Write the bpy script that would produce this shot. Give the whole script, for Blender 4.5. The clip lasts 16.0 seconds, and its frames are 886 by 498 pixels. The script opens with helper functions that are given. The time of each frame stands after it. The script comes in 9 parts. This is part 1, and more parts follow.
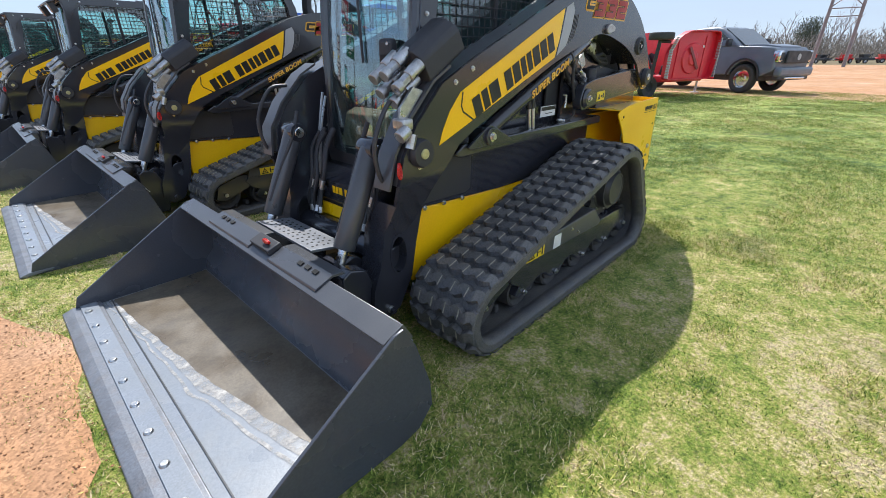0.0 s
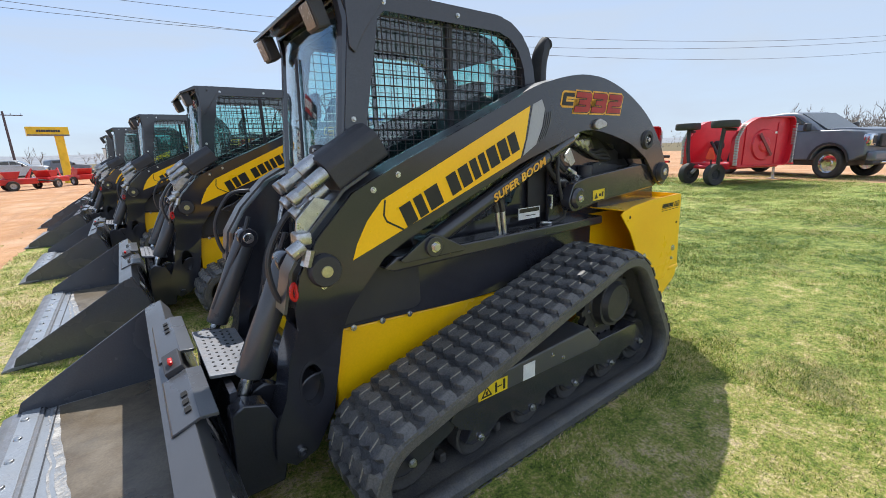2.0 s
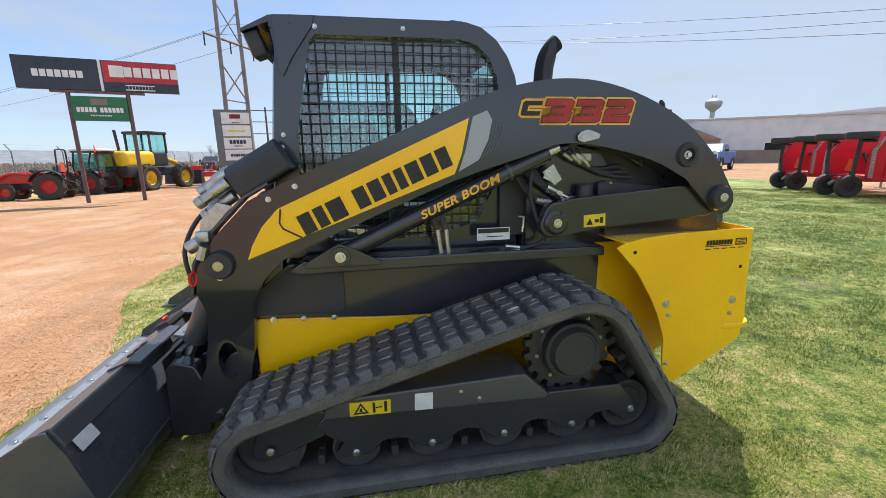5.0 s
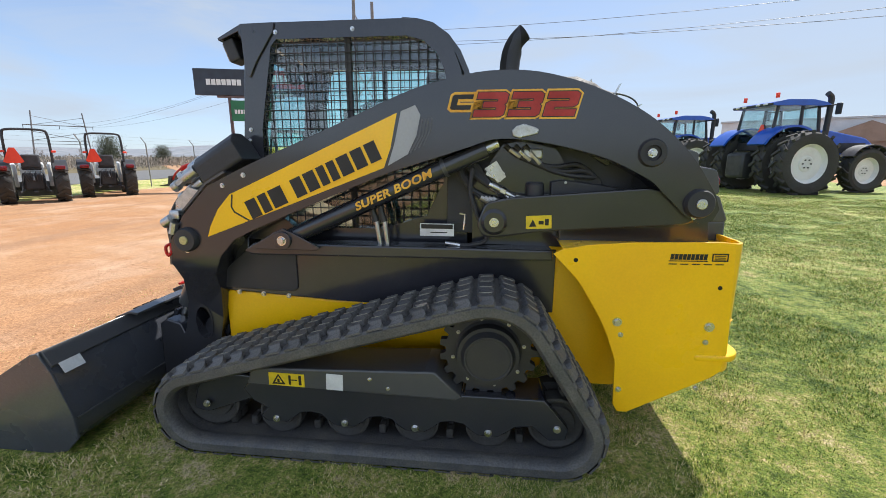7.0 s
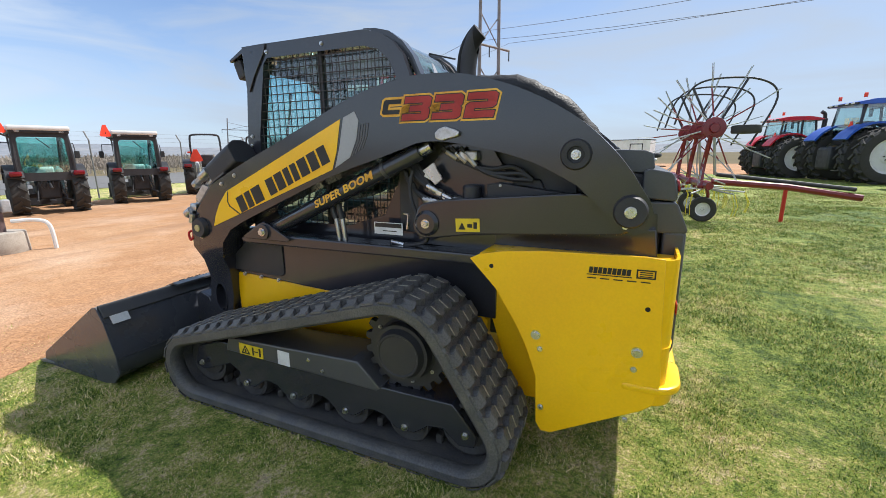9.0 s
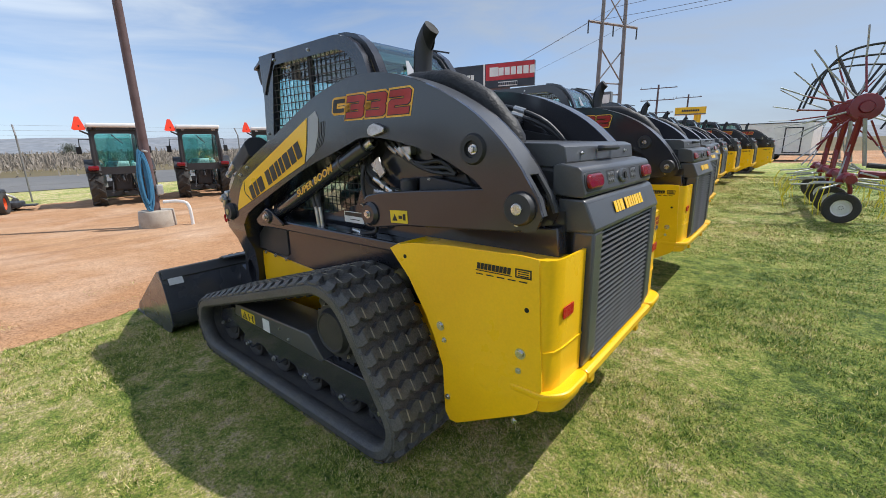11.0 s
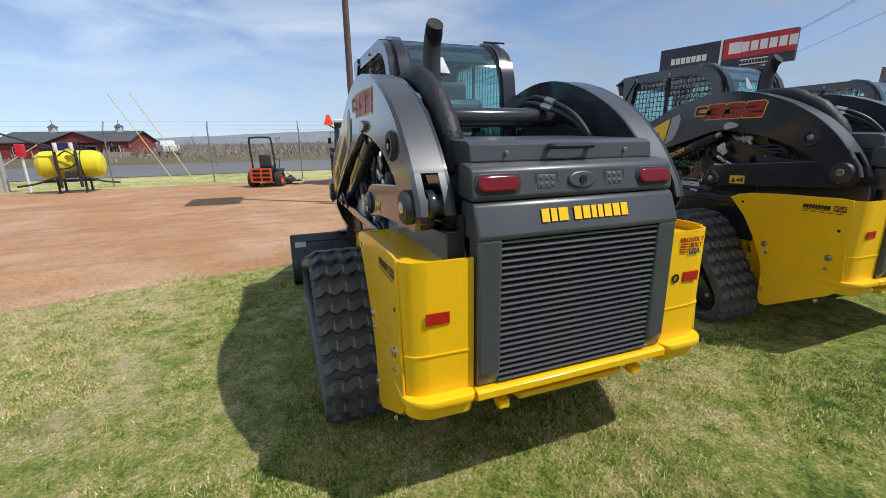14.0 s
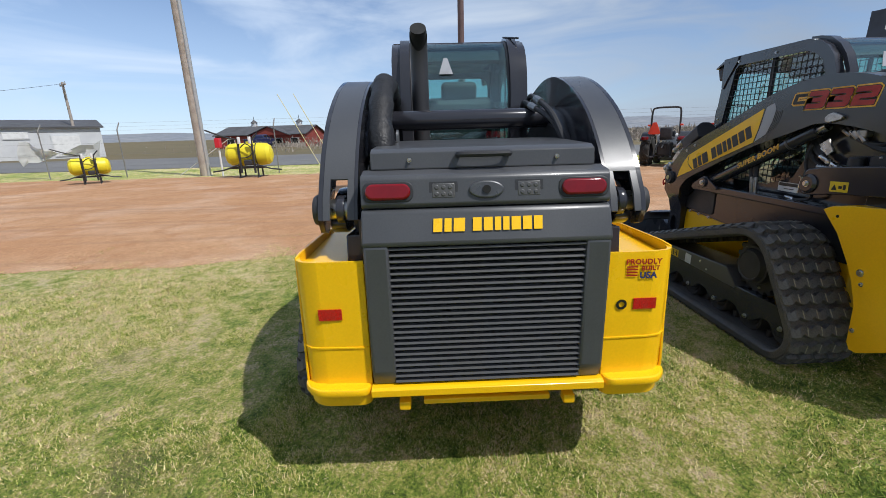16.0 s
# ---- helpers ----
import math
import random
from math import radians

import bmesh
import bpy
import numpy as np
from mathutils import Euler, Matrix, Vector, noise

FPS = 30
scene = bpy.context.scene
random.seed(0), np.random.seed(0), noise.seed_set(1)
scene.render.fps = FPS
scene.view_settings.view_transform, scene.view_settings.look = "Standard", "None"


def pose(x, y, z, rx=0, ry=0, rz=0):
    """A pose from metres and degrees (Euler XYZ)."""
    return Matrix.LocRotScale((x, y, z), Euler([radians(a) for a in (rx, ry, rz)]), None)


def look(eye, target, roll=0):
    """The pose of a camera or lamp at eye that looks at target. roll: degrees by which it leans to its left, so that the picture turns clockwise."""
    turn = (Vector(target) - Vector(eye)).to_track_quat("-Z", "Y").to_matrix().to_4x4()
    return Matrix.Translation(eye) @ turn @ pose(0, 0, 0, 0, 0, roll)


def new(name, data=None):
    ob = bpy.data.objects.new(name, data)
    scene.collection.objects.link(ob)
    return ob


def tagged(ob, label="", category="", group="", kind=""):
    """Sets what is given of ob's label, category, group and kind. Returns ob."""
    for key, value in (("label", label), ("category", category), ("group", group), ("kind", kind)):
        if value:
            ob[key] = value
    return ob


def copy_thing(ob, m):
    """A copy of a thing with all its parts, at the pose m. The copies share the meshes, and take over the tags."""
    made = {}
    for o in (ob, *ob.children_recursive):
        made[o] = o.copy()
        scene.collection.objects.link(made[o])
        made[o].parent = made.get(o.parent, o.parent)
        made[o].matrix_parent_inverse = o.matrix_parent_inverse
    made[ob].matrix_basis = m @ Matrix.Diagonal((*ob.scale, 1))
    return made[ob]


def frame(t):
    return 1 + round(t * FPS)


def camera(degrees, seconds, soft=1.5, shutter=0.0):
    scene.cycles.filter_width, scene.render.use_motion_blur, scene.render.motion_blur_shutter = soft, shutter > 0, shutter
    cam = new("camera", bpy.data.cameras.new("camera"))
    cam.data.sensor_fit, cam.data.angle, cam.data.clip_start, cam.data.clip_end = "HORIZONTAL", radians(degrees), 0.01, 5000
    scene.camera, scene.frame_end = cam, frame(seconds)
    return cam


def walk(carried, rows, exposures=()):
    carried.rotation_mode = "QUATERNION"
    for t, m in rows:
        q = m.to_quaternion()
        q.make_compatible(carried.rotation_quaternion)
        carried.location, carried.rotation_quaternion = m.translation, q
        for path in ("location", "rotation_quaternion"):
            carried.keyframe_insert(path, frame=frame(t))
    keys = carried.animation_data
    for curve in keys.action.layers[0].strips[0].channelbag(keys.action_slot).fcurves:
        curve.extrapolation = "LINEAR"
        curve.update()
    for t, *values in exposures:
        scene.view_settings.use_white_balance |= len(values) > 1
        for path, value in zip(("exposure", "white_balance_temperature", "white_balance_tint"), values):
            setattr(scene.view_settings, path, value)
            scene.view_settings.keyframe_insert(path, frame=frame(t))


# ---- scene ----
cam = camera(93.2, 16.0, 0.8)
PATH = [
    (0, (-0.051, -0.007, 1.422), (1.255, 1.254, 0.584), -0.5),
    (0.5, (0.2, -0.062, 1.435), (1.497, 1.282, 0.721), -1.2),
    (1, (0.435, -0.149, 1.465), (1.71, 1.281, 0.891), -1.8),
    (1.5, (0.551, -0.163, 1.464), (1.778, 1.339, 0.975), -2.1),
    (2, (0.7, -0.145, 1.457), (1.857, 1.42, 0.999), -2.1),
    (2.5, (0.908, -0.16, 1.477), (1.975, 1.469, 1.018), -2.0),
    (3, (1.056, -0.233, 1.472), (2.013, 1.462, 1.012), -1.7),
    (3.5, (1.311, -0.415, 1.484), (2.138, 1.348, 1.032), -1.4),
    (3.7, (1.407, -0.481, 1.484), (2.18, 1.309, 1.038), -1.3),
    (5.8, (2.339, -0.699, 1.487), (2.426, 1.257, 1.077), -0.6),
    (6, (2.456, -0.737, 1.476), (2.488, 1.222, 1.075), -0.5),
    (6.5, (2.668, -0.752, 1.473), (2.57, 1.202, 1.059), -0.3),
    (7, (2.884, -0.673, 1.459), (2.674, 1.269, 1.029), 0.1),
    (7.5, (3.075, -0.618, 1.472), (2.736, 1.302, 1.024), 0.1),
    (8, (3.368, -0.577, 1.476), (2.871, 1.305, 1.018), -0.1),
    (8.5, (3.657, -0.552, 1.473), (3.007, 1.286, 1.026), -0.2),
    (8.7, (3.729, -0.529, 1.481), (3.024, 1.289, 1.036), -0.3),
    (10.8, (4.616, -0.093, 1.499), (3.415, 1.432, 1.018), -1.1),
    (11, (4.684, -0.066, 1.501), (3.437, 1.42, 1.016), -1.2),
    (11.5, (4.804, 0.086, 1.476), (3.436, 1.462, 0.991), -1.2),
    (12, (4.95, 0.309, 1.472), (3.467, 1.562, 0.991), -1.1),
    (12.5, (5.074, 0.442, 1.482), (3.488, 1.561, 0.999), -1.0),
    (13, (5.293, 0.605, 1.51), (3.617, 1.582, 1.022), -1.0),
    (13.5, (5.417, 0.749, 1.517), (3.667, 1.582, 1.023), -1.0),
    (14, (5.429, 0.947, 1.5), (3.618, 1.631, 0.996), -0.9),
    (14.5, (5.427, 1.196, 1.534), (3.569, 1.723, 1.013), -0.9),
    (15, (5.492, 1.401, 1.527), (3.6, 1.769, 0.992), -1.0),
    (15.5, (5.616, 1.692, 1.547), (3.701, 1.888, 1.007), -1.3),
    (16, (5.641, 1.862, 1.553), (3.715, 1.91, 1.017), -1.6),
]
EXPOSURES = [(0, 1.02, 6100, 10), (1.0, 1.08, 6250, 10), (2.0, 0.95, 6300, 10), (3.5, 0.89, 6300, 10), (7.0, 0.91, 6400, 10), (8.7, 0.84, 6350, 10), (11.0, 0.54, 6200, 10), (16.0, 0.26, 6150, 10)]
walk(cam, [(t, look(eye, target, roll)) for t, eye, target, roll in PATH], EXPOSURES)

# ---- light ----
SUN_WAY = Vector((0.41, 0.55, 1.0)).normalized()      # towards the sun
sun = new("sun", bpy.data.lights.new("sun", "SUN"))
sun.data.energy, sun.data.angle, sun.data.color = 3.3, radians(0.6), (1.0, 0.955, 0.89)
sun.matrix_world = look((20, 26, 48), (20 - SUN_WAY.x, 26 - SUN_WAY.y, 48 - SUN_WAY.z))

world = bpy.data.worlds.new("sky")
scene.world = world
world.use_nodes = True
wn, wl = world.node_tree.nodes, world.node_tree.links
wn.clear()
sky = wn.new("ShaderNodeTexSky")
sky.sky_type = "NISHITA"
sky.sun_disc = False
sky.sun_elevation = math.asin(SUN_WAY.z)
sky.sun_rotation = math.atan2(SUN_WAY.x, SUN_WAY.y)
sky.air_density, sky.dust_density, sky.ozone_density = 0.75, 0.0, 4.0
sky_co = wn.new("ShaderNodeTexCoord")
sky_map = wn.new("ShaderNodeMapping")
sky_map.inputs["Scale"].default_value = (1.0, 1.6, 6.5)
sky_map.inputs["Rotation"].default_value = (0.10, 0.06, 0.5)
wl.new(sky_co.outputs["Generated"], sky_map.inputs["Vector"])
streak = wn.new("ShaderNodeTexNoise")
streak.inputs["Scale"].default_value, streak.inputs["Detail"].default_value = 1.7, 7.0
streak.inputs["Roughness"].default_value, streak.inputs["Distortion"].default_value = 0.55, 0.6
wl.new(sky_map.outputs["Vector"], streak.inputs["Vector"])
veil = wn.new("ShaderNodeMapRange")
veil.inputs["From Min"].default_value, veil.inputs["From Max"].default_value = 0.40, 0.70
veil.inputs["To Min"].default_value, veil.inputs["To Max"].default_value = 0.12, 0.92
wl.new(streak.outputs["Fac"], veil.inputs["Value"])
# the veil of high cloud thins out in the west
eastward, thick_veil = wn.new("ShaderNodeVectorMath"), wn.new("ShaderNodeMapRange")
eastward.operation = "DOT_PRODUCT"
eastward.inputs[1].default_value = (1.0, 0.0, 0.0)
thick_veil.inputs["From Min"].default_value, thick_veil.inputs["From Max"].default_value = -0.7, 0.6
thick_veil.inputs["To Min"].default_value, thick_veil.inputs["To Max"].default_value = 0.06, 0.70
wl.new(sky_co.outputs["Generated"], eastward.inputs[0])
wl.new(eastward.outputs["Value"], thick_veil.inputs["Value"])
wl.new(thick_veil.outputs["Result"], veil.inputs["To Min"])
# high cloud: grey veil sunward, white opposite, brightened in the unseen south as fill
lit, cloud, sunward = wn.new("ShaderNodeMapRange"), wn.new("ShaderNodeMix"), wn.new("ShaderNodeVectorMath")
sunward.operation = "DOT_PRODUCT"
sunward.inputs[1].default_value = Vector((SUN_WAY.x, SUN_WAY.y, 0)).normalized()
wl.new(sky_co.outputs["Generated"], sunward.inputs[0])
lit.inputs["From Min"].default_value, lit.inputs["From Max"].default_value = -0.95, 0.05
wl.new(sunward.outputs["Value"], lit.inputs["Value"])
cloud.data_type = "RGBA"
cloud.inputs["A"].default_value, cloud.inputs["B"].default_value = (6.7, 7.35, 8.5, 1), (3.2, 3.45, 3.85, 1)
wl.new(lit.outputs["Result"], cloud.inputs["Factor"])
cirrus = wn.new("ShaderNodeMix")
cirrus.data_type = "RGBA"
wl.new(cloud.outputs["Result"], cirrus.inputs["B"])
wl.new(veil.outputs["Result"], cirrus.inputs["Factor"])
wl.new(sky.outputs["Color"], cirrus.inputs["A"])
bg = wn.new("ShaderNodeBackground")
bg.inputs["Strength"].default_value = 0.108
wout = wn.new("ShaderNodeOutputWorld")
haze = wn.new("ShaderNodeVectorMath")
haze.operation = "MULTIPLY"
haze.inputs[1].default_value = (0.955, 0.985, 0.985)
# pale haze low over the land
height, low_haze, band, murk = wn.new("ShaderNodeSeparateXYZ"), wn.new("ShaderNodeMapRange"), wn.new("ShaderNodeMix"), wn.new("ShaderNodeMix")
wl.new(sky_co.outputs["Generated"], height.inputs["Vector"])
wl.new(height.outputs["Z"], low_haze.inputs["Value"])
low_haze.inputs["From Min"].default_value, low_haze.inputs["From Max"].default_value = 0.0, 0.32
low_haze.inputs["To Min"].default_value, low_haze.inputs["To Max"].default_value = 0.75, 0.0
band.data_type = murk.data_type = "RGBA"
murk.inputs["A"].default_value, murk.inputs["B"].default_value = (5.2, 6.0, 7.2, 1), (3.0, 3.3, 3.9, 1)
wl.new(lit.outputs["Result"], murk.inputs["Factor"])
wl.new(low_haze.outputs["Result"], band.inputs["Factor"])
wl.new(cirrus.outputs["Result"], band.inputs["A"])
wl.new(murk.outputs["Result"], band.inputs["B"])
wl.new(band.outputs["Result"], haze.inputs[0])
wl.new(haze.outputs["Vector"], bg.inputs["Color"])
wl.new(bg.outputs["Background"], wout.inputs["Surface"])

# ---- materials ----
def surface(name, colour, rough=0.5, metal=0.0, other=None, scale=7.0, cover=0.5, bump=0.05, fine=90.0, coat=0.0, spread=0.12, grain=0.12, spots=None, spot_amount=0.0, per_object=0.0):
    """A principled material: broad patches towards a second colour, fine grain, uneven gloss and relief."""
    m = bpy.data.materials.new(name)
    m.use_nodes = True
    n, l = m.node_tree.nodes, m.node_tree.links
    b = n["Principled BSDF"]
    co = n.new("ShaderNodeTexCoord")
    big, small = n.new("ShaderNodeTexNoise"), n.new("ShaderNodeTexNoise")
    big.inputs["Scale"].default_value, big.inputs["Detail"].default_value = scale, 6.0
    small.inputs["Scale"].default_value, small.inputs["Detail"].default_value = fine, 3.0
    l.new(co.outputs["Object"], big.inputs["Vector"])
    l.new(co.outputs["Object"], small.inputs["Vector"])
    other = other or tuple(c * 0.8 for c in colour)
    ramp = n.new("ShaderNodeMapRange")
    ramp.inputs["From Min"].default_value, ramp.inputs["From Max"].default_value = 0.62 - 0.4 * cover, 0.82 - 0.4 * cover + 0.1
    l.new(big.outputs["Fac"], ramp.inputs["Value"])
    mix = n.new("ShaderNodeMix")
    mix.data_type = "RGBA"
    mix.inputs["A"].default_value, mix.inputs["B"].default_value = (*colour, 1), (*other, 1)
    l.new(ramp.outputs["Result"], mix.inputs["Factor"])
    g = n.new("ShaderNodeMapRange")
    g.inputs["From Min"].default_value, g.inputs["From Max"].default_value = 0.3, 0.7
    g.inputs["To Min"].default_value, g.inputs["To Max"].default_value = 1 - grain, 1 + grain
    l.new(small.outputs["Fac"], g.inputs["Value"])
    mul = n.new("ShaderNodeVectorMath")
    mul.operation = "SCALE"
    l.new(mix.outputs["Result"], mul.inputs[0])
    l.new(g.outputs["Result"], mul.inputs["Scale"])
    last = mul.outputs["Vector"]
    if per_object:
        info, pr, pm = n.new("ShaderNodeObjectInfo"), n.new("ShaderNodeMapRange"), n.new("ShaderNodeVectorMath")
        pr.inputs["To Min"].default_value, pr.inputs["To Max"].default_value = 1 - per_object, 1 + per_object
        pm.operation = "SCALE"
        l.new(info.outputs["Random"], pr.inputs["Value"])
        l.new(last, pm.inputs[0])
        l.new(pr.outputs["Result"], pm.inputs["Scale"])
        last = pm.outputs["Vector"]
    if spots:
        sp, sr, sm = n.new("ShaderNodeTexNoise"), n.new("ShaderNodeMapRange"), n.new("ShaderNodeMix")
        sp.inputs["Scale"].default_value, sp.inputs["Detail"].default_value, sp.inputs["Roughness"].default_value = scale * 2.7, 9.0, 0.7
        l.new(co.outputs["Object"], sp.inputs["Vector"])
        sr.inputs["From Min"].default_value, sr.inputs["From Max"].default_value = 0.5, 0.75
        sr.inputs["To Max"].default_value = spot_amount
        l.new(sp.outputs["Fac"], sr.inputs["Value"])
        sm.data_type = "RGBA"
        sm.inputs["B"].default_value = (*spots, 1)
        l.new(sr.outputs["Result"], sm.inputs["Factor"])
        l.new(last, sm.inputs["A"])
        last = sm.outputs["Result"]
    l.new(last, b.inputs["Base Color"])
    rr = n.new("ShaderNodeMapRange")
    rr.inputs["From Min"].default_value, rr.inputs["From Max"].default_value = 0.3, 0.7
    rr.inputs["To Min"].default_value, rr.inputs["To Max"].default_value = max(0.03, rough - spread), min(1, rough + spread)
    l.new(big.outputs["Fac"], rr.inputs["Value"])
    l.new(rr.outputs["Result"], b.inputs["Roughness"])
    b.inputs["Metallic"].default_value = metal
    b.inputs["Coat Weight"].default_value = coat
    b.inputs["Coat Roughness"].default_value = 0.12
    if bump:
        bp = n.new("ShaderNodeBump")
        bp.inputs["Strength"].default_value, bp.inputs["Distance"].default_value = bump, 0.01
        l.new(small.outputs["Fac"], bp.inputs["Height"])
        l.new(bp.outputs["Normal"], b.inputs["Normal"])
    return m


def pane_glass(name, tint, base=0.06, gloss=0.9):
    """A thin pane: tinted see-through, with a mirror sheen that grows towards grazing angles."""
    m = bpy.data.materials.new(name)
    m.use_nodes = True
    n, l = m.node_tree.nodes, m.node_tree.links
    n.remove(n["Principled BSDF"])
    clear, shine, mix = n.new("ShaderNodeBsdfTransparent"), n.new("ShaderNodeBsdfGlossy"), n.new("ShaderNodeMixShader")
    clear.inputs["Color"].default_value = (*tint, 1)
    shine.inputs["Roughness"].default_value = 0.02
    shine.inputs["Color"].default_value = (gloss, gloss, gloss, 1)
    lw, pw, ma = n.new("ShaderNodeLayerWeight"), n.new("ShaderNodeMath"), n.new("ShaderNodeMath")
    lw.inputs["Blend"].default_value = 0.5
    pw.operation, ma.operation = "POWER", "MULTIPLY_ADD"
    pw.inputs[1].default_value = 4.0
    ma.inputs[1].default_value, ma.inputs[2].default_value = 0.9 - base, base
    l.new(lw.outputs["Facing"], pw.inputs[0])
    l.new(pw.outputs["Value"], ma.inputs[0])
    l.new(ma.outputs["Value"], mix.inputs["Fac"])
    l.new(clear.outputs["BSDF"], mix.inputs[1])
    l.new(shine.outputs["BSDF"], mix.inputs[2])
    l.new(mix.outputs["Shader"], n["Material Output"].inputs["Surface"])
    return m


M_YELLOW = surface("yellow_paint", (0.98, 0.56, 0.002), 0.30, other=(0.93, 0.50, 0.002), scale=1.6, coat=0.25, bump=0.02, grain=0.03, spread=0.06)
M_DARK = surface("charcoal_paint", (0.028, 0.0285, 0.036), 0.18, other=(0.034, 0.0345, 0.042), scale=2.2, coat=0.55, bump=0.015, fine=160, grain=0.08, spread=0.06, spots=(0.08, 0.07, 0.06), spot_amount=0.06)
M_DARK.node_tree.nodes["Principled BSDF"].inputs["Specular IOR Level"].default_value = 0.45
M_GREY = surface("graphite_paint", (0.062, 0.064, 0.070), 0.34, other=(0.072, 0.074, 0.080), scale=2.5, coat=0.2, bump=0.03, fine=150, grain=0.06, spread=0.08)
M_BLACK = surface("black_plastic", (0.032, 0.032, 0.036), 0.52, scale=5, bump=0.08, fine=220, grain=0.15)
M_FABRIC = surface("black_sleeve", (0.011, 0.011, 0.013), 0.6, scale=14, bump=0.4, fine=60, grain=0.25)
M_RUBBER = surface("track_rubber", (0.078, 0.078, 0.082), 0.52, other=(0.130, 0.123, 0.113), scale=9, cover=0.5, bump=0.3, fine=120, grain=0.3, spots=(0.19, 0.16, 0.115), spot_amount=0.35, per_object=0.15)
M_SIPE = surface("pale_mould_seam", (0.36, 0.33, 0.26), 0.7, other=(0.20, 0.18, 0.14), scale=60, cover=0.6, bump=0.1)
M_SLAT = surface("grey_grille_paint", (0.085, 0.085, 0.088), 0.38, other=(0.078, 0.076, 0.074), scale=5, bump=0.02, fine=120, grain=0.1, spots=(0.12, 0.10, 0.08), spot_amount=0.12)
M_TYRE = surface("tyre_rubber", (0.042, 0.040, 0.038), 0.78, other=(0.05, 0.046, 0.04), scale=6, bump=0.2, fine=90, grain=0.2)
M_STEEL = surface("bright_steel", (0.62, 0.62, 0.62), 0.28, 1.0, scale=20, bump=0.06, fine=200)
M_ZINC = surface("zinc_coupling", (0.50, 0.50, 0.50), 0.36, 1.0, other=(0.38, 0.37, 0.35), scale=30, bump=0.1, fine=200)
# near-black standing for shade in holes, slots and bays; also lens and panes
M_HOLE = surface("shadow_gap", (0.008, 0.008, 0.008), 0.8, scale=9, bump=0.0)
M_RED = surface("red_lens", (0.20, 0.003, 0.008), 0.15, scale=12, coat=0.15, bump=0.0, grain=0.05)
M_REFLECT = surface("red_reflector", (0.52, 0.012, 0.008), 0.3, scale=60, bump=0.3, fine=300, grain=0.3)
M_LETTER = surface("letter_black", (0.012, 0.012, 0.013), 0.42, scale=9, bump=0.0)
M_DECALRED = surface("decal_red", (0.40, 0.022, 0.014), 0.4, other=(0.30, 0.014, 0.010), scale=9, bump=0.0)
M_DECALGOLD = surface("decal_gold", (0.85, 0.48, 0.05), 0.4, other=(0.65, 0.27, 0.02), scale=8, bump=0.0)
M_SILVER = surface("decal_silver", (0.36, 0.37, 0.40), 0.4, scale=8, bump=0.0, grain=0.05)
M_WHITE = surface("white_sticker", (0.72, 0.73, 0.74), 0.45, scale=12, bump=0.0, grain=0.04)
M_SEAT = surface("seat_vinyl", (0.055, 0.055, 0.060), 0.6, scale=10, bump=0.3, fine=150)
M_GLASS = pane_glass("tinted_glass", (0.66, 0.90, 0.875), 0.13)
M_CABGLASS = pane_glass("cab_glass", (0.80, 0.90, 0.91), 0.10)
M_CLEAR = pane_glass("clear_glass", (0.74, 0.88, 0.89), 0.14, 0.98)
# bucket floor grey, lightened to hold the sky's sheen; dust spots on top
M_BUCKET = surface("bucket_floor_sheen_grey", (0.23, 0.25, 0.28), 0.32, other=(0.19, 0.21, 0.235), scale=3.2, bump=0.06, fine=110, grain=0.10, spread=0.12, spots=(0.30, 0.27, 0.22), spot_amount=0.22)
M_EDGE = surface("worn_edge_steel", (0.19, 0.20, 0.22), 0.45, 0.3, other=(0.14, 0.145, 0.16), scale=8, bump=0.12, fine=90, grain=0.15, spots=(0.28, 0.20, 0.14), spot_amount=0.30)
M_NAVY = surface("bucket_back_paint", (0.058, 0.063, 0.077), 0.28, other=(0.047, 0.051, 0.062), scale=3, coat=0.2, bump=0.04, fine=110, grain=0.1, spread=0.1, spots=(0.14, 0.12, 0.10), spot_amount=0.12)
M_CARD = surface("brown_cardboard", (0.30, 0.19, 0.115), 0.8, other=(0.25, 0.155, 0.09), scale=6, bump=0.1)
M_MUD = surface("dried_mud", (0.125, 0.098, 0.066), 0.38, other=(0.165, 0.14, 0.105), scale=4, bump=0.1, fine=70, grain=0.15, spread=0.15)
M_SILT = surface("pale_silt", (0.46, 0.44, 0.41), 0.8, other=(0.30, 0.29, 0.28), scale=12, bump=0.2, fine=80, grain=0.2)
M_RIMGREY = surface("satin_bezel", (0.10, 0.103, 0.11), 0.35, 0.4, scale=20, bump=0.0)
def broken(m, scale, lo, hi, least):
    """Lets a film wear through in patches."""
    n, l = m.node_tree.nodes, m.node_tree.links
    co, t, r = n.new("ShaderNodeTexCoord"), n.new("ShaderNodeTexNoise"), n.new("ShaderNodeMapRange")
    t.inputs["Scale"].default_value, t.inputs["Detail"].default_value, t.inputs["Roughness"].default_value = scale, 7.0, 0.65
    r.inputs["From Min"].default_value, r.inputs["From Max"].default_value, r.inputs["To Min"].default_value = lo, hi, least
    l.new(co.outputs["Object"], t.inputs["Vector"])
    l.new(t.outputs["Fac"], r.inputs["Value"])
    l.new(r.outputs["Result"], n["Principled BSDF"].inputs["Alpha"])


broken(M_SILT, 16.0, 0.36, 0.66, 0.05)
broken(M_MUD, 5.0, 0.25, 0.55, 0.55)
M_PINRUST = surface("pin_ring", (0.50, 0.46, 0.22), 0.45, 0.4, scale=30)


# ---- mesh tools ----
ORG = Vector((0, 0, 0))


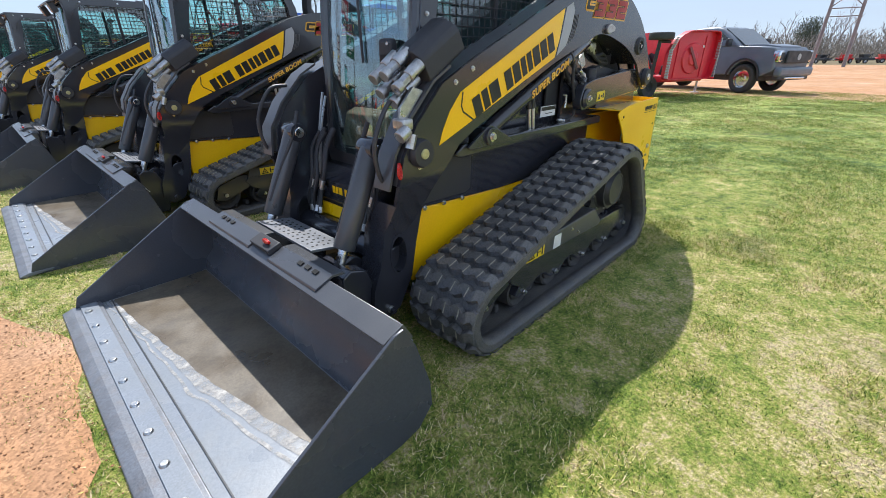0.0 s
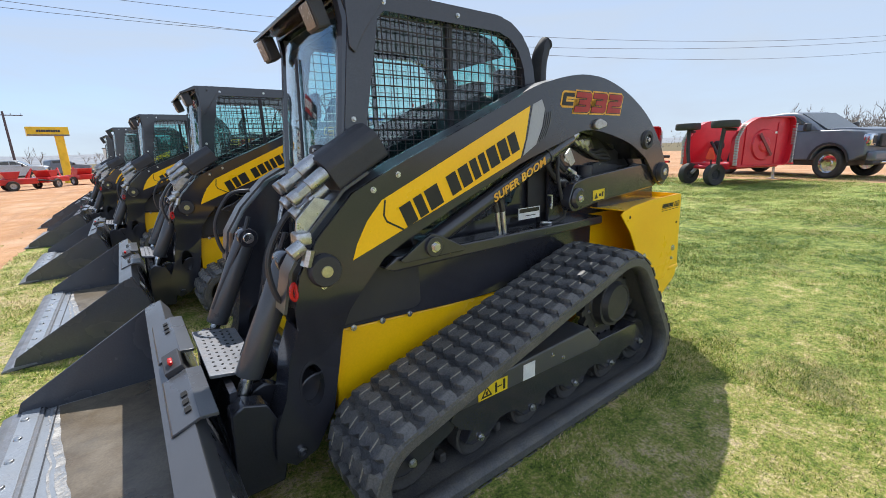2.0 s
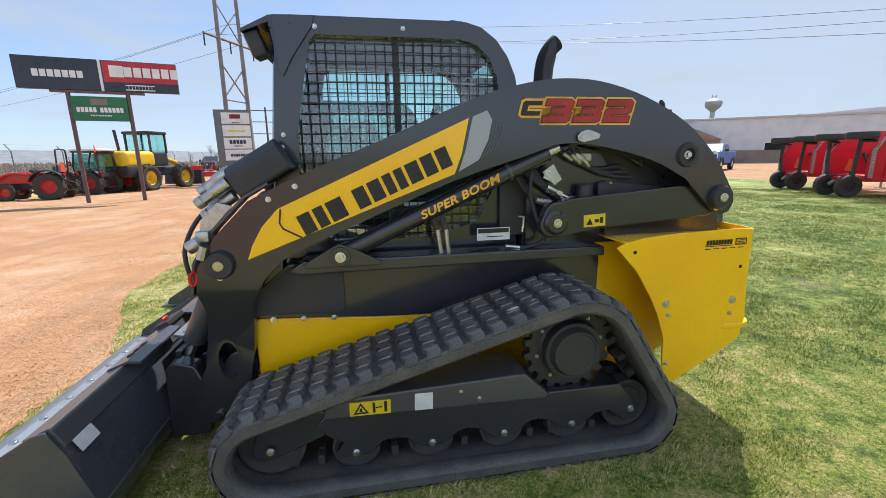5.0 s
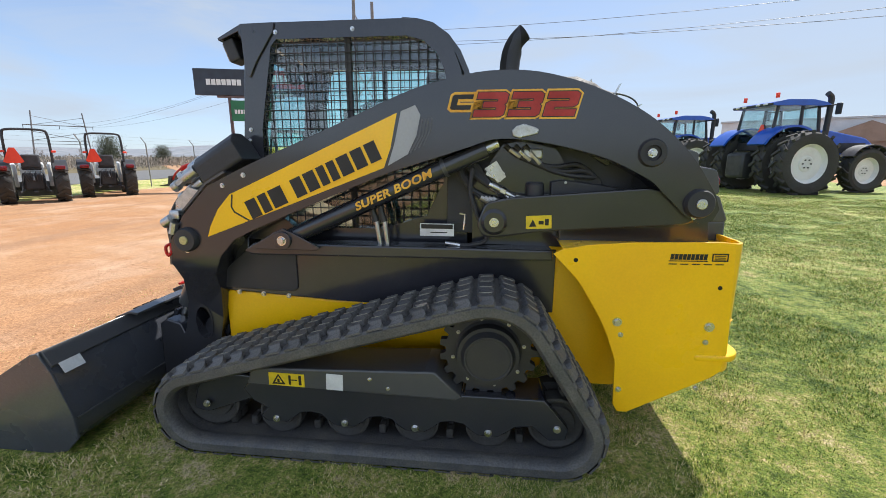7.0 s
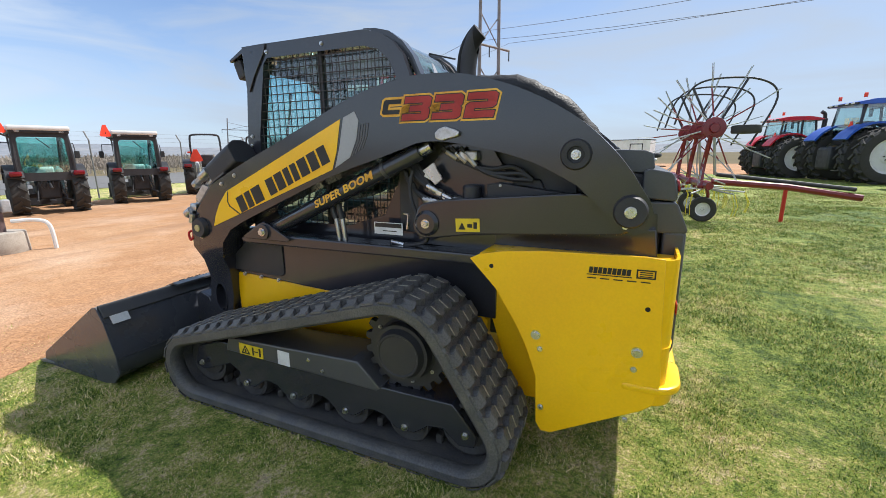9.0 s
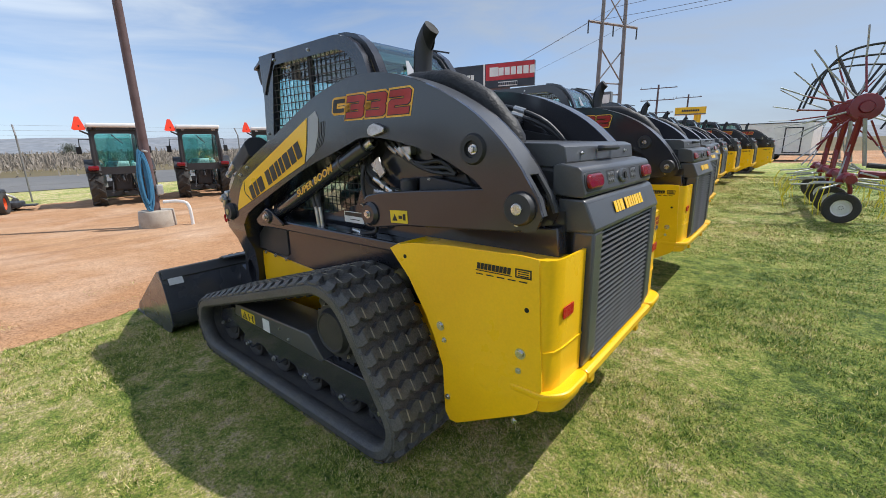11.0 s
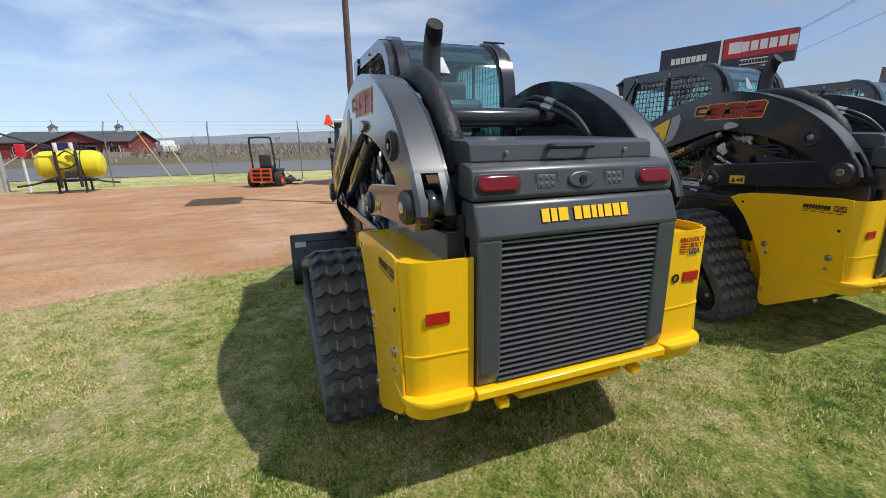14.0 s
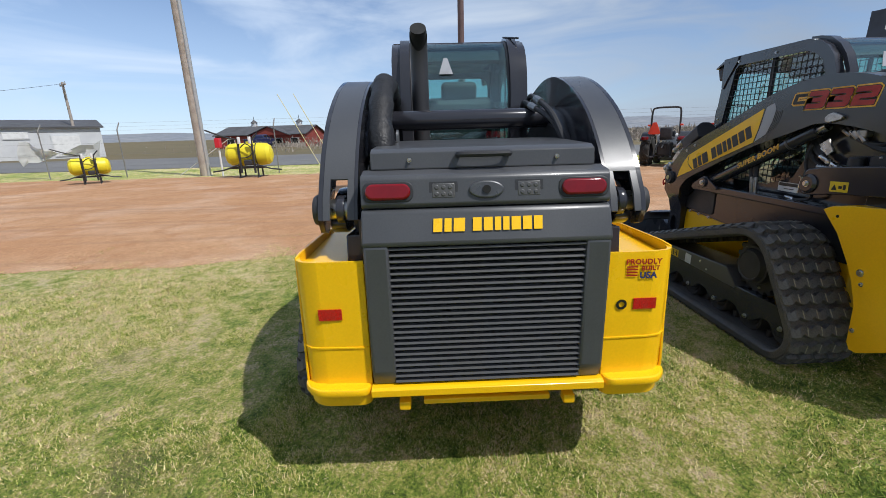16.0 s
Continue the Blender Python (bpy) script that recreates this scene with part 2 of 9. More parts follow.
def part(name, bm, material, parent=None, label="", smooth=30):
    """Links a bmesh as one mesh object under a thing or a part, in the frame of its thing."""
    if ORG.length:
        bmesh.ops.translate(bm, vec=-ORG, verts=bm.verts)
    bmesh.ops.recalc_face_normals(bm, faces=bm.faces)
    for e in bm.edges:
        e.smooth = len(e.link_faces) == 2 and e.calc_face_angle(3.2) < radians(smooth)
    for f in bm.faces:
        near = [o.calc_area() for e in f.edges if e.smooth for o in e.link_faces if o is not f]
        f.smooth = not near or f.calc_area() < 5 * sum(near) / len(near)
    me = bpy.data.meshes.new(name)
    bm.to_mesh(me)
    bm.free()
    me.materials.append(material)
    ob = new(name, me)
    ob.parent = parent
    return tagged(ob, label)


def pieces(name, bm, material, parent=None, label=""):
    """Like part(), but every loose piece of the bmesh becomes a part of its own."""
    bm.verts.index_update()
    bm.verts.ensure_lookup_table()
    seen, first = set(), None
    for v in bm.verts:
        if v.index in seen:
            continue
        group, todo = [], [v]
        seen.add(v.index)
        while todo:
            q = todo.pop()
            group.append(q)
            for e in q.link_edges:
                o = e.other_vert(q)
                if o.index not in seen:
                    seen.add(o.index)
                    todo.append(o)
        one, pair = B(), {}
        for q in group:
            pair[q.index] = one.verts.new(q.co)
        for f in {f for q in group for f in q.link_faces}:
            one.faces.new([pair[q.index] for q in f.verts])
        ob = part(name, one, material, parent, label)
        first = first or ob
    bm.free()
    return first


def thing(name, label, category, group="", kind="", m=None):
    ob = new(name)
    ob.empty_display_size = 0.2
    if m is not None:
        ob.matrix_basis = m
    return tagged(ob, label, category, group, kind)


def B():
    return bmesh.new()


def bev(bm, geom_verts, w, seg=2):
    vs = set(geom_verts)
    es = [e for e in bm.edges if e.verts[0] in vs and e.verts[1] in vs and len(e.link_faces) == 2 and e.calc_face_angle(0) > radians(25)]
    if es and w:
        bmesh.ops.bevel(bm, geom=es, offset=w, segments=seg, affect="EDGES", profile=0.5, clamp_overlap=True)
    return bm


def box(bm, c, s, b=0.0, rot=None, seg=2):
    m = Matrix.Translation(c) @ (rot.to_4x4() if rot is not None else Matrix()) @ Matrix.Diagonal((*s, 1))
    v = bmesh.ops.create_cube(bm, size=1, matrix=m)["verts"]
    return bev(bm, v, b, seg)


def place(p, axis, h):
    return {"y": (p[0], h, p[1]), "x": (h, p[0], p[1]), "z": (p[0], p[1], h)}[axis]


def prism(bm, pts, a, b, axis="y", w=0.0, seg=2):
    """A polygon drawn across an axis, drawn out from a to b along it."""
    lo = [bm.verts.new(place(p, axis, a)) for p in pts]
    hi = [bm.verts.new(place(p, axis, b)) for p in pts]
    bm.faces.new(lo)
    bm.faces.new(hi[::-1])
    for i in range(len(pts)):
        j = (i + 1) % len(pts)
        bm.faces.new((lo[i], hi[i], hi[j], lo[j]))
    bmesh.ops.recalc_face_normals(bm, faces=bm.faces)
    return bev(bm, lo + hi, w, seg)


def plate(bm, outer, holes, a, b, axis="y"):
    """A flat plate with holes, from a to b along the axis."""
    es, loops = [], []
    for loop in [outer] + holes:
        vs = [bm.verts.new(place(p, axis, a)) for p in loop]
        loops.append(vs)
        es += [bm.edges.new((vs[i], vs[(i + 1) % len(vs)])) for i in range(len(vs))]
    fs = [f for f in bmesh.ops.triangle_fill(bm, edges=es, use_beauty=True)["geom"] if isinstance(f, bmesh.types.BMFace)]
    up = bmesh.ops.extrude_face_region(bm, geom=fs)
    d = Vector(place((0, 0), axis, b - a))
    bmesh.ops.translate(bm, vec=d, verts=[v for v in up["geom"] if isinstance(v, bmesh.types.BMVert)])
    return bm


def ring(c, r, n=20, squash=1.0, turn=0.0):
    return [(c[0] + r * math.cos(turn + 2 * math.pi * i / n), c[1] + squash * r * math.sin(turn + 2 * math.pi * i / n)) for i in range(n)]


def rounded(pts, r, n=4):
    """The polygon with its corners rounded off by about r."""
    out = []
    k = len(pts)
    for i in range(k):
        p, a, c = Vector(pts[i]), Vector(pts[i - 1]), Vector(pts[(i + 1) % k])
        u, v = a - p, c - p
        d = min(r, 0.45 * u.length, 0.45 * v.length)
        s, e = p + u.normalized() * d, p + v.normalized() * d
        for j in range(n + 1):
            t = j / n
            q = s * (1 - t) ** 2 + p * 2 * t * (1 - t) + e * t * t
            out.append((q.x, q.y))
    return out


def cyl(bm, p0, p1, r, r2=None, n=18, w=0.0):
    p0, p1 = Vector(p0), Vector(p1)
    d = p1 - p0
    m = Matrix.Translation((p0 + p1) / 2) @ d.to_track_quat("Z", "Y").to_matrix().to_4x4()
    v = bmesh.ops.create_cone(bm, cap_ends=True, segments=n, radius1=r, radius2=r if r2 is None else r2, depth=d.length, matrix=m)["verts"]
    return bev(bm, v, w)


def curve(pts, n=5, loop=False):
    """A smooth line through the points."""
    p = [Vector(q) for q in pts]
    k = len(p)
    out = []
    for i in range(k if loop else k - 1):
        a, b, c, d = (p[(i - 1) % k], p[i], p[(i + 1) % k], p[(i + 2) % k]) if loop else (p[max(i - 1, 0)], p[i], p[i + 1], p[min(i + 2, k - 1)])
        for j in range(n):
            t = j / n
            out.append(0.5 * ((2 * b) + (c - a) * t + (2 * a - 5 * b + 4 * c - d) * t * t + (3 * b - a - 3 * c + d) * t ** 3))
    if not loop:
        out.append(p[-1])
    return out


def tube(bm, pts, r, n=8, loop=False):
    """A round bar along a line; r may be a list, one for each point."""
    p = [Vector(q) for q in pts]
    k = len(p)
    rs = r if isinstance(r, (list, tuple)) else [r] * k
    rows, up = [], None
    for i in range(k):
        t = (p[(i + 1) % k] - p[i - 1]) if loop else (p[min(i + 1, k - 1)] - p[max(i - 1, 0)])
        t.normalize()
        if up is None:
            up = t.orthogonal().normalized()
        up = (up - t * up.dot(t)).normalized()
        s = t.cross(up)
        rows.append([bm.verts.new(p[i] + rs[i] * (up * math.cos(2 * math.pi * j / n) + s * math.sin(2 * math.pi * j / n))) for j in range(n)])
    for i in range(k if loop else k - 1):
        a, b = rows[i], rows[(i + 1) % k]
        for j in range(n):
            bm.faces.new((a[j], a[(j + 1) % n], b[(j + 1) % n], b[j]))
    if not loop:
        bm.faces.new(rows[0][::-1])
        bm.faces.new(rows[-1])
    return bm


def lathe(bm, prof, c, axis="y", n=28, caps=True):
    """Turns (radius, height) pairs about an axis through c."""
    rows = []
    for r, h in prof:
        row = []
        for j in range(n):
            a = 2 * math.pi * j / n
            u, v = r * math.cos(a), r * math.sin(a)
            row.append(bm.verts.new(Vector(c) + Vector({"y": (u, h, v), "x": (h, u, v), "z": (u, v, h)}[axis])))
        rows.append(row)
    for a, b in zip(rows, rows[1:]):
        for j in range(n):
            bm.faces.new((a[j], a[(j + 1) % n], b[(j + 1) % n], b[j]))
    for row in (rows[0], rows[-1]) if caps else ():
        if (row[0].co - row[n // 2].co).length > 1e-4:
            bm.faces.new(row)
    return bm


def shell(bm, line, thick, a, b, axis="y"):
    """A sheet of some thickness along an open line, drawn out along the axis."""
    p = [Vector(q) for q in line]
    off = []
    for i in range(len(p)):
        t = (p[min(i + 1, len(p) - 1)] - p[max(i - 1, 0)]).normalized()
        off.append(p[i] + Vector((-t.y, t.x)) * thick)
    rows = [[bm.verts.new(place(q, axis, h)) for q in r] for r, h in ((p, a), (off, a), (off, b), (p, b))]
    for i in range(len(p) - 1):
        for r, s in ((0, 1), (1, 2), (2, 3), (3, 0)):
            bm.faces.new((rows[r][i], rows[s][i], rows[s][i + 1], rows[r][i + 1]))
    bm.faces.new([rows[k][0] for k in range(4)])
    bm.faces.new([rows[k][-1] for k in range(4)])
    return bm


def mirrored(bm, plane_y):
    c = bm.copy()
    for v in c.verts:
        v.co.y = 2 * plane_y - v.co.y
    bmesh.ops.reverse_faces(c, faces=c.faces)
    return c


def words(text, size, m, deep=0.002, bold=0.0, shear=0.0, spacing=1.0, wide=1.0):
    """Letters in the built-in font as a bmesh: x along the line, y up, lifted along z, set at the pose m."""
    cu = bpy.data.curves.new("letters", "FONT")
    cu.body, cu.size, cu.extrude, cu.offset, cu.shear, cu.space_character = text, size, deep / 2, bold, shear, spacing
    cu.align_x, cu.align_y, cu.resolution_u = "CENTER", "CENTER", 4
    ob = bpy.data.objects.new("letters", cu)
    scene.collection.objects.link(ob)
    bpy.context.view_layer.update()
    me = bpy.data.meshes.new_from_object(ob)
    bm = B()
    bm.from_mesh(me)
    bpy.data.objects.remove(ob)
    bpy.data.curves.remove(cu)
    bpy.data.meshes.remove(me)
    bm.transform(m @ Matrix.Diagonal((wide, 1, 1, 1)))
    return bm


def frame_at(o, along, up):
    """A pose whose x runs along one way and y up another, with z out of the surface."""
    x = Vector(along).normalized()
    z = x.cross(Vector(up)).normalized()
    y = z.cross(x)
    m = Matrix((x, y, z)).transposed().to_4x4()
    m.translation = o
    return m


def letter_blocks(counts, height, m, width=0.65, gap=0.14, space=0.55, slant=0.0, deep=0.002):
    """Plain upright blocks where a brand name stands, one for each letter, centred on m."""
    total = sum(counts) * (width + gap) + (len(counts) - 1) * space - gap
    x = -total / 2
    bm = B()
    spread = (1.06, 0.84, 1.34, 1.04, 1.06, 0.74, 0.74, 1.10, 1.06, 1.02)
    for c in counts:
        for _ in range(c):
            wide = width * (spread[len(bm.verts) // 8 % 10] if counts == (3, 7) else 1.0)
            q = [(x, -0.5), (x + wide, -0.5), (x + wide + slant, 0.5), (x + slant, 0.5)]
            prism(bm, [(a * height, b * height) for a, b in q], 0, deep, "z")
            x += wide + gap
        x += space
    bm.transform(m)
    return bm

# ---- ground ----
def ground_material(name, a, b, c, s1, s2, rough, bump, c_amount=0.5, extra=None, streaks=None, grit=0.0):
    """Three earth colours mixed by noise at two sizes, over world-sized coordinates."""
    m = bpy.data.materials.new(name)
    m.use_nodes = True
    n, l = m.node_tree.nodes, m.node_tree.links
    p = n["Principled BSDF"]
    co = n.new("ShaderNodeTexCoord")
    def noise_at(scale, detail, lo, hi, top=1.0, rough_=0.6):
        t, r = n.new("ShaderNodeTexNoise"), n.new("ShaderNodeMapRange")
        t.inputs["Scale"].default_value, t.inputs["Detail"].default_value, t.inputs["Roughness"].default_value = scale, detail, rough_
        r.inputs["From Min"].default_value, r.inputs["From Max"].default_value, r.inputs["To Max"].default_value = lo, hi, top
        l.new(co.outputs["Object"], t.inputs["Vector"])
        l.new(t.outputs["Fac"], r.inputs["Value"])
        return r.outputs["Result"], t.outputs["Fac"]
    def mix(f, x, y):
        k = n.new("ShaderNodeMix")
        k.data_type = "RGBA"
        l.new(f, k.inputs["Factor"])
        for s, v in (("A", x), ("B", y)):
            if isinstance(v, tuple):
                k.inputs[s].default_value = (*v, 1)
            else:
                l.new(v, k.inputs[s])
        return k.outputs["Result"]
    f1, _ = noise_at(s1, 8, 0.40, 0.62)
    f2, raw = noise_at(s2, 6, 0.45, 0.70, c_amount)
    col = mix(f2, mix(f1, a, b), c)
    f3, fine = noise_at(s2 * 9, 4, 0.3, 0.7, 0.4)
    col = mix(f3, col, tuple(v * 0.55 for v in a))
    if extra:
        f4, _ = noise_at(extra[1], 5, extra[2], extra[3], extra[4])
        col = mix(f4, col, extra[0])
    if streaks:
        # wheel marks drawn out along the lot
        mp, t, r = n.new("ShaderNodeMapping"), n.new("ShaderNodeTexNoise"), n.new("ShaderNodeMapRange")
        mp.inputs["Scale"].default_value = (2.2, 0.13, 1.0)
        mp.inputs["Rotation"].default_value = (0, 0, 0.12)
        t.inputs["Scale"].default_value, t.inputs["Detail"].default_value, t.inputs["Distortion"].default_value = 1.0, 5.0, 0.6
        r.inputs["From Min"].default_value, r.inputs["From Max"].default_value, r.inputs["To Max"].default_value = 0.50, 0.70, streaks[1]
        l.new(co.outputs["Object"], mp.inputs["Vector"])
        l.new(mp.outputs["Vector"], t.inputs["Vector"])
        l.new(t.outputs["Fac"], r.inputs["Value"])
        col = mix(r.outputs["Result"], col, streaks[0])
    if grit:
        # small stones, each a little lighter or darker
        v, r, s = n.new("ShaderNodeTexVoronoi"), n.new("ShaderNodeMapRange"), n.new("ShaderNodeVectorMath")
        v.inputs["Scale"].default_value = 90.0
        r.inputs["To Min"].default_value, r.inputs["To Max"].default_value = 1 - grit, 1 + grit * 0.7
        s.operation = "SCALE"
        l.new(co.outputs["Object"], v.inputs["Vector"])
        l.new(v.outputs["Color"], r.inputs["Value"])
        l.new(col, s.inputs[0])
        l.new(r.outputs["Result"], s.inputs["Scale"])
        col = s.outputs["Vector"]
    l.new(col, p.inputs["Base Color"])
    p.inputs["Roughness"].default_value = rough
    p.inputs["Specular IOR Level"].default_value = 0.2
    bp = n.new("ShaderNodeBump")
    bp.inputs["Strength"].default_value, bp.inputs["Distance"].default_value = bump, 0.02
    l.new(fine, bp.inputs["Height"])
    l.new(bp.outputs["Normal"], p.inputs["Normal"])
    return m


def turf_material(name, blades):
    """Green, straw and bare earth in broad patches and tufts; single blades or fine thatch on top."""
    m = bpy.data.materials.new(name)
    m.use_nodes = True
    n, l = m.node_tree.nodes, m.node_tree.links
    p = n["Principled BSDF"]
    geo, co = n.new("ShaderNodeNewGeometry"), n.new("ShaderNodeTexCoord")

    def noise_at(scale, detail, rough=0.6, shift=0.0):
        t, mp = n.new("ShaderNodeTexNoise"), n.new("ShaderNodeMapping")
        mp.inputs["Location"].default_value = (shift, 0.7 * shift, 0)
        t.inputs["Scale"].default_value, t.inputs["Detail"].default_value, t.inputs["Roughness"].default_value = scale, detail, rough
        l.new(co.outputs["Object"], mp.inputs["Vector"])
        l.new(mp.outputs["Vector"], t.inputs["Vector"])
        return t.outputs["Fac"]

    def add(x, weight, total):
        k = n.new("ShaderNodeMath")
        k.operation = "MULTIPLY_ADD"
        k.inputs[1].default_value = weight
        l.new(x, k.inputs[0])
        if total is None:
            k.inputs[2].default_value = 0.0
        else:
            l.new(total, k.inputs[2])
        return k.outputs["Value"]

    total = None
    for scale, detail, weight in ((0.28, 2.0, 0.8), (1.5, 4.0, 0.6), (6.0, 3.0, 0.85), (21.0, 2.0, 0.65)):
        total = add(noise_at(scale, detail), weight, total)
    # each blade, or each fleck of thatch, differs
    total = add(geo.outputs["Random Per Island"] if blades else noise_at(60, 3.0, 0.75), 1.05 if blades else 1.2, total)
    # drier beside the lot, greener behind the machines
    xyz, dry = n.new("ShaderNodeSeparateXYZ"), n.new("ShaderNodeMapRange")
    l.new(co.outputs["Object"], xyz.inputs["Vector"])
    l.new(xyz.outputs["X"], dry.inputs["Value"])
    dry.inputs["From Min"].default_value, dry.inputs["From Max"].default_value = 2.5, 5.5
    dry.inputs["To Min"].default_value, dry.inputs["To Max"].default_value = 0.02, -0.22
    total = add(dry.outputs["Result"], 1.0, total)
    mean = 1.45 + (0.525 if blades else 0.60)
    rng = n.new("ShaderNodeMapRange")
    rng.inputs["From Min"].default_value, rng.inputs["From Max"].default_value = mean - 0.45, mean + 0.45
    l.new(total, rng.inputs["Value"])
    ramp = n.new("ShaderNodeValToRGB")
    stops = ((0.0, (0.080, 0.145, 0.019)), (0.30, (0.305, 0.40, 0.059)), (0.55, (0.59, 0.54, 0.155)), (0.76, (0.90, 0.755, 0.43)), (1.0, (0.64, 0.47, 0.29)))
    ramp.color_ramp.elements[0].position, ramp.color_ramp.elements[0].color = 0.0, (*stops[0][1], 1)
    ramp.color_ramp.elements[1].position, ramp.color_ramp.elements[1].color = 1.0, (*stops[-1][1], 1)
    for pos, c in stops[1:-1]:
        ramp.color_ramp.elements.new(pos).color = (*c, 1)
    l.new(rng.outputs["Result"], ramp.inputs["Fac"])
    last = ramp.outputs["Color"]
    if not blades:
        # earth in worn spots; fine gaps of dark earth, shade between tufts mixed in
        for scale, detail, lo, hi, most, c in ((1.1, 6.0, 0.58, 0.70, 0.55, (0.29, 0.215, 0.13)), (70.0, 4.0, 0.49, 0.64, 0.50, (0.085, 0.080, 0.035))):
            r, k = n.new("ShaderNodeMapRange"), n.new("ShaderNodeMix")
            r.inputs["From Min"].default_value, r.inputs["From Max"].default_value, r.inputs["To Max"].default_value = lo, hi, most
            l.new(noise_at(scale, detail, 0.65, 3.7), r.inputs["Value"])
            k.data_type = "RGBA"
            k.inputs["B"].default_value = (*c, 1)
            l.new(r.outputs["Result"], k.inputs["Factor"])
            l.new(last, k.inputs["A"])
            last = k.outputs["Result"]
        bp = n.new("ShaderNodeBump")
        bp.inputs["Strength"].default_value, bp.inputs["Distance"].default_value = 1.0, 0.05
        l.new(noise_at(40, 5.0, 0.8, 3.7), bp.inputs["Height"])
        l.new(bp.outputs["Normal"], p.inputs["Normal"])
    l.new(last, p.inputs["Base Color"])
    p.inputs["Roughness"].default_value = 0.6
    p.inputs["Specular IOR Level"].default_value = 0.25
    return m


M_LAWN = turf_material("lawn_thatch", False)
M_BLADE = turf_material("grass_blades", True)
M_DIRT = ground_material("red_gravel", (0.49, 0.26, 0.13), (0.56, 0.335, 0.185), (0.39, 0.19, 0.088), 0.18, 2.2, 0.95, 0.5, 0.6, ((0.64, 0.46, 0.33), 0.6, 0.48, 0.75, 0.7), streaks=((0.34, 0.20, 0.12), 0.65), grit=0.4)
M_ASPHALT = ground_material("asphalt", (0.17, 0.17, 0.17), (0.21, 0.205, 0.20), (0.14, 0.14, 0.14), 0.1, 1.5, 0.85, 0.2)
M_FIELD = ground_material("dry_field", (0.16, 0.13, 0.075), (0.20, 0.16, 0.09), (0.11, 0.11, 0.05), 0.02, 0.2, 0.95, 0.2)
GROUND_Z = -0.02


EDGE_LINE = ((-40, 0.5), (-3.6, 0.42), (-2.0, 0.42), (-0.7, 0.24), (0.0, 0.04), (1.0, -0.12), (2.0, -0.17), (3.0, -0.14), (3.6, -0.42), (4.4, -0.78), (7.0, -1.0), (11.0, -0.92), (14.0, -0.45), (18.0, -0.5), (60, -0.6))


def edge_x(y):
    """Where the lawn ends and the gravel lot begins."""
    return float(np.interp(y, [p[0] for p in EDGE_LINE], [p[1] for p in EDGE_LINE])) + 0.09 * noise.noise((y * 0.9, 0.3, 0)) + 0.10 * noise.noise((y * 3.1, 4.2, 0)) + 0.06 * noise.noise((y * 8.1, 1.2, 0))


def sheet(name, x0, x1, y0, y1, z, material, nx=1, ny=1, rough=0.0, label="", kind="structure"):
    bm = B()
    rows = [[bm.verts.new((x0 + (x1 - x0) * i / nx, y0 + (y1 - y0) * j / ny, z + (rough * noise.noise((i * 0.7, j * 0.7, 1)) if rough else 0))) for i in range(nx + 1)] for j in range(ny + 1)]
    for j in range(ny):
        for i in range(nx):
            bm.faces.new((rows[j][i], rows[j][i + 1], rows[j + 1][i + 1], rows[j + 1][i]))
    return tagged(part(name, bm, material, None, label), "", name.replace("_", " "), "", kind)


sheet("ground", -2500, 2500, -2500, 2500, GROUND_Z - 0.012, M_FIELD, 1, 1, 0, "dry brown and green farmland reaching the horizon")
sheet("lawn", -19.0, 60.0, -60.0, 62.0, GROUND_Z, M_LAWN, 40, 40, 0, "mown spring grass with pale dry patches")
# gravel lot: an uneven edge along the lawn
bm = B()
ys = [-40 + 0.12 * i for i in range(0, 620)] + [34.4 + 2.0 * i for i in range(1, 16)]
cols = [0.0, -0.12, -0.4, -1.0, -2.5, -5.0, -9.0, -12.6]
rows = []
for y in ys:
    e = edge_x(y)
    far = -12.8 - 0.5 * noise.noise((y * 0.3, 8.1, 0)) - (0 if y < 22 else 0.9 * (y - 22))
    row = []
    for k, c in enumerate(cols):
        x = e + (far - e) * (c / cols[-1])
        z = GROUND_Z + (0.003 if k == 0 else 0.010 + 0.010 * noise.noise((x * 1.2, y * 1.2, 0)))
        row.append(bm.verts.new((x, y, z)))
    rows.append(row)
for a, b in zip(rows, rows[1:]):
    for j in range(len(cols) - 1):
        bm.faces.new((a[j], a[j + 1], b[j + 1], b[j]))
tagged(part("gravel_lot", bm, M_DIRT, None, "reddish packed gravel sales lot"), "", "gravel lot", "", "structure")
sheet("yard", 19.5, 75.0, -45.0, 14.0, GROUND_Z + 0.006, M_DIRT, 1, 1, 0, "reddish gravel yard behind the lawn")
sheet("side_yard", 23.6, 75.0, 14.0, 33.0, GROUND_Z + 0.004, M_DIRT, 1, 1, 0, "reddish gravel drive towards the dealership")
sheet("north_yard", -30.0, 75.0, 33.0, 62.0, GROUND_Z + 0.005, M_DIRT, 1, 1, 0, "reddish gravel yard beyond the machines")
sheet("road", -33.5, -19.2, -400, 400, GROUND_Z + 0.008, M_ASPHALT, 1, 1, 0, "pale worn asphalt highway")


# mown grass near the walk: single blades
def value_noise(x, y):
    """Smooth noise from 0 to 1 over the plan."""
    i, j = np.floor(x).astype(np.int64), np.floor(y).astype(np.int64)
    u, v = x - i, y - j
    u, v = u * u * (3 - 2 * u), v * v * (3 - 2 * v)
    def h(a, b):
        q = np.sin(a * 127.1 + b * 311.7) * 43758.5453
        return q - np.floor(q)
    return (h(i, j) * (1 - u) + h(i + 1, j) * u) * (1 - v) + (h(i, j + 1) * (1 - u) + h(i + 1, j + 1) * u) * v


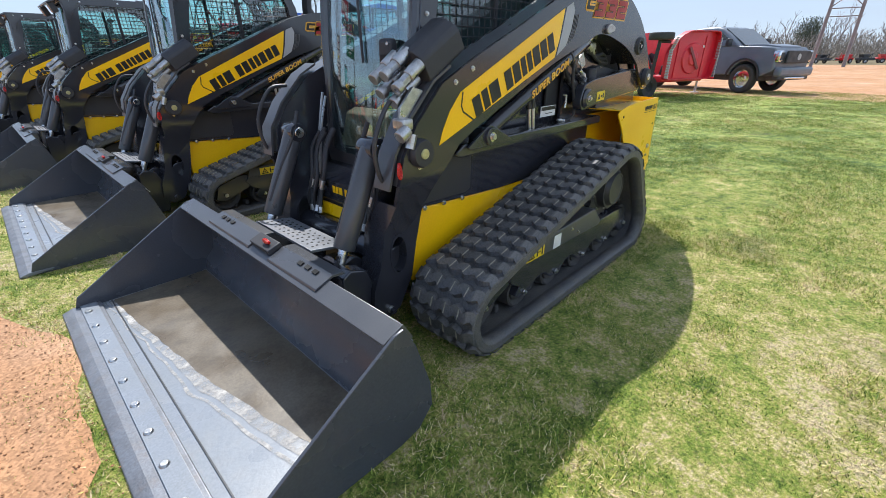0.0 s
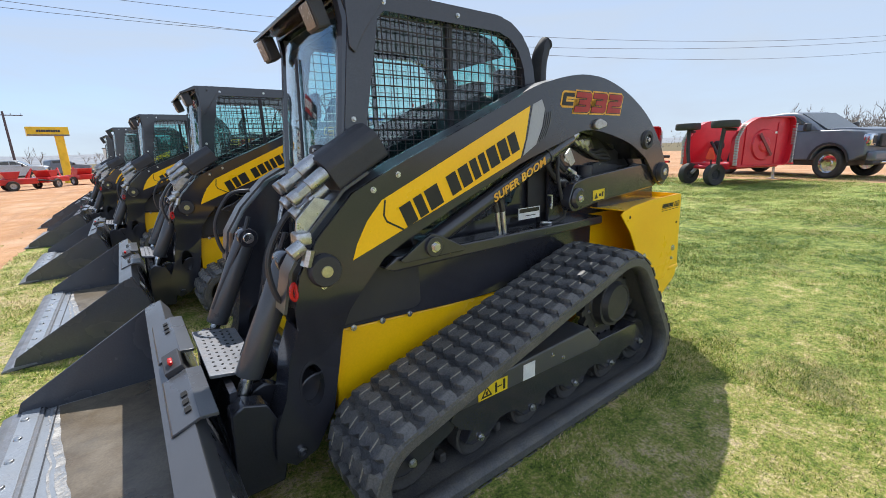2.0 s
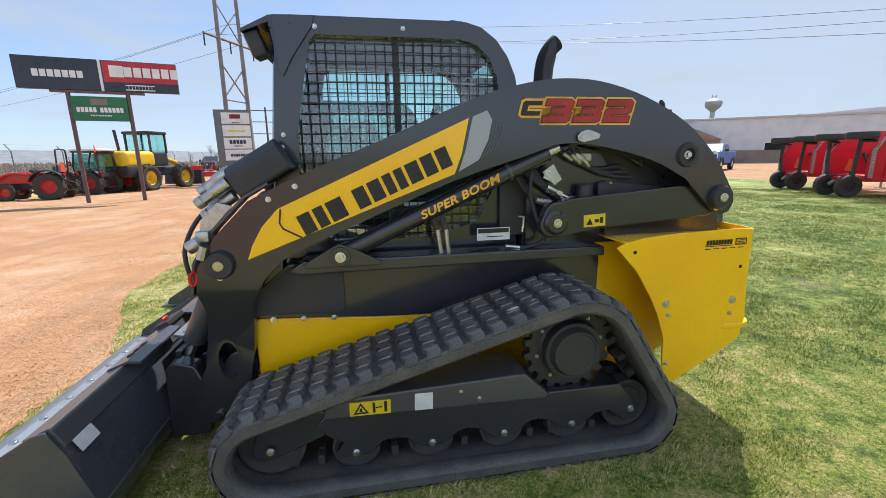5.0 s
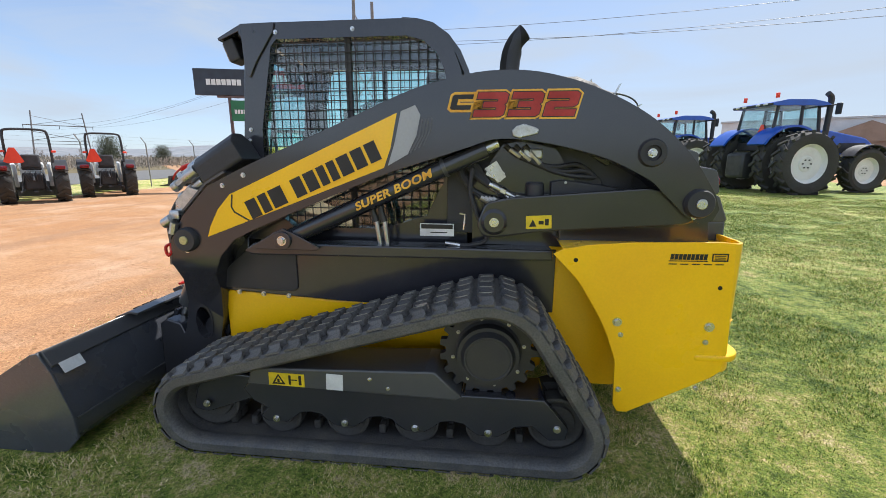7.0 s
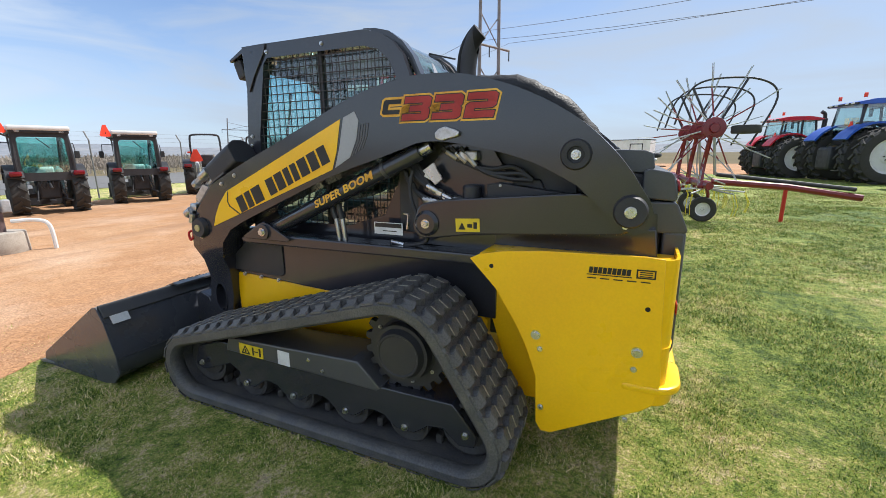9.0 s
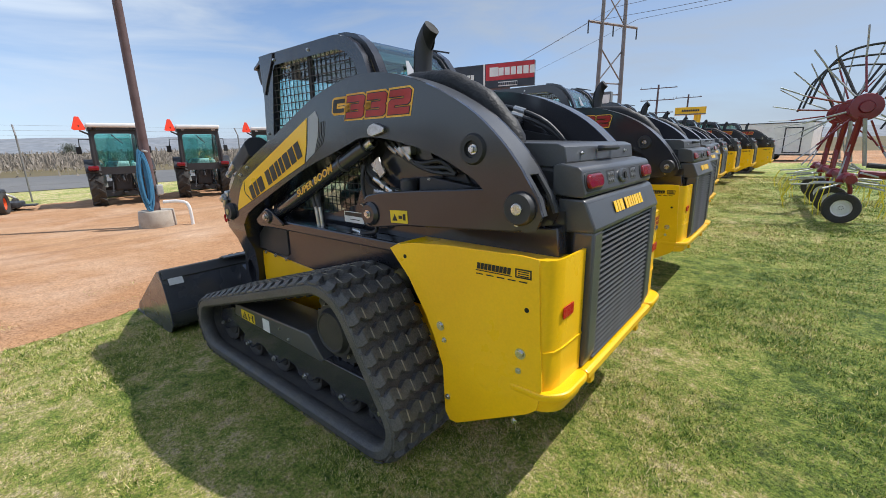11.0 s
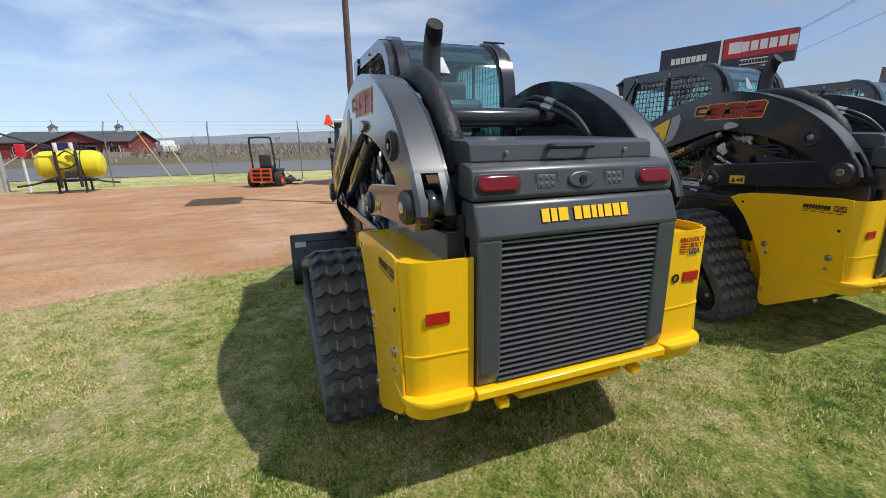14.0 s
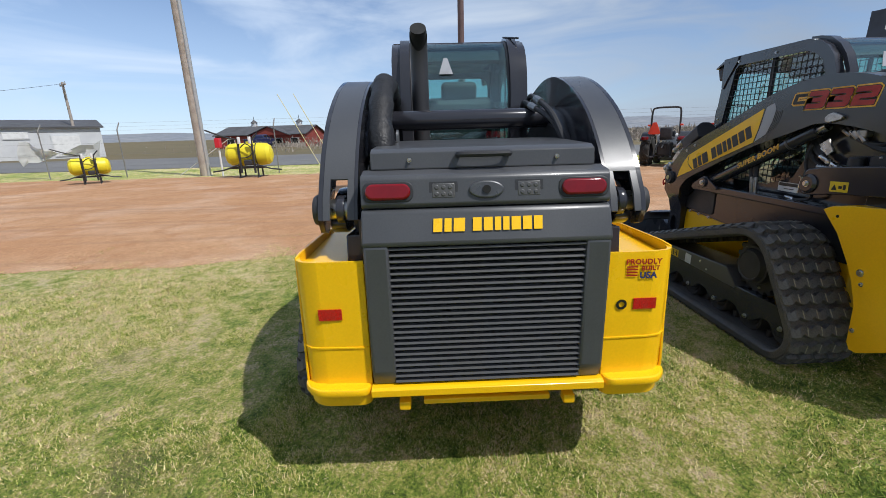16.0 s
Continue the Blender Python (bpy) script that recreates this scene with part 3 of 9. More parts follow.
def grass_field(name, n, reach, tall, wide, seed, material, keep, centre=(3.2, 1.2)):
    """Blades that thin out and widen with the distance from the machines."""
    r = np.random.default_rng(seed)
    d = reach * r.uniform(0, 1, n) ** 0.92
    th = r.uniform(0, 2 * np.pi, n)
    x, y = centre[0] + d * np.cos(th), centre[1] + d * np.sin(th)
    ok = keep(x, y)
    x, y, d = x[ok], y[ok], d[ok]
    n = len(x)
    a = r.uniform(0, 2 * np.pi, n)
    worn = value_noise(x * 1.3, y * 1.3) * 0.6 + value_noise(x * 4.1 + 9, y * 4.1) * 0.4
    ok = r.uniform(0, 1, n) < np.clip(2.6 - 3.4 * worn, 0.10, 1.0)
    x, y, d, a, worn = x[ok], y[ok], d[ok], a[ok], worn[ok]
    n = len(x)
    clump = np.sin(x * 5.1 + 1.7 * np.sin(y * 3.3)) * np.sin(y * 4.3 + 1.3 * np.sin(x * 2.9))
    h = tall * r.uniform(0.45, 1.15, n) * (1 + 0.02 * d) * (1 + 0.35 * clump) * np.clip(1.5 - worn, 0.5, 1.2) * (0.75 + 0.6 * value_noise(x * 9.0, y * 9.0 + 40) ** 2)
    w = wide * r.uniform(0.6, 1.2, n) * (1 + 0.22 * d)
    lean = r.normal(0, 0.75, (n, 2)) * h[:, None]
    co = np.zeros((n, 3, 3))
    co[:, 0] = np.stack([x - np.cos(a) * w, y - np.sin(a) * w, np.full(n, GROUND_Z - 0.003)], 1)
    co[:, 1] = np.stack([x + np.cos(a) * w, y + np.sin(a) * w, np.full(n, GROUND_Z - 0.003)], 1)
    co[:, 2] = np.stack([x + lean[:, 0], y + lean[:, 1], GROUND_Z + h], 1)
    me = bpy.data.meshes.new(name)
    me.vertices.add(n * 3)
    me.vertices.foreach_set("co", co.reshape(-1))
    me.loops.add(n * 3)
    me.loops.foreach_set("vertex_index", np.arange(n * 3, dtype=np.int32))
    me.polygons.add(n)
    me.polygons.foreach_set("loop_start", np.arange(0, n * 3, 3, dtype=np.int32))
    me.polygons.foreach_set("loop_total", np.full(n, 3, dtype=np.int32))
    me.update()
    me.materials.append(material)
    return new(name, me)


EDGE_Y = np.array([-24 + 0.1 * i for i in range(560)])
EDGE_X = np.array([edge_x(y) for y in EDGE_Y])


def on_lawn(x, y):
    d = x - np.interp(y, EDGE_Y, EDGE_X)
    r = np.random.default_rng(5).uniform(0, 1, len(x))
    ok = d > 0.03 - 3.0 * np.clip(value_noise(x * 3.6, y * 3.6 + 7) - 0.25, 0, 1) * r ** 2
    for dx, dy in ((0, 0), (-0.145, 3.08), (-0.50, 6.25), (-0.85, 9.35)):      # pressed flat under the buckets
        ok &= ~((x > -0.13 + dx) & (x < 0.86 + dx) & (y > 0.95 + dy) & (y < 3.20 + dy))
    return ok


g = grass_field("grass", 2400000, 20.0, 0.021, 0.0021, 11, M_BLADE, on_lawn)
tagged(g, "short green and straw-coloured mown grass", "grass", "", "stuff")


def stones(name, n, seed, label):
    """Small clods and stones strewn along the edge of the gravel."""
    r = np.random.default_rng(seed)
    y = r.uniform(-3.0, 4.5, n)
    x = np.interp(y, EDGE_Y, EDGE_X) + 0.10 - np.abs(r.normal(0, 1.3, n))
    s = 0.0015 + 0.006 * r.uniform(0, 1, n) ** 5
    base = np.array([(1, 0, 0), (-1, 0, 0), (0, 1, 0), (0, -1, 0), (0, 0, 0.8), (0, 0, -0.5)], dtype=float)
    co = base[None] * s[:, None, None] * r.uniform(0.6, 1.3, (n, 6, 1)) + np.stack([x, y, np.full(n, GROUND_Z + 0.012)], 1)[:, None]
    tri = np.array([(0, 2, 4), (2, 1, 4), (1, 3, 4), (3, 0, 4), (2, 0, 5), (1, 2, 5), (3, 1, 5), (0, 3, 5)])
    idx = (tri[None] + 6 * np.arange(n)[:, None, None]).reshape(-1).astype(np.int32)
    me = bpy.data.meshes.new(name)
    me.vertices.add(n * 6)
    me.vertices.foreach_set("co", co.reshape(-1))
    me.loops.add(len(idx))
    me.loops.foreach_set("vertex_index", idx)
    me.polygons.add(n * 8)
    me.polygons.foreach_set("loop_start", np.arange(0, n * 24, 3, dtype=np.int32))
    me.polygons.foreach_set("loop_total", np.full(n * 8, 3, dtype=np.int32))
    me.update()
    me.materials.append(M_DIRT)
    return tagged(new(name, me), label, "gravel", "", "stuff")


stones("gravel_stones", 30000, 21, "small reddish clods and stones on the packed gravel")

# ---- compact track loaders ----
YC = 2.075          # the middle line of the first machine
TRACK_Y = (1.04, 1.49)


def track_line(n=150):
    """Points and outward ways along the outside of the track belt, evenly spaced, as (x, z, nx, nz)."""
    wheels = [((1.455, 0.205), 0.215), ((2.90, 0.535), 0.30), ((3.235, 0.19), 0.20)]   # front idler, drive sprocket, rear idler
    pts = []
    # outer tangent lines between the wheels, taken clockwise seen from the left side
    segs = []
    for i in range(3):
        (c0, r0), (c1, r1) = wheels[i], wheels[(i + 1) % 3]
        d = Vector(c1) - Vector(c0)
        a = math.atan2(d.y, d.x)
        off = math.acos((r0 - r1) / d.length)
        nrm = Vector((math.cos(a + off), math.sin(a + off)))
        segs.append((Vector(c0) + nrm * r0, Vector(c1) + nrm * r1, nrm))
    for i in range(3):
        p, q, nrm = segs[i]
        k = max(2, int((q - p).length / 0.02))
        pts += [(*(p.lerp(q, j / k)), nrm.x, nrm.y) for j in range(k)]
        c, r = wheels[(i + 1) % 3]
        a0 = math.atan2(nrm.y, nrm.x)
        n2 = segs[(i + 1) % 3][2]
        a1 = math.atan2(n2.y, n2.x)
        while a1 > a0:
            a1 -= 2 * math.pi
        k = max(3, int((a0 - a1) * r / 0.02))
        pts += [(c[0] + r * math.cos(a0 + (a1 - a0) * j / k), c[1] + r * math.sin(a0 + (a1 - a0) * j / k), math.cos(a0 + (a1 - a0) * j / k), math.sin(a0 + (a1 - a0) * j / k)) for j in range(k)]
    # even spacing
    arr = np.array(pts + pts[:1])
    d = np.concatenate([[0], np.cumsum(np.hypot(*np.diff(arr[:, :2], axis=0).T))])
    s = np.arange(n) * d[-1] / n
    return np.stack([np.interp(s, d, arr[:, k]) for k in range(4)], 1), d[-1]


def track_belt(bm, y0, y1):
    line, _ = track_line()
    prof = [(y0 + 0.012, 0.0), (y0, -0.012), (y0, -0.052), (y0 + 0.012, -0.066), (y0 + 0.040, -0.072), (y0 + 0.075, -0.070), (y0 + 0.095, -0.052), (y1 - 0.02, -0.055), (y1, -0.045), (y1, -0.012), (y1 - 0.012, 0.0)]
    rows = [[bm.verts.new((x + nx * h, y, z + nz * h)) for y, h in prof] for x, z, nx, nz in line]
    k = len(rows)
    for i in range(k):
        a, b = rows[i], rows[(i + 1) % k]
        for j in range(len(prof)):
            bm.faces.new((a[j], a[(j + 1) % len(prof)], b[(j + 1) % len(prof)], b[j]))
    return bm


def tread_row_mesh(width):
    """One zigzag tread bar across the belt with pale mould seams on it, at the origin with x along the belt and z out."""
    bm = B()
    k = 20
    rows = []
    for i in range(k + 1):
        y = -width / 2 + width * i / k
        phase = (i * 5.0 / k) % 1.0
        wave = 0.013 * max(-1.0, min(1.0, 2.6 * math.sin(2 * math.pi * phase)))
        thin = 0.003 * math.cos(4 * math.pi * phase)
        low = {0: 0.024, 1: 0.012}.get(min(i, k - i), 0.0)
        q = [(-0.035 + wave - thin, -0.004), (-0.029 + wave - thin, 0.029 - low), (0.029 + wave + thin, 0.029 - low), (0.035 + wave + thin, -0.004)]
        rows.append([bm.verts.new((a, y, h)) for a, h in q])
    for p, q in zip(rows, rows[1:]):
        for j in range(3):
            bm.faces.new((p[j], p[j + 1], q[j + 1], q[j]))
    for p in (rows[0], rows[-1]):
        bm.faces.new(p)
    bmesh.ops.recalc_face_normals(bm, faces=bm.faces)
    for i in (4, 8, 12, 16):
        c = (rows[i][1].co + rows[i][2].co) / 2
        before = set(bm.faces)
        box(bm, (c.x, c.y, 0.0295), (0.056, 0.0060, 0.0040))
        for f in set(bm.faces) - before:
            f.material_index = 1
    me = bpy.data.meshes.new("tread_bar")
    bm.to_mesh(me)
    bm.free()
    me.materials.append(M_RUBBER)
    me.materials.append(M_SIPE)
    return me


def bolt(bm, p, r=0.014, out=(0, -1, 0), tall=0.012):
    o = Vector(out)
    cyl(bm, Vector(p), Vector(p) + o * 0.004, r * 1.18, n=14)
    cyl(bm, Vector(p) + o * 0.003, Vector(p) + o * tall, r * 0.82, n=6, w=0.001)
    return bm


def both(name, bm, material, parent, label=""):
    """The same part on either side of the machine."""
    r = mirrored(bm, YC)
    return part(name, bm, material, parent, label), part(name, r, material, parent, label)


def build_track(side, root, tread):
    """side 0: the near track, 1: the far one."""
    f = (lambda bm: bm) if side == 0 else (lambda bm: mirrored(bm, YC))
    y0, y1 = TRACK_Y
    belt = part("track_belt", f(track_belt(B(), y0, y1)), M_RUBBER, root, "worn black rubber track belt", 40)
    line, length = track_line(50)
    for x, z, nx, nz in line:
        o = new("tread_bar", tread)
        yy = (y0 + y1) / 2 if side == 0 else 2 * YC - (y0 + y1) / 2
        t = Vector((nz, 0, -nx))
        m = Matrix((t, (0, 1, 0), (nx, 0, nz))).transposed().to_4x4()
        m.translation = Vector((x, yy, z)) - ORG
        o.matrix_basis = m
        o.parent = belt
    # drive lugs inside the belt
    bm = B()
    line, _ = track_line(44)
    for x, z, nx, nz in line:
        rot = Matrix(((nz, 0, nx), (0, 1, 0), (-nx, 0, nz)))
        for yy in (y0 + 0.195, y1 - 0.195):
            box(bm, (x - nx * 0.082, yy, z - nz * 0.082), (0.036, 0.050, 0.050), 0.006, rot=rot, seg=1)
    tagged(part("drive_lug", f(bm), M_TYRE, belt), kind="stuff")
    # track frame with its scalloped lower edge
    low = [(1.66, 0.30), (1.71, 0.235), (1.78, 0.20)]
    for cx in (1.83, 2.19, 2.55, 2.91):
        low += [(cx - 0.09, 0.150), (cx - 0.05, 0.122), (cx + 0.05, 0.122), (cx + 0.09, 0.150), (cx + 0.13, 0.182), (cx + 0.18, 0.190), (cx + 0.24, 0.178)]
    low = low[:-2] + [(3.12, 0.19), (3.20, 0.12), (3.28, 0.13), (3.29, 0.19), (3.20, 0.30), (3.17, 0.335), (2.78, 0.335), (2.75, 0.315), (1.70, 0.345)]
    frame_bm = prism(B(), low, 1.145, 1.36, w=0.006)
    fr = part("track_frame", f(frame_bm), M_DARK, root, "charcoal steel track frame")
    bm = prism(B(), [(1.69, 0.335), (1.72, 0.425), (2.60, 0.455), (2.65, 0.455), (2.78, 0.33), (2.75, 0.31)], 1.135, 1.40, w=0.010)
    part("frame_cover", f(bm), M_GREY, fr, "sloped grey cover plate")
    bm = prism(B(), rounded([(1.36, 0.16), (1.44, 0.14), (1.70, 0.24), (1.72, 0.36), (1.62, 0.37), (1.40, 0.30)], 0.03), 1.16, 1.30, w=0.006)
    part("idler_arm", f(bm), M_DARK, fr)
    for (cx, cz), r in [((1.455, 0.205), 0.15)] + [((x, 0.145), 0.112) for x in (1.83, 2.19, 2.55, 2.91)] + [((3.235, 0.19), 0.135)]:
        bm = lathe(B(), [(0.02, 0), (r - 0.045, 0), (r - 0.04, 0.012), (r - 0.012, -0.010), (r, -0.006), (r, 0.07), (r - 0.03, 0.09), (r - 0.03, 0.13), (r, 0.15), (r, 0.22), (0.02, 0.22)], (cx, 1.192, cz), "y", 26)
        wl_ = part("roller_wheel", f(bm), M_TYRE, root, "dark steel track roller")
        part("bolt", f(bolt(B(), (cx, 1.142, cz + (0 if r > 0.11 else -0.012)), 0.016, tall=0.016)), M_STEEL, wl_)
    # drive sprocket
    teeth = []
    for i in range(19):
        a = 2 * math.pi * i / 19
        for da, r in ((-0.10, 0.205), (-0.06, 0.235), (0.06, 0.235), (0.10, 0.205)):
            teeth.append((2.90 + r * math.cos(a + da), 0.545 + r * math.sin(a + da)))
    sp = part("drive_sprocket", f(prism(B(), teeth, 1.20, 1.24)), M_BLACK, root, "black toothed drive sprocket")
    bm = lathe(B(), [(0.0, -0.055), (0.100, -0.055), (0.104, -0.060), (0.112, -0.060), (0.120, -0.045), (0.128, -0.03), (0.145, -0.03), (0.148, 0.02), (0.16, 0.03), (0.16, 0.07)], (2.90, 1.17, 0.545), "y", 32)
    part("hub", f(bm), M_BLACK, sp)
    for i in range(8):
        a = 2 * math.pi * i / 8 + 0.2
        part("bolt", f(bolt(B(), (2.90 + 0.172 * math.cos(a), 1.198, 0.545 + 0.172 * math.sin(a)), 0.008)), M_ZINC, sp)
    bm = box(B(), (1.905, 1.133, 0.372), (0.185, 0.003, 0.068), rot=Matrix.Rotation(0.02, 3, "Y"))
    if side == 0:
        d = part("warning_decal", bm, surface_cache("warn"), fr, "yellow warning decal with black pictograms")
        bm = B()
        plate(bm, [(1.828, 0.347), (1.898, 0.347), (1.863, 0.402)], [[(1.843, 0.355), (1.863, 0.39), (1.884, 0.355)]], 1.1305, 1.1315)
        box(bm, (1.863, 1.131, 0.366), (0.012, 0.001, 0.018))
        box(bm, (1.922, 1.131, 0.372), (0.012, 0.001, 0.05))
        box(bm, (1.945, 1.131, 0.372), (0.03, 0.001, 0.006))
        box(bm, (1.975, 1.131, 0.372), (0.014, 0.001, 0.052))
        part("pictogram", bm, M_LETTER, d)
        part("paper_tag", box(B(), (2.152, 1.1335, 0.373), (0.085, 0.002, 0.085), rot=Matrix.Rotation(0.03, 3, "Y")), M_WHITE, fr, "white paper tag")
        part("bolt", bolt(B(), (2.33, 1.136, 0.40), 0.009), M_STEEL, fr)
        part("bolt", bolt(B(), (2.42, 1.136, 0.355), 0.009), M_STEEL, fr)


_made = {}


def surface_cache(key):
    if key not in _made:
        _made[key] = {"warn": lambda: surface("warning_yellow", (0.80, 0.58, 0.02), 0.4, scale=20, bump=0.0, grain=0.03)}[key]()
    return _made[key]


BOOM_TOP = [(1.15, 0.88), (1.165, 1.01), (1.25, 1.145), (1.41, 1.305), (1.67, 1.425), (2.04, 1.575), (2.44, 1.745), (2.61, 1.80), (2.77, 1.835), (2.92, 1.85), (3.10, 1.84), (3.30, 1.79), (3.48, 1.715), (3.64, 1.62), (3.77, 1.505), (3.85, 1.41), (3.93, 1.29), (3.955, 1.22), (3.93, 1.165), (3.88, 1.15), (3.82, 1.18)]
BOOM_LOW = [(3.64, 1.35), (3.45, 1.445), (3.24, 1.505), (3.04, 1.54), (2.90, 1.54), (2.80, 1.51), (2.66, 1.465), (2.37, 1.375), (2.02, 1.235), (1.66, 1.085), (1.53, 1.02), (1.445, 0.93), (1.405, 0.81), (1.43, 0.70), (1.425, 0.52), (1.385, 0.33), (1.29, 0.17), (1.19, 0.135), (1.115, 0.20), (1.13, 0.33), (1.185, 0.46), (1.215, 0.62), (1.205, 0.77)]


def fine(pts, n=3):
    """The same line with smooth steps between its points."""
    return [(v.x, v.y) for v in curve([(x, z, 0) for x, z in pts], n)]


BOOM_ARC = BOOM_TOP[:3] + fine(BOOM_TOP[3:16] + [(3.872, 1.377)])
BOOM_OUT = BOOM_ARC + BOOM_TOP[16:] + fine(BOOM_LOW[:9]) + BOOM_LOW[9:]
FIGURES = {
    "3": [(0, 1), (0.88, 1), (1, 0.9), (1, 0.58), (0.93, 0.5), (1, 0.42), (1, 0.1), (0.88, 0), (0, 0), (0, 0.27), (0.70, 0.27), (0.70, 0.38), (0.25, 0.38), (0.25, 0.62), (0.70, 0.62), (0.70, 0.73), (0, 0.73)],
    "2": [(0, 1), (0.88, 1), (1, 0.9), (1, 0.48), (0.88, 0.38), (0.30, 0.38), (0.30, 0.27), (1, 0.27), (1, 0), (0, 0), (0, 0.52), (0.12, 0.62), (0.70, 0.62), (0.70, 0.73), (0, 0.73)],
    "C": [(0.1, 1), (1, 1), (1, 0.70), (0.30, 0.70), (0.30, 0.30), (1, 0.30), (1, 0), (0.1, 0), (0, 0.1), (0, 0.9)],
}


def grown(pts, d):
    """A polygon with its outline moved outwards by d."""
    if not d:
        return pts
    area = sum(a[0] * b[1] - b[0] * a[1] for a, b in zip(pts, pts[1:] + pts[:1]))
    out = []
    for i in range(len(pts)):
        p, a, c = Vector(pts[i]), Vector(pts[i - 1]), Vector(pts[(i + 1) % len(pts)])
        u, v = (p - a).normalized(), (c - p).normalized()
        n0, n1 = Vector((u.y, -u.x)), Vector((v.y, -v.x))
        if area < 0:
            n0, n1 = -n0, -n1
        b = n0 + n1
        q = p + b * (d / max(0.5, 0.5 * b.dot(b)))
        out.append((q.x, q.y))
    return out


def build_boom(root):
    for side in (0, 1):
        f = (lambda bm: bm) if side == 0 else (lambda bm: mirrored(bm, YC))
        bm = plate(B(), BOOM_OUT, [ring((1.30, 0.485), 0.052, 18, 2.0)], 1.40, 1.42)
        arm = part("boom_arm", f(bm), M_DARK, root, "charcoal painted curved lift arm", 20)
        bm = plate(B(), BOOM_OUT, [ring((1.30, 0.485), 0.052, 18, 2.0)], 1.545, 1.56)
        part("inner_plate", f(bm), M_DARK, arm)
        # web between the plates, along the upper edge and along the lower edge
        top = [Vector(p) for p in BOOM_TOP[:18]]
        top = [(p.x, p.y) for p in top]
        bm = shell(B(), BOOM_ARC, -0.012, 1.418, 1.547)
        for ya, yb in ((1.418, 1.447), (1.518, 1.547)):
            shell(bm, [(3.872, 1.377)] + top[16:], -0.012, ya, yb)
        # lighter graphite than the charcoal arm: sunlight on top put into the colour
        part("top_web", f(bm), M_GREY, arm, "", 25)
        part("rear_pin", f(cyl(B(), (3.86, 1.425, 1.247), (3.86, 1.54, 1.247), 0.045, n=18, w=0.006)), M_ZINC, arm, "steel pivot pin in the slotted arm end")
        part("rear_pin_collar", f(cyl(B(), (3.86, 1.465, 1.247), (3.86, 1.50, 1.247), 0.062, n=18, w=0.006)), M_DARK, arm)
        part("bottom_web", f(shell(B(), fine(BOOM_LOW[:9]) + BOOM_LOW[9:], -0.012, 1.418, 1.547)), M_DARK, arm, "", 25)
        tubebm = lathe(B(), [(0.058, 0.0), (0.050, 0.0), (0.050, 0.17), (0.058, 0.17), (0.058, 0.0)], (1.30, 1.395, 0.485), caps=False)
        for v in tubebm.verts:
            v.co.z = 0.485 + (v.co.z - 0.485) * 2.0
        part("leg_sleeve", f(tubebm), M_DARK, arm)
        part("sleeve_cap", f(prism(B(), ring((1.30, 0.485), 0.0525, 18, 2.0), 1.535, 1.543)), M_HOLE, arm)
        # pins
        for (x, z, r, mat_) in ((1.263, 1.018, 0.038, M_PINRUST), (3.86, 1.247, 0.040, M_STEEL)):
            part("pin_boss", f(lathe(B(), [(0.0, -0.03), (r + 0.02, -0.03), (r + 0.028, -0.015), (r + 0.028, 0.012)], (x, 1.40, z))), M_BLACK, arm)
            part("pin_end", f(cyl(B(), (x, 1.362, z), (x, 1.38, z), r * 0.62, w=0.004)), mat_, arm)
        part("pin_boss", f(lathe(B(), [(0.0, 0.0), (0.034, -0.002), (0.036, -0.016), (0.058, -0.016), (0.066, 0.0)], (3.63, 1.40, 1.478))), M_BLACK, arm)
        part("bolt", f(bolt(B(), (3.63, 1.40, 1.478), 0.018, tall=0.02)), M_STEEL, arm)
        bm = prism(B(), [(3.005, 1.60), (2.985, 1.58), (2.99, 1.555), (3.02, 1.545), (3.105, 1.565), (3.11, 1.585), (3.09, 1.595), (3.04, 1.61)], 1.378, 1.40, w=0.004)
        part("lock_cap", f(bm), M_ZINC, arm)
        for x, z in ((1.50, 1.31), (1.62, 1.365), (1.255, 0.955), (3.845, 1.185)):
            part("bolt", f(bolt(B(), (x, 1.40, z), 0.011)), M_STEEL, arm)
        # decals lie on the outer face: seen from the left side x runs right, from the right side it is reversed
        bm = prism(B(), [(1.385, 1.035), (1.41, 1.10), (1.46, 1.185), (1.535, 1.265), (2.435, 1.665), (2.40, 1.50), (2.365, 1.405)], 1.3975, 1.3995)
        band = part("yellow_band", f(bm), M_YELLOW, arm, "yellow decal band with black lettering")
        bm = B()
        shell(bm, [(1.545, 1.265), (1.535, 1.20), (1.55, 1.17), (1.63, 1.125)], 0.008, 1.3955, 1.397)
        part("band_line", f(bm), M_LETTER, band)
        o = Vector((1.985, 1.396, 1.337)) if side == 0 else Vector((1.985, 2 * YC - 1.396, 1.337))
        ang = math.atan2(0.40, 0.90)
        m = frame_at(o, (math.cos(ang), 0, math.sin(ang)), (-math.sin(ang), 0, math.cos(ang))) if side == 0 else frame_at(o, (-math.cos(ang), 0, -math.sin(ang)), (-math.sin(ang), 0, math.cos(ang)))
        pieces("lettering", letter_blocks((3, 7), 0.098, m, 0.60, 0.16, 0.42, 0.0, 0.0015), M_LETTER, band)
        bm = prism(B(), [(2.455, 1.672), (2.525, 1.70), (2.55, 1.655), (2.53, 1.56), (2.485, 1.47), (2.385, 1.415), (2.42, 1.52)], 1.3975, 1.3995)
        part("silver_flash", f(bm), M_SILVER, arm)
        bm = B()
        for k in range(4):
            shell(bm, [(2.50 + 0.022 * k, 1.475 + 0.012 * k), (2.545 + 0.018 * k, 1.55 + 0.01 * k), (2.562 + 0.016 * k, 1.635 + 0.002 * k)], 0.007, 1.3975, 1.3990)
        pieces("flash_line", f(bm), M_GREY, arm)
        # the model number, in squared slanted figures
        num = None
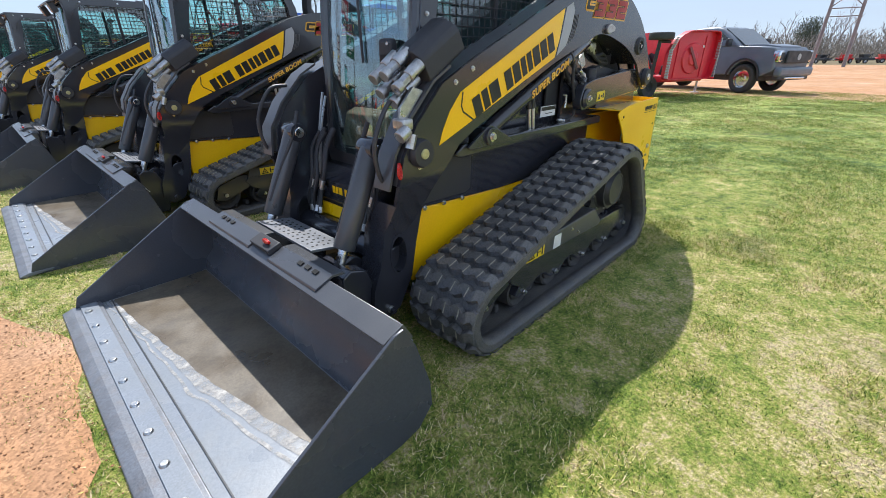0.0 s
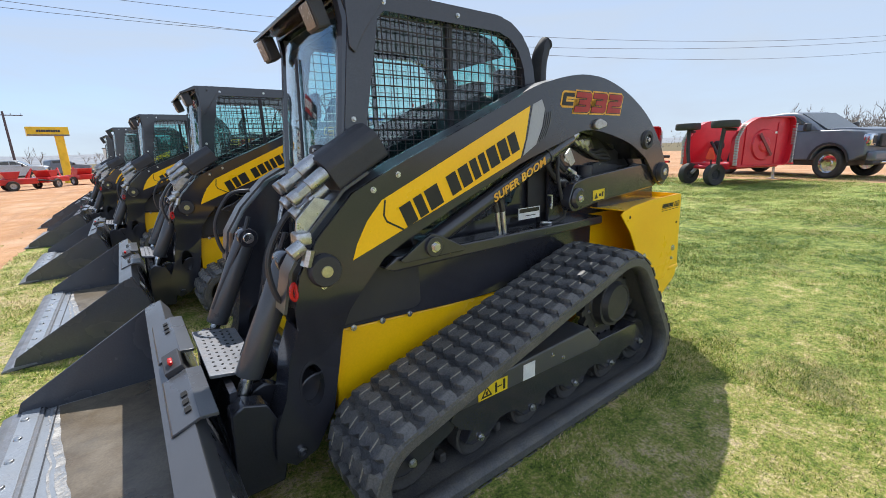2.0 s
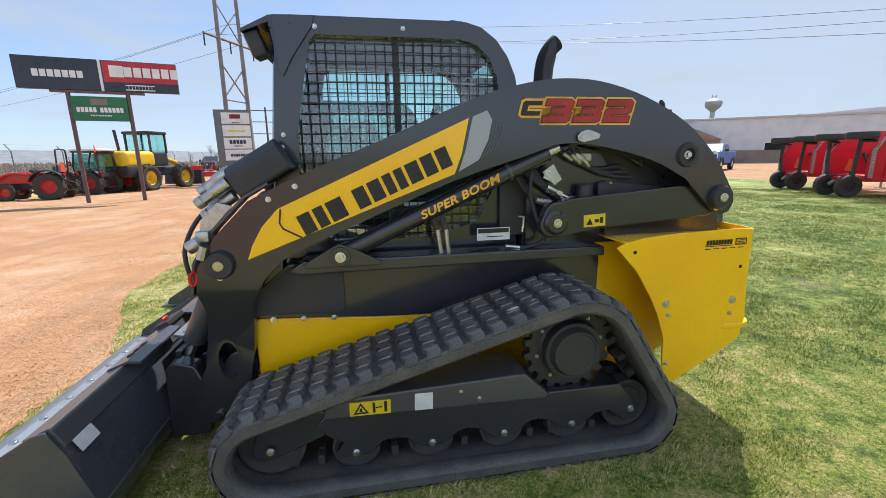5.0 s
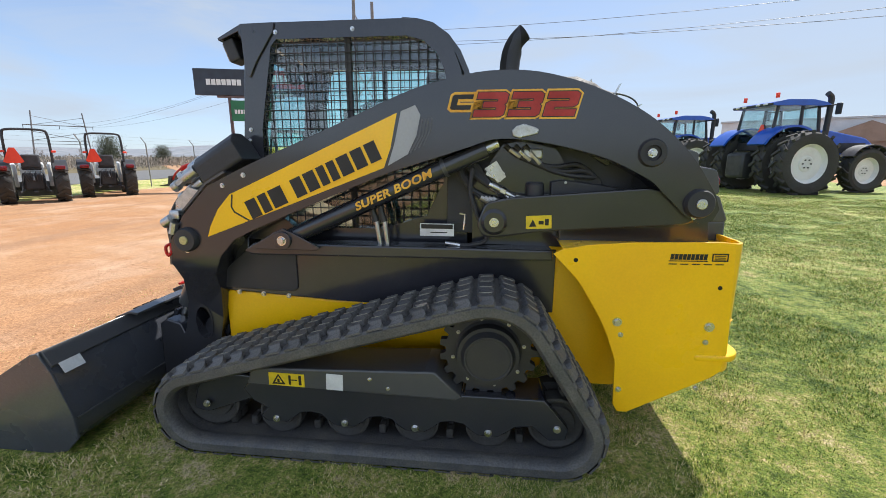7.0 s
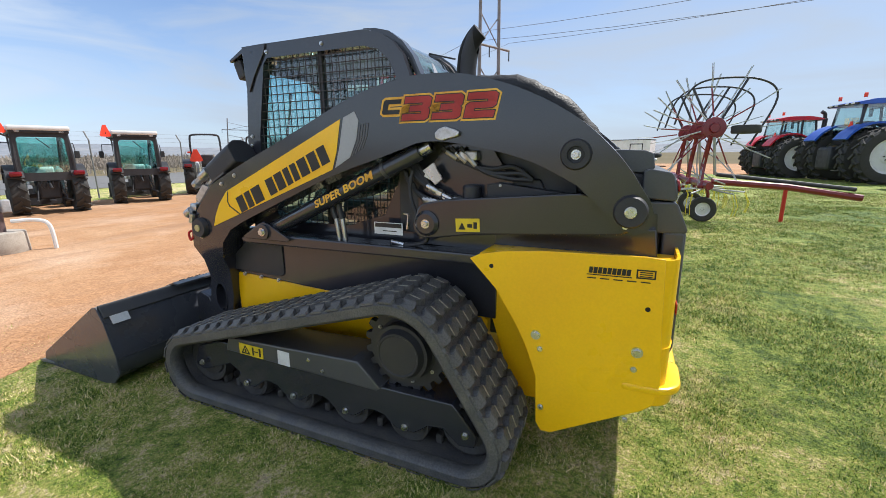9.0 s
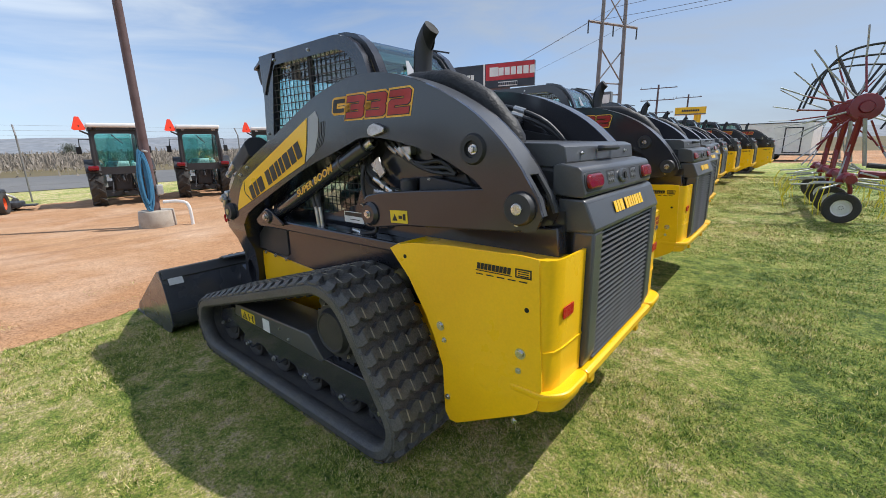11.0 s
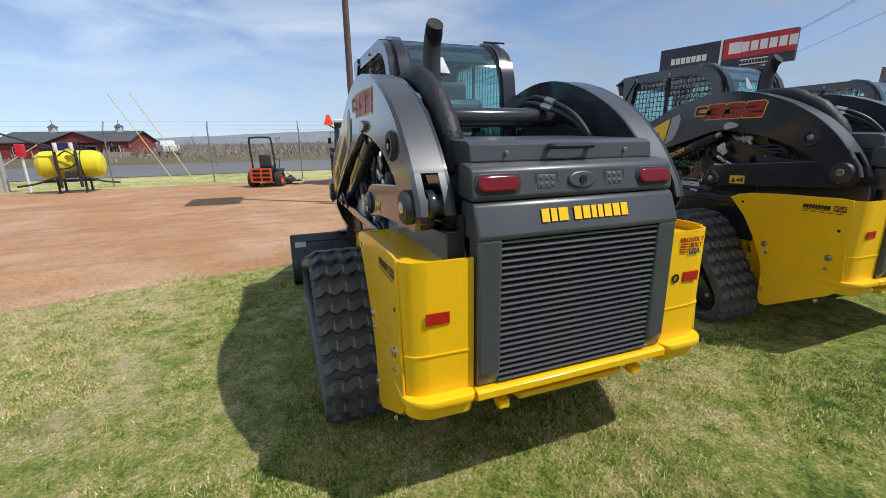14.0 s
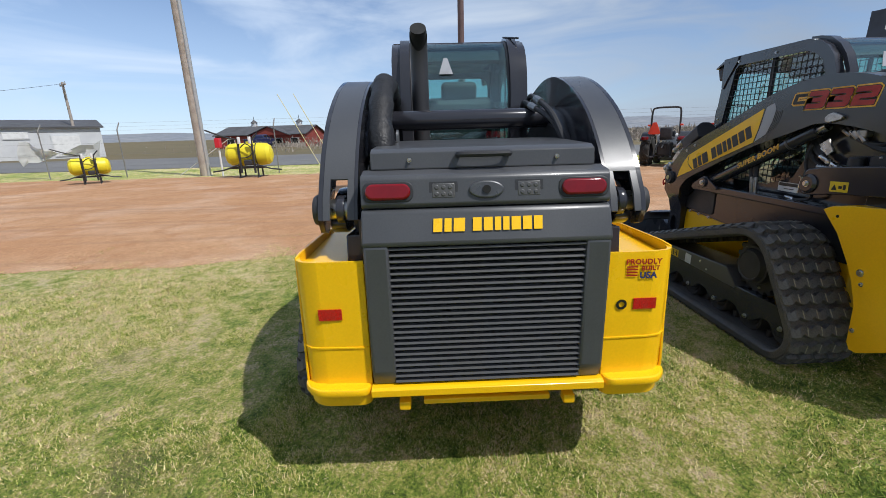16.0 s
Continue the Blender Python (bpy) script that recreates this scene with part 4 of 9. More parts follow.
        for k, (mat_, grow, lift) in enumerate(((M_DECALGOLD, 0.0125, 0.0), (M_LETTER, 0.0042, 0.0012), (M_DECALRED, 0.0, 0.0024))):
            for glyph, gx, gz, gw, gh in (("3", 2.800, 1.644, 0.142, 0.108), ("3", 2.962, 1.644, 0.142, 0.108), ("2", 3.124, 1.644, 0.142, 0.108), ("C", 2.690, 1.676, 0.098, 0.068)):
                pts = [(gx + gw * a + 0.25 * gh * b, gz + gh * b) for a, b in FIGURES[glyph]]
                if side:
                    pts = [(2 * 3.0 - (gx + gw * a) - 0.05 + 0.25 * gh * b * -1, gz + gh * b) for a, b in FIGURES[glyph]]
                g_ = 0.0115 if glyph == "C" and k == 0 else grow
                if glyph == "C" and k == 1:
                    continue
                m_ = M_LETTER if glyph == "C" and k == 2 else mat_
                bm = prism(B(), grown(pts, g_), 1.3985 - lift, 1.3995)
                fig = part("model_figure", f(bm), m_, num or arm, "gold-edged red model figure" if num is None else "")
                num = num or fig
        # lift cylinder
        p0, p1 = Vector((1.80, 1.475, 1.022)), Vector((2.925, 1.475, 1.525))
        u = (p1 - p0).normalized()
        cy = part("lift_cylinder", f(cyl(B(), p0 + u * 0.03, p0 + u * 1.17, 0.047, n=20, w=0.006)), M_DARK, root, "black hydraulic lift cylinder")
        part("cylinder_rod", f(cyl(B(), p0 + u * 1.16, p1, 0.030)), M_STEEL, cy)
        part("cylinder_gland", f(cyl(B(), p0 + u * 0.93, p0 + u * 0.95, 0.051)), M_GREY, cy)
        part("cylinder_eye", f(cyl(B(), p0 + Vector((0, -0.075, 0)), p0 + Vector((0, 0.06, 0)), 0.048, w=0.004)), M_DARK, cy)
        part("cylinder_pin", f(bolt(B(), p0 + Vector((0.0, -0.075, 0)), 0.022, tall=0.018)), M_STEEL, cy)
        o = p0 + u * 0.655 + Vector((0, -0.048, 0))
        if side:
            o.y = 2 * YC - o.y
        m = frame_at(o, u if side == 0 else -u, (-u.z, 0, u.x))
        pieces("cylinder_name", words("SUPER BOOM", 0.057, m, 0.002, 0.0018, 0.2, 1.05, 1.22), M_DECALGOLD, cy, "gold lettering")
        # control link
        bm = prism(B(), rounded([(2.825, 1.12), (2.87, 1.235), (3.0, 1.262), (3.66, 1.315), (3.86, 1.26), (3.90, 1.18), (3.84, 1.14), (3.16, 1.095), (2.93, 1.06), (2.86, 1.06)], 0.03), 1.432, 1.50, w=0.008)
        lk = part("control_link", f(bm), M_DARK, root, "charcoal control link")
        part("link_boss", f(lathe(B(), [(0, -0.022), (0.05, -0.022), (0.066, -0.006), (0.066, 0.0)], (2.914, 1.43, 1.139))), M_DARK, lk)
        part("bolt", f(bolt(B(), (2.914, 1.41, 1.139), 0.02, tall=0.016)), M_STEEL, lk)
        d = part("warning_decal", f(box(B(), (3.135, 1.4305, 1.142), (0.125, 0.002, 0.066), rot=Matrix.Rotation(-0.05, 3, "Y"))), surface_cache("warn"), lk, "small yellow warning decal")
        bm = prism(B(), [(3.088, 1.118), (3.125, 1.12), (3.106, 1.155)], 1.428, 1.4292)
        box(bm, (3.147, 1.4288, 1.14), (0.025, 0.001, 0.018))
        box(bm, (3.175, 1.4288, 1.143), (0.018, 0.001, 0.032))
        part("pictogram", f(bm), M_LETTER, d)
        # sleeve of hoses on the inner side of the arch
        pts = [(2.62, 1.635, 1.58), (2.85, 1.635, 1.735), (3.05, 1.64, 1.80), (3.30, 1.64, 1.795), (3.52, 1.64, 1.69), (3.66, 1.645, 1.54), (3.72, 1.655, 1.36)]
        if side == 0:
            line = curve(pts, 6)
            part("hose_sleeve", tube(B(), line, [(0.056 + 0.004 * math.sin(i * 1.1) + 0.003 * math.sin(i * 2.9)) * (0.7 if i in (0, 1) else 1.0) for i in range(len(line))], 14), M_FABRIC, root, "wrinkled black fabric hose sleeve")
        else:
            for k in range(2):
                line = curve([(2.75, 2.50 - 0.03 * k, 1.66), (3.0, 2.47 - 0.035 * k, 1.74 - 0.03 * k), (3.2, 2.46 - 0.03 * k, 1.72 - 0.035 * k), (3.42, 2.5, 1.62 - 0.03 * k), (3.6, 2.54, 1.42)], 6)
                part("hose", tube(B(), line, 0.014, 8), M_BLACK, root)
                part("hose_fitting", cyl(B(), line[12], line[14], 0.02, n=8), M_ZINC, root)
        # tilt cylinder and its pin
        a, b_ = Vector((1.205, 1.69, 1.01)), Vector((0.93, 1.69, 0.42))
        u = (b_ - a).normalized()
        tc = part("tilt_cylinder", f(cyl(B(), a, a + u * 0.52, 0.056, n=20, w=0.006)), M_GREY, root, "dark grey bucket tilt cylinder")
        part("cylinder_rod", f(cyl(B(), a + u * 0.515, b_, 0.026)), M_STEEL, tc)
        part("cylinder_eye", f(cyl(B(), a + Vector((0, -0.06, 0)), a + Vector((0, 0.06, 0)), 0.055, w=0.006)), M_DARK, tc)
        part("pin_end", f(cyl(B(), a + Vector((0, -0.075, 0)), a + Vector((0, -0.055, 0)), 0.03, w=0.004)), M_STEEL, tc)
        part("pin_end", f(cyl(B(), a + Vector((0, 0.055, 0)), a + Vector((0, 0.075, 0)), 0.03, w=0.004)), M_STEEL, tc)
        part("hose", f(tube(B(), curve([a + Vector((0.02, 0.04, 0.12)), a + Vector((-0.03, 0.05, 0.0)), a + u * 0.2 + Vector((-0.04, 0.03, 0)), a + u * 0.42 + Vector((-0.05, 0.02, 0))], 6), 0.012)), M_BLACK, tc)
        # pale shield plate over the front of the arm head
        bm = B()
        shell(bm, [(1.13, 0.86), (1.145, 1.02), (1.235, 1.16), (1.39, 1.315), (1.50, 1.375)], 0.012, 1.425, 1.54)
        part("head_plate", f(bm), M_GREY, arm, "", 40)
        # grab loop and red clip
        part("grab_loop", f(tube(B(), curve([(1.30, 1.50, 1.26), (1.18, 1.50, 1.24), (1.085, 1.50, 1.08), (1.10, 1.50, 0.92), (1.16, 1.50, 0.87)], 6), 0.011)), M_BLACK, arm)
        if side == 0:
            part("safety_clip", tube(B(), curve([(1.145, 1.415, 0.985), (1.13, 1.40, 0.975), (1.127, 1.40, 0.945), (1.138, 1.40, 0.925), (1.15, 1.41, 0.945), (1.15, 1.415, 0.968)], 4, True), 0.008, 8, True), M_REFLECT, arm, "red safety clip")
            # coupler block with its guard on top of the near arm
            gd = Vector((0.86, 0, 0.51)).normalized()
            bm = prism(B(), rounded([(1.432, -0.085), (1.432, 0.030), (1.495, 0.075), (1.580, 0.075), (1.625, 0.025), (1.625, -0.085)], 0.02, 3), 0.060, 0.325, "x", 0.006)
            bm.transform(Matrix(((gd.x, 0, -gd.z), (0, 1, 0), (gd.z, 0, gd.x))).to_4x4())
            bmesh.ops.translate(bm, vec=(1.283, 0, 1.352), verts=bm.verts)
            g = part("coupler_guard", bm, M_BLACK, root, "black guard over the hydraulic couplers")
            for k, (x, y, z) in enumerate(((1.27, 1.60, 1.395), (1.27, 1.525, 1.41), (1.275, 1.455, 1.36), (1.28, 1.57, 1.335), (1.285, 1.49, 1.30))):
                d = Vector((-0.82, 0.0, -0.57))
                c0 = Vector((x + 0.05, y, z + 0.03))
                bm = cyl(B(), c0, c0 + d * 0.09, 0.030, n=14, w=0.003)
                cyl(bm, c0 + d * 0.085, c0 + d * (0.15 + 0.012 * (k % 3)), 0.024, n=6, w=0.002)
                cyl(bm, c0 + d * 0.14, c0 + d * 0.175, 0.028, n=14, w=0.003)
                part("coupler", bm, M_ZINC, g, "zinc hydraulic quick coupler")
            bm = prism(B(), [(1.17, 1.10), (1.19, 1.22), (1.27, 1.30), (1.33, 1.28), (1.22, 1.16), (1.20, 1.09)], 1.44, 1.455, w=0.002)
            box(bm, (1.20, 1.44, 1.15), (0.06, 0.08, 0.05), 0.01)
            part("coupler_bracket", bm, M_ZINC, g)
            bm = cyl(B(), (1.19, 1.40, 1.13), (1.14, 1.40, 1.10), 0.03, n=10, w=0.004)
            cyl(bm, (1.21, 1.39, 1.11), (1.19, 1.39, 1.05), 0.022, n=8)
            part("case_drain_coupler", bm, M_ZINC, g)
    # the lower legs are joggled inwards, clear of the tracks
    for arm in [o for o in root.children if o.name.startswith("boom_arm")]:
        inward = 1 if sum(v.co.y for v in arm.data.vertices) < 0 else -1
        for o in (arm, *arm.children):
            if o.name.split(".")[0] in ("boom_arm", "inner_plate", "bottom_web", "top_web", "leg_sleeve", "sleeve_cap", "head_plate"):
                for v in o.data.vertices:
                    f = min(1.0, max(0.0, (0.95 - v.co.z) / 0.35))
                    f = f * f * (3 - 2 * f)
                    v.co.y += inward * 0.125 * f
                    v.co.x -= 0.095 * f
    # cross tube behind the cab
    tb = part("cross_tube", cyl(B(), (3.17, 1.55, 1.62), (3.17, 2 * YC - 1.55, 1.62), 0.055, n=24, w=0.004), M_DARK, root, "dark cross tube between the arms")
    both("tube_gusset", prism(B(), [(3.10, 1.59), (3.17, 1.68), (3.35, 1.60), (3.50, 1.45), (3.48, 1.41), (3.30, 1.52)], 1.555, 1.60, w=0.01), M_DARK, tb)


def sheet_of(pts, y):
    """One pane across y, set into its frame."""
    bm = B()
    bm.faces.new([bm.verts.new((x, y, z)) for x, z in pts])
    return bm


def build_cab(root):
    y0, y1 = 1.635, 2 * YC - 1.635
    outer = [(1.46, 0.98), (1.47, 1.50), (1.535, 2.05), (1.50, 2.16), (1.56, 2.175), (2.48, 2.172), (2.56, 2.155), (2.645, 2.105), (2.71, 2.03), (2.75, 1.93), (2.775, 1.80), (2.79, 1.55), (2.80, 0.98)]
    hole = [(1.58, 1.20), (1.595, 1.62), (1.685, 2.06), (1.72, 2.095), (2.46, 2.095), (2.55, 2.07), (2.62, 2.01), (2.665, 1.92), (2.685, 1.80), (2.69, 1.55), (2.66, 1.33), (2.56, 1.14), (2.30, 1.06), (1.75, 1.06)]
    for side in (0, 1):
        f = (lambda bm: bm) if side == 0 else (lambda bm: mirrored(bm, YC))
        fr = part("cab_side", f(plate(B(), outer, [hole], y0, y0 + 0.055)), M_DARK, root, "charcoal cab side frame", 20)
        bm = B()
        # guard of welded wires, clipped to the opening
        def inside(x, z):
            ok, j = False, len(hole) - 1
            for i in range(len(hole)):
                a, b = hole[i], hole[j]
                if (a[1] > z) != (b[1] > z) and x < (b[0] - a[0]) * (z - a[1]) / (b[1] - a[1]) + a[0]:
                    ok = not ok
                j = i
            return ok
        for k in range(21):
            z = 1.075 + 0.05 * k
            xs = [1.55 + 0.005 * i for i in range(240) if inside(1.55 + 0.005 * i, z)]
            if xs:
                cyl(bm, (xs[0] - 0.01, y0 + 0.012, z), (xs[-1] + 0.01, y0 + 0.012, z), 0.0032, n=5)
        for k in range(22):
            x = 1.61 + 0.0505 * k
            zs = [1.04 + 0.005 * i for i in range(220) if inside(x, 1.04 + 0.005 * i)]
            if zs:
                cyl(bm, (x, y0 + 0.018, zs[0] - 0.01), (x, y0 + 0.018, zs[-1] + 0.01), 0.0032, n=5)
        tagged(part("wire_guard", f(bm), M_BLACK, fr, "black welded wire window guard"), kind="stuff")
        part("side_pane", f(sheet_of(hole, y0 + 0.038)), M_GLASS, fr, "green-tinted side pane").visible_shadow = False
        part("pane_divider", f(box(B(), (2.12, y0 + 0.03, 1.58), (0.035, 0.02, 1.05), 0.004)), M_BLACK, fr)
        for x, z in ((1.60, 2.135), (1.72, 2.13), (2.16, 2.135), (1.525, 1.62), (1.515, 1.56)):
            part("bolt", f(bolt(B(), (x, y0, z), 0.010)), M_STEEL, fr)
        # gusset at the front upper corner
        part("corner_gusset", f(prism(B(), [(1.52, 2.175), (1.72, 2.178), (1.71, 2.13), (1.60, 1.98), (1.555, 1.90), (1.53, 1.92)], y0 - 0.012, y0 - 0.001, w=0.003)), M_DARK, fr)
        # rounded rear pillar
        arc = [(2.42, 2.172), (2.50, 2.165), (2.58, 2.145), (2.66, 2.09), (2.72, 2.015), (2.765, 1.92), (2.79, 1.80), (2.80, 1.60), (2.80, 1.45)]
        part("rear_pillar", f(shell(B(), arc, 0.030, y0 + 0.056, y0 + 0.118)), M_DARK, root, "glossy rounded rear cab pillar", 50)
        part("pillar_seal", f(tube(B(), [(x + 0.004, y0 + 0.122, z + 0.004) for x, z in arc], 0.011)), M_BLACK, root)
        # front pillar, lamp and mirror
        part("front_pillar", f(tube(B(), [(1.475, y0 + 0.045, 1.0), (1.49, y0 + 0.045, 1.5), (1.545, y0 + 0.045, 2.03), (1.53, y0 + 0.05, 2.12)], 0.04, 10)), M_DARK, root)
        lamp = part("work_lamp", f(box(B(), (1.425, y0 + 0.09, 2.055), (0.07, 0.11, 0.12), 0.012, rot=Matrix.Rotation(-0.35, 3, "Y"))), M_BLACK, root, "black cab work lamp")
        part("lamp_lens", f(box(B(), (1.389, y0 + 0.09, 2.045), (0.006, 0.09, 0.10), 0.002, rot=Matrix.Rotation(-0.35, 3, "Y"))), surface("lamp_lens", (0.35, 0.28, 0.22), 0.2, 0.3, scale=40), lamp)
        if side == 0:
            la = part("door_latch", box(B(), (1.405, 1.80, 1.41), (0.06, 0.10, 0.21), 0.022, seg=3), M_BLACK, root, "black door latch housing")
            part("latch_recess", box(B(), (1.374, 1.80, 1.39), (0.006, 0.055, 0.10), 0.002), M_HOLE, la)
            part("latch_knob", cyl(B(), (1.38, 1.765, 1.49), (1.368, 1.765, 1.49), 0.009, n=10), M_STEEL, la)
    roof = part("cab_roof", prism(B(), rounded([(1.50, 2.12), (1.50, 2.165), (1.60, 2.182), (2.44, 2.182), (2.50, 2.175), (2.50, 2.14)], 0.01), y0 + 0.003, y1 - 0.003, w=0.004), M_DARK, root, "charcoal cab roof")
    bm = B()
    prism(bm, [(1.365, 2.10), (1.36, 2.115), (1.50, 2.182), (1.60, 2.182), (1.60, 2.16), (1.50, 2.15)], y0 + 0.02, y1 - 0.02, w=0.003)
    part("front_visor", bm, M_DARK, roof)
    # near-black strips give the visor slots their inner shade
    bm = B()
    for k in range(9):
        box(bm, (1.425, YC - 0.28 + 0.07 * k, 2.145), (0.11, 0.035, 0.012), rot=Matrix.Rotation(-0.45, 3, "Y"))
    pieces("visor_slot", bm, M_HOLE, roof)
    # rear window, curved from the roof down, with the slow-vehicle triangle behind it
    arc = [(2.40, 2.176), (2.50, 2.17), (2.58, 2.15), (2.66, 2.095), (2.72, 2.02), (2.765, 1.925), (2.79, 1.80), (2.80, 1.60), (2.80, 1.47)]
    rw = part("rear_window", shell(B(), arc, -0.006, y0 + 0.125, y1 - 0.125), M_GLASS, root, "curved green-tinted rear window", 50)
    rw.visible_shadow = False
    part("rear_wiper", tube(B(), [(2.55, y1 - 0.10, 2.18), (2.50, y1 - 0.12, 2.20), (2.68, y1 - 0.05, 2.16)], 0.006), M_BLACK, root)
    m = frame_at((2.748, 1.985, 1.985), (0, 1, 0), (-0.45, 0, 1))
    bm = B()
    prism(bm, [(-0.045, -0.055), (0.045, -0.055), (0.012, 0.06), (-0.012, 0.06)], 0, 0.003, "z")
    bm.transform(m)
    part("triangle_sticker", bm, M_SILVER, rw, "pale triangular sticker")
    # front door with a large pane
    bm = plate(B(), rounded([(YC - 0.42, 0.78), (YC + 0.42, 0.78), (YC + 0.42, 2.10), (YC - 0.42, 2.10)], 0.08), [rounded([(YC - 0.34, 0.90), (YC + 0.34, 0.90), (YC + 0.34, 2.04), (YC - 0.34, 2.04)], 0.09)], 1.43, 1.46, "x")
    for v in bm.verts:
        v.co.x += 0.085 * (v.co.z - 0.95)
    door = part("front_door", bm, M_BLACK, root, "black-framed glass front door")
    bm = B()
    line = [(1.435, YC - 0.36), (1.40, YC - 0.26), (1.385, YC - 0.1), (1.385, YC + 0.1), (1.40, YC + 0.26), (1.435, YC + 0.36)]
    shell(bm, line, 0.005, 0.88, 2.06, "z")
    for v in bm.verts:
        v.co.x += 0.085 * (v.co.z - 0.95)
    part("door_pane", bm, M_CLEAR, door, "slightly bowed clear door pane", 60).visible_shadow = False
    part("wiper", tube(B(), [(1.455, YC + 0.02, 1.95), (1.405, YC - 0.06, 1.40)], 0.008), M_BLACK, door)
    # inside: floor, seat, consoles and levers
    part("cab_floor", box(B(), (2.05, YC, 0.86), (1.10, 0.84, 0.05)), M_BLACK, root)
    part("rear_bulkhead", box(B(), (2.72, YC, 1.18), (0.06, 0.84, 0.62), 0.01), M_BLACK, root)
    st = part("seat_base", box(B(), (2.32, YC, 1.12), (0.48, 0.50, 0.14), 0.04, seg=3), M_SEAT, root, "black vinyl operator seat")
    part("seat_back", box(B(), (2.56, YC, 1.46), (0.17, 0.50, 0.68), 0.06, rot=Matrix.Rotation(0.18, 3, "Y"), seg=3), M_SEAT, st)
    part("head_rest", box(B(), (2.63, YC, 1.83), (0.08, 0.24, 0.14), 0.03, rot=Matrix.Rotation(0.18, 3, "Y"), seg=3), M_SEAT, st)
    part("seat_pedestal", box(B(), (2.34, YC, 0.97), (0.36, 0.40, 0.2), 0.02), M_BLACK, st)
    for s in (-1, 1):
        part("arm_rest", box(B(), (2.22, YC + s * 0.32, 1.32), (0.46, 0.09, 0.10), 0.03), M_SEAT, st)
        part("joystick", cyl(B(), (2.02, YC + s * 0.32, 1.36), (1.99, YC + s * 0.32, 1.52), 0.026, 0.02, n=10, w=0.006), M_BLACK, st)
    part("floor_mat", prism(B(), [(1.46, 0.90), (1.52, 1.10), (1.60, 1.13), (1.98, 1.0), (1.98, 0.89)], YC - 0.32, YC + 0.32, w=0.01), M_CARD, root, "brown cardboard mat inside the door")
    # block added inside the rear corner to keep sun off the track
    part("corner_trim", box(B(), (2.635, 1.745, 1.62), (0.17, 0.10, 0.62), 0.03), M_BLACK, root, "black block added in the cab corner to stop sun")
    part("display", box(B(), (1.63, y1 - 0.12, 1.75), (0.04, 0.20, 0.14), 0.01), M_BLACK, root)
    part("head_liner", prism(B(), [(1.63, 2.085), (1.63, 2.115), (2.44, 2.13), (2.58, 2.10), (2.67, 2.03), (2.65, 2.01), (2.56, 2.07), (2.43, 2.095)], y0 + 0.17, y1 - 0.17), M_BLACK, root)


def build_body(root):
    y0, y1 = 1.57, 2 * YC - 1.57
    ch = part("lower_chassis", prism(B(), [(1.33, 0.26), (1.33, 0.66), (1.36, 0.68), (2.0, 0.64), (3.18, 0.62), (3.20, 0.60), (3.20, 0.30), (3.1, 0.22), (1.6, 0.22)], y0 + 0.002, y1 - 0.002, w=0.008), M_YELLOW, root, "yellow lower chassis")
    for x, z in ((1.43, 0.675), (1.58, 0.668), (1.735, 0.662)):
        both("bolt", bolt(B(), (x, y0 - 0.012, z), 0.013), M_STEEL, ch)
    both("side_panel", prism(B(), [(1.335, 0.70), (1.36, 0.82), (1.53, 0.965), (3.25, 0.975), (3.25, 0.62), (2.1, 0.64), (1.36, 0.685)], y0 - 0.012, y0 + 0.04, w=0.005), M_DARK, root, "charcoal side panel")
    both("raised_panel", prism(B(), rounded([(1.345, 0.705), (1.365, 0.815), (1.53, 0.95), (1.80, 0.95), (1.80, 0.71), (1.76, 0.69)], 0.015), y0 - 0.022, y0 - 0.01, w=0.005), M_BLACK, root)
    both("side_ledge", prism(B(), [(1.55, 0.955), (1.62, 1.0), (3.215, 0.995), (3.22, 0.94), (1.60, 0.93)], 1.445, y0 + 0.02, w=0.010), M_DARK, root, "narrow dark side ledge")
    both("pivot_bracket", prism(B(), [(1.62, 0.985), (1.755, 1.065), (1.80, 1.085), (1.85, 1.065), (2.0, 0.985), (1.98, 0.97), (1.64, 0.97)], 1.415, 1.435, w=0.004), M_DARK, root)
    # engine bay between the arms, sloping hood and tower
    part("engine_bay", prism(B(), [(2.80, 0.6), (2.80, 1.42), (2.95, 1.50), (3.30, 1.47), (3.95, 1.39), (4.0, 1.30), (4.0, 0.5), (3.2, 0.5)], 1.63, 2 * YC - 1.63, w=0.02), M_BLACK, root, "black engine bay body")
    both("tower_plate", plate(B(), [(2.80, 1.0), (2.80, 1.30), (2.95, 1.52), (3.05, 1.54), (3.22, 1.50), (3.35, 1.30), (3.60, 1.25), (3.97, 1.22), (3.985, 1.04), (3.93, 0.98)], [], 1.565, 1.585), M_DARK, root, "charcoal rear tower plate")
    both("rear_side", prism(B(), [(3.25, 1.02), (3.25, 1.10), (3.97, 1.16), (3.985, 1.03), (3.97, 0.99)], 1.51, 1.57, w=0.006), M_DARK, root)
    # lid with handle, light bar, upper panel, grille door
    lid = part("engine_lid", prism(B(), [(3.30, 1.43), (3.34, 1.515), (3.90, 1.495), (3.935, 1.48), (3.945, 1.415), (3.90, 1.395)], 1.625, 2 * YC - 1.625, w=0.005), M_GREY, root, "graphite engine lid")
    part("lid_handle", tube(B(), curve([(3.945, 1.975, 1.468), (3.972, 1.985, 1.470), (3.978, YC, 1.470), (3.972, 2.165, 1.470), (3.945, 2.175, 1.468)], 5), 0.013), M_BLACK, lid, "black grab handle")
    for y in (1.78, 2.37):
        part("bolt", bolt(B(), (3.943, y, 1.45), 0.008, (1, 0, 0)), M_STEEL, lid)
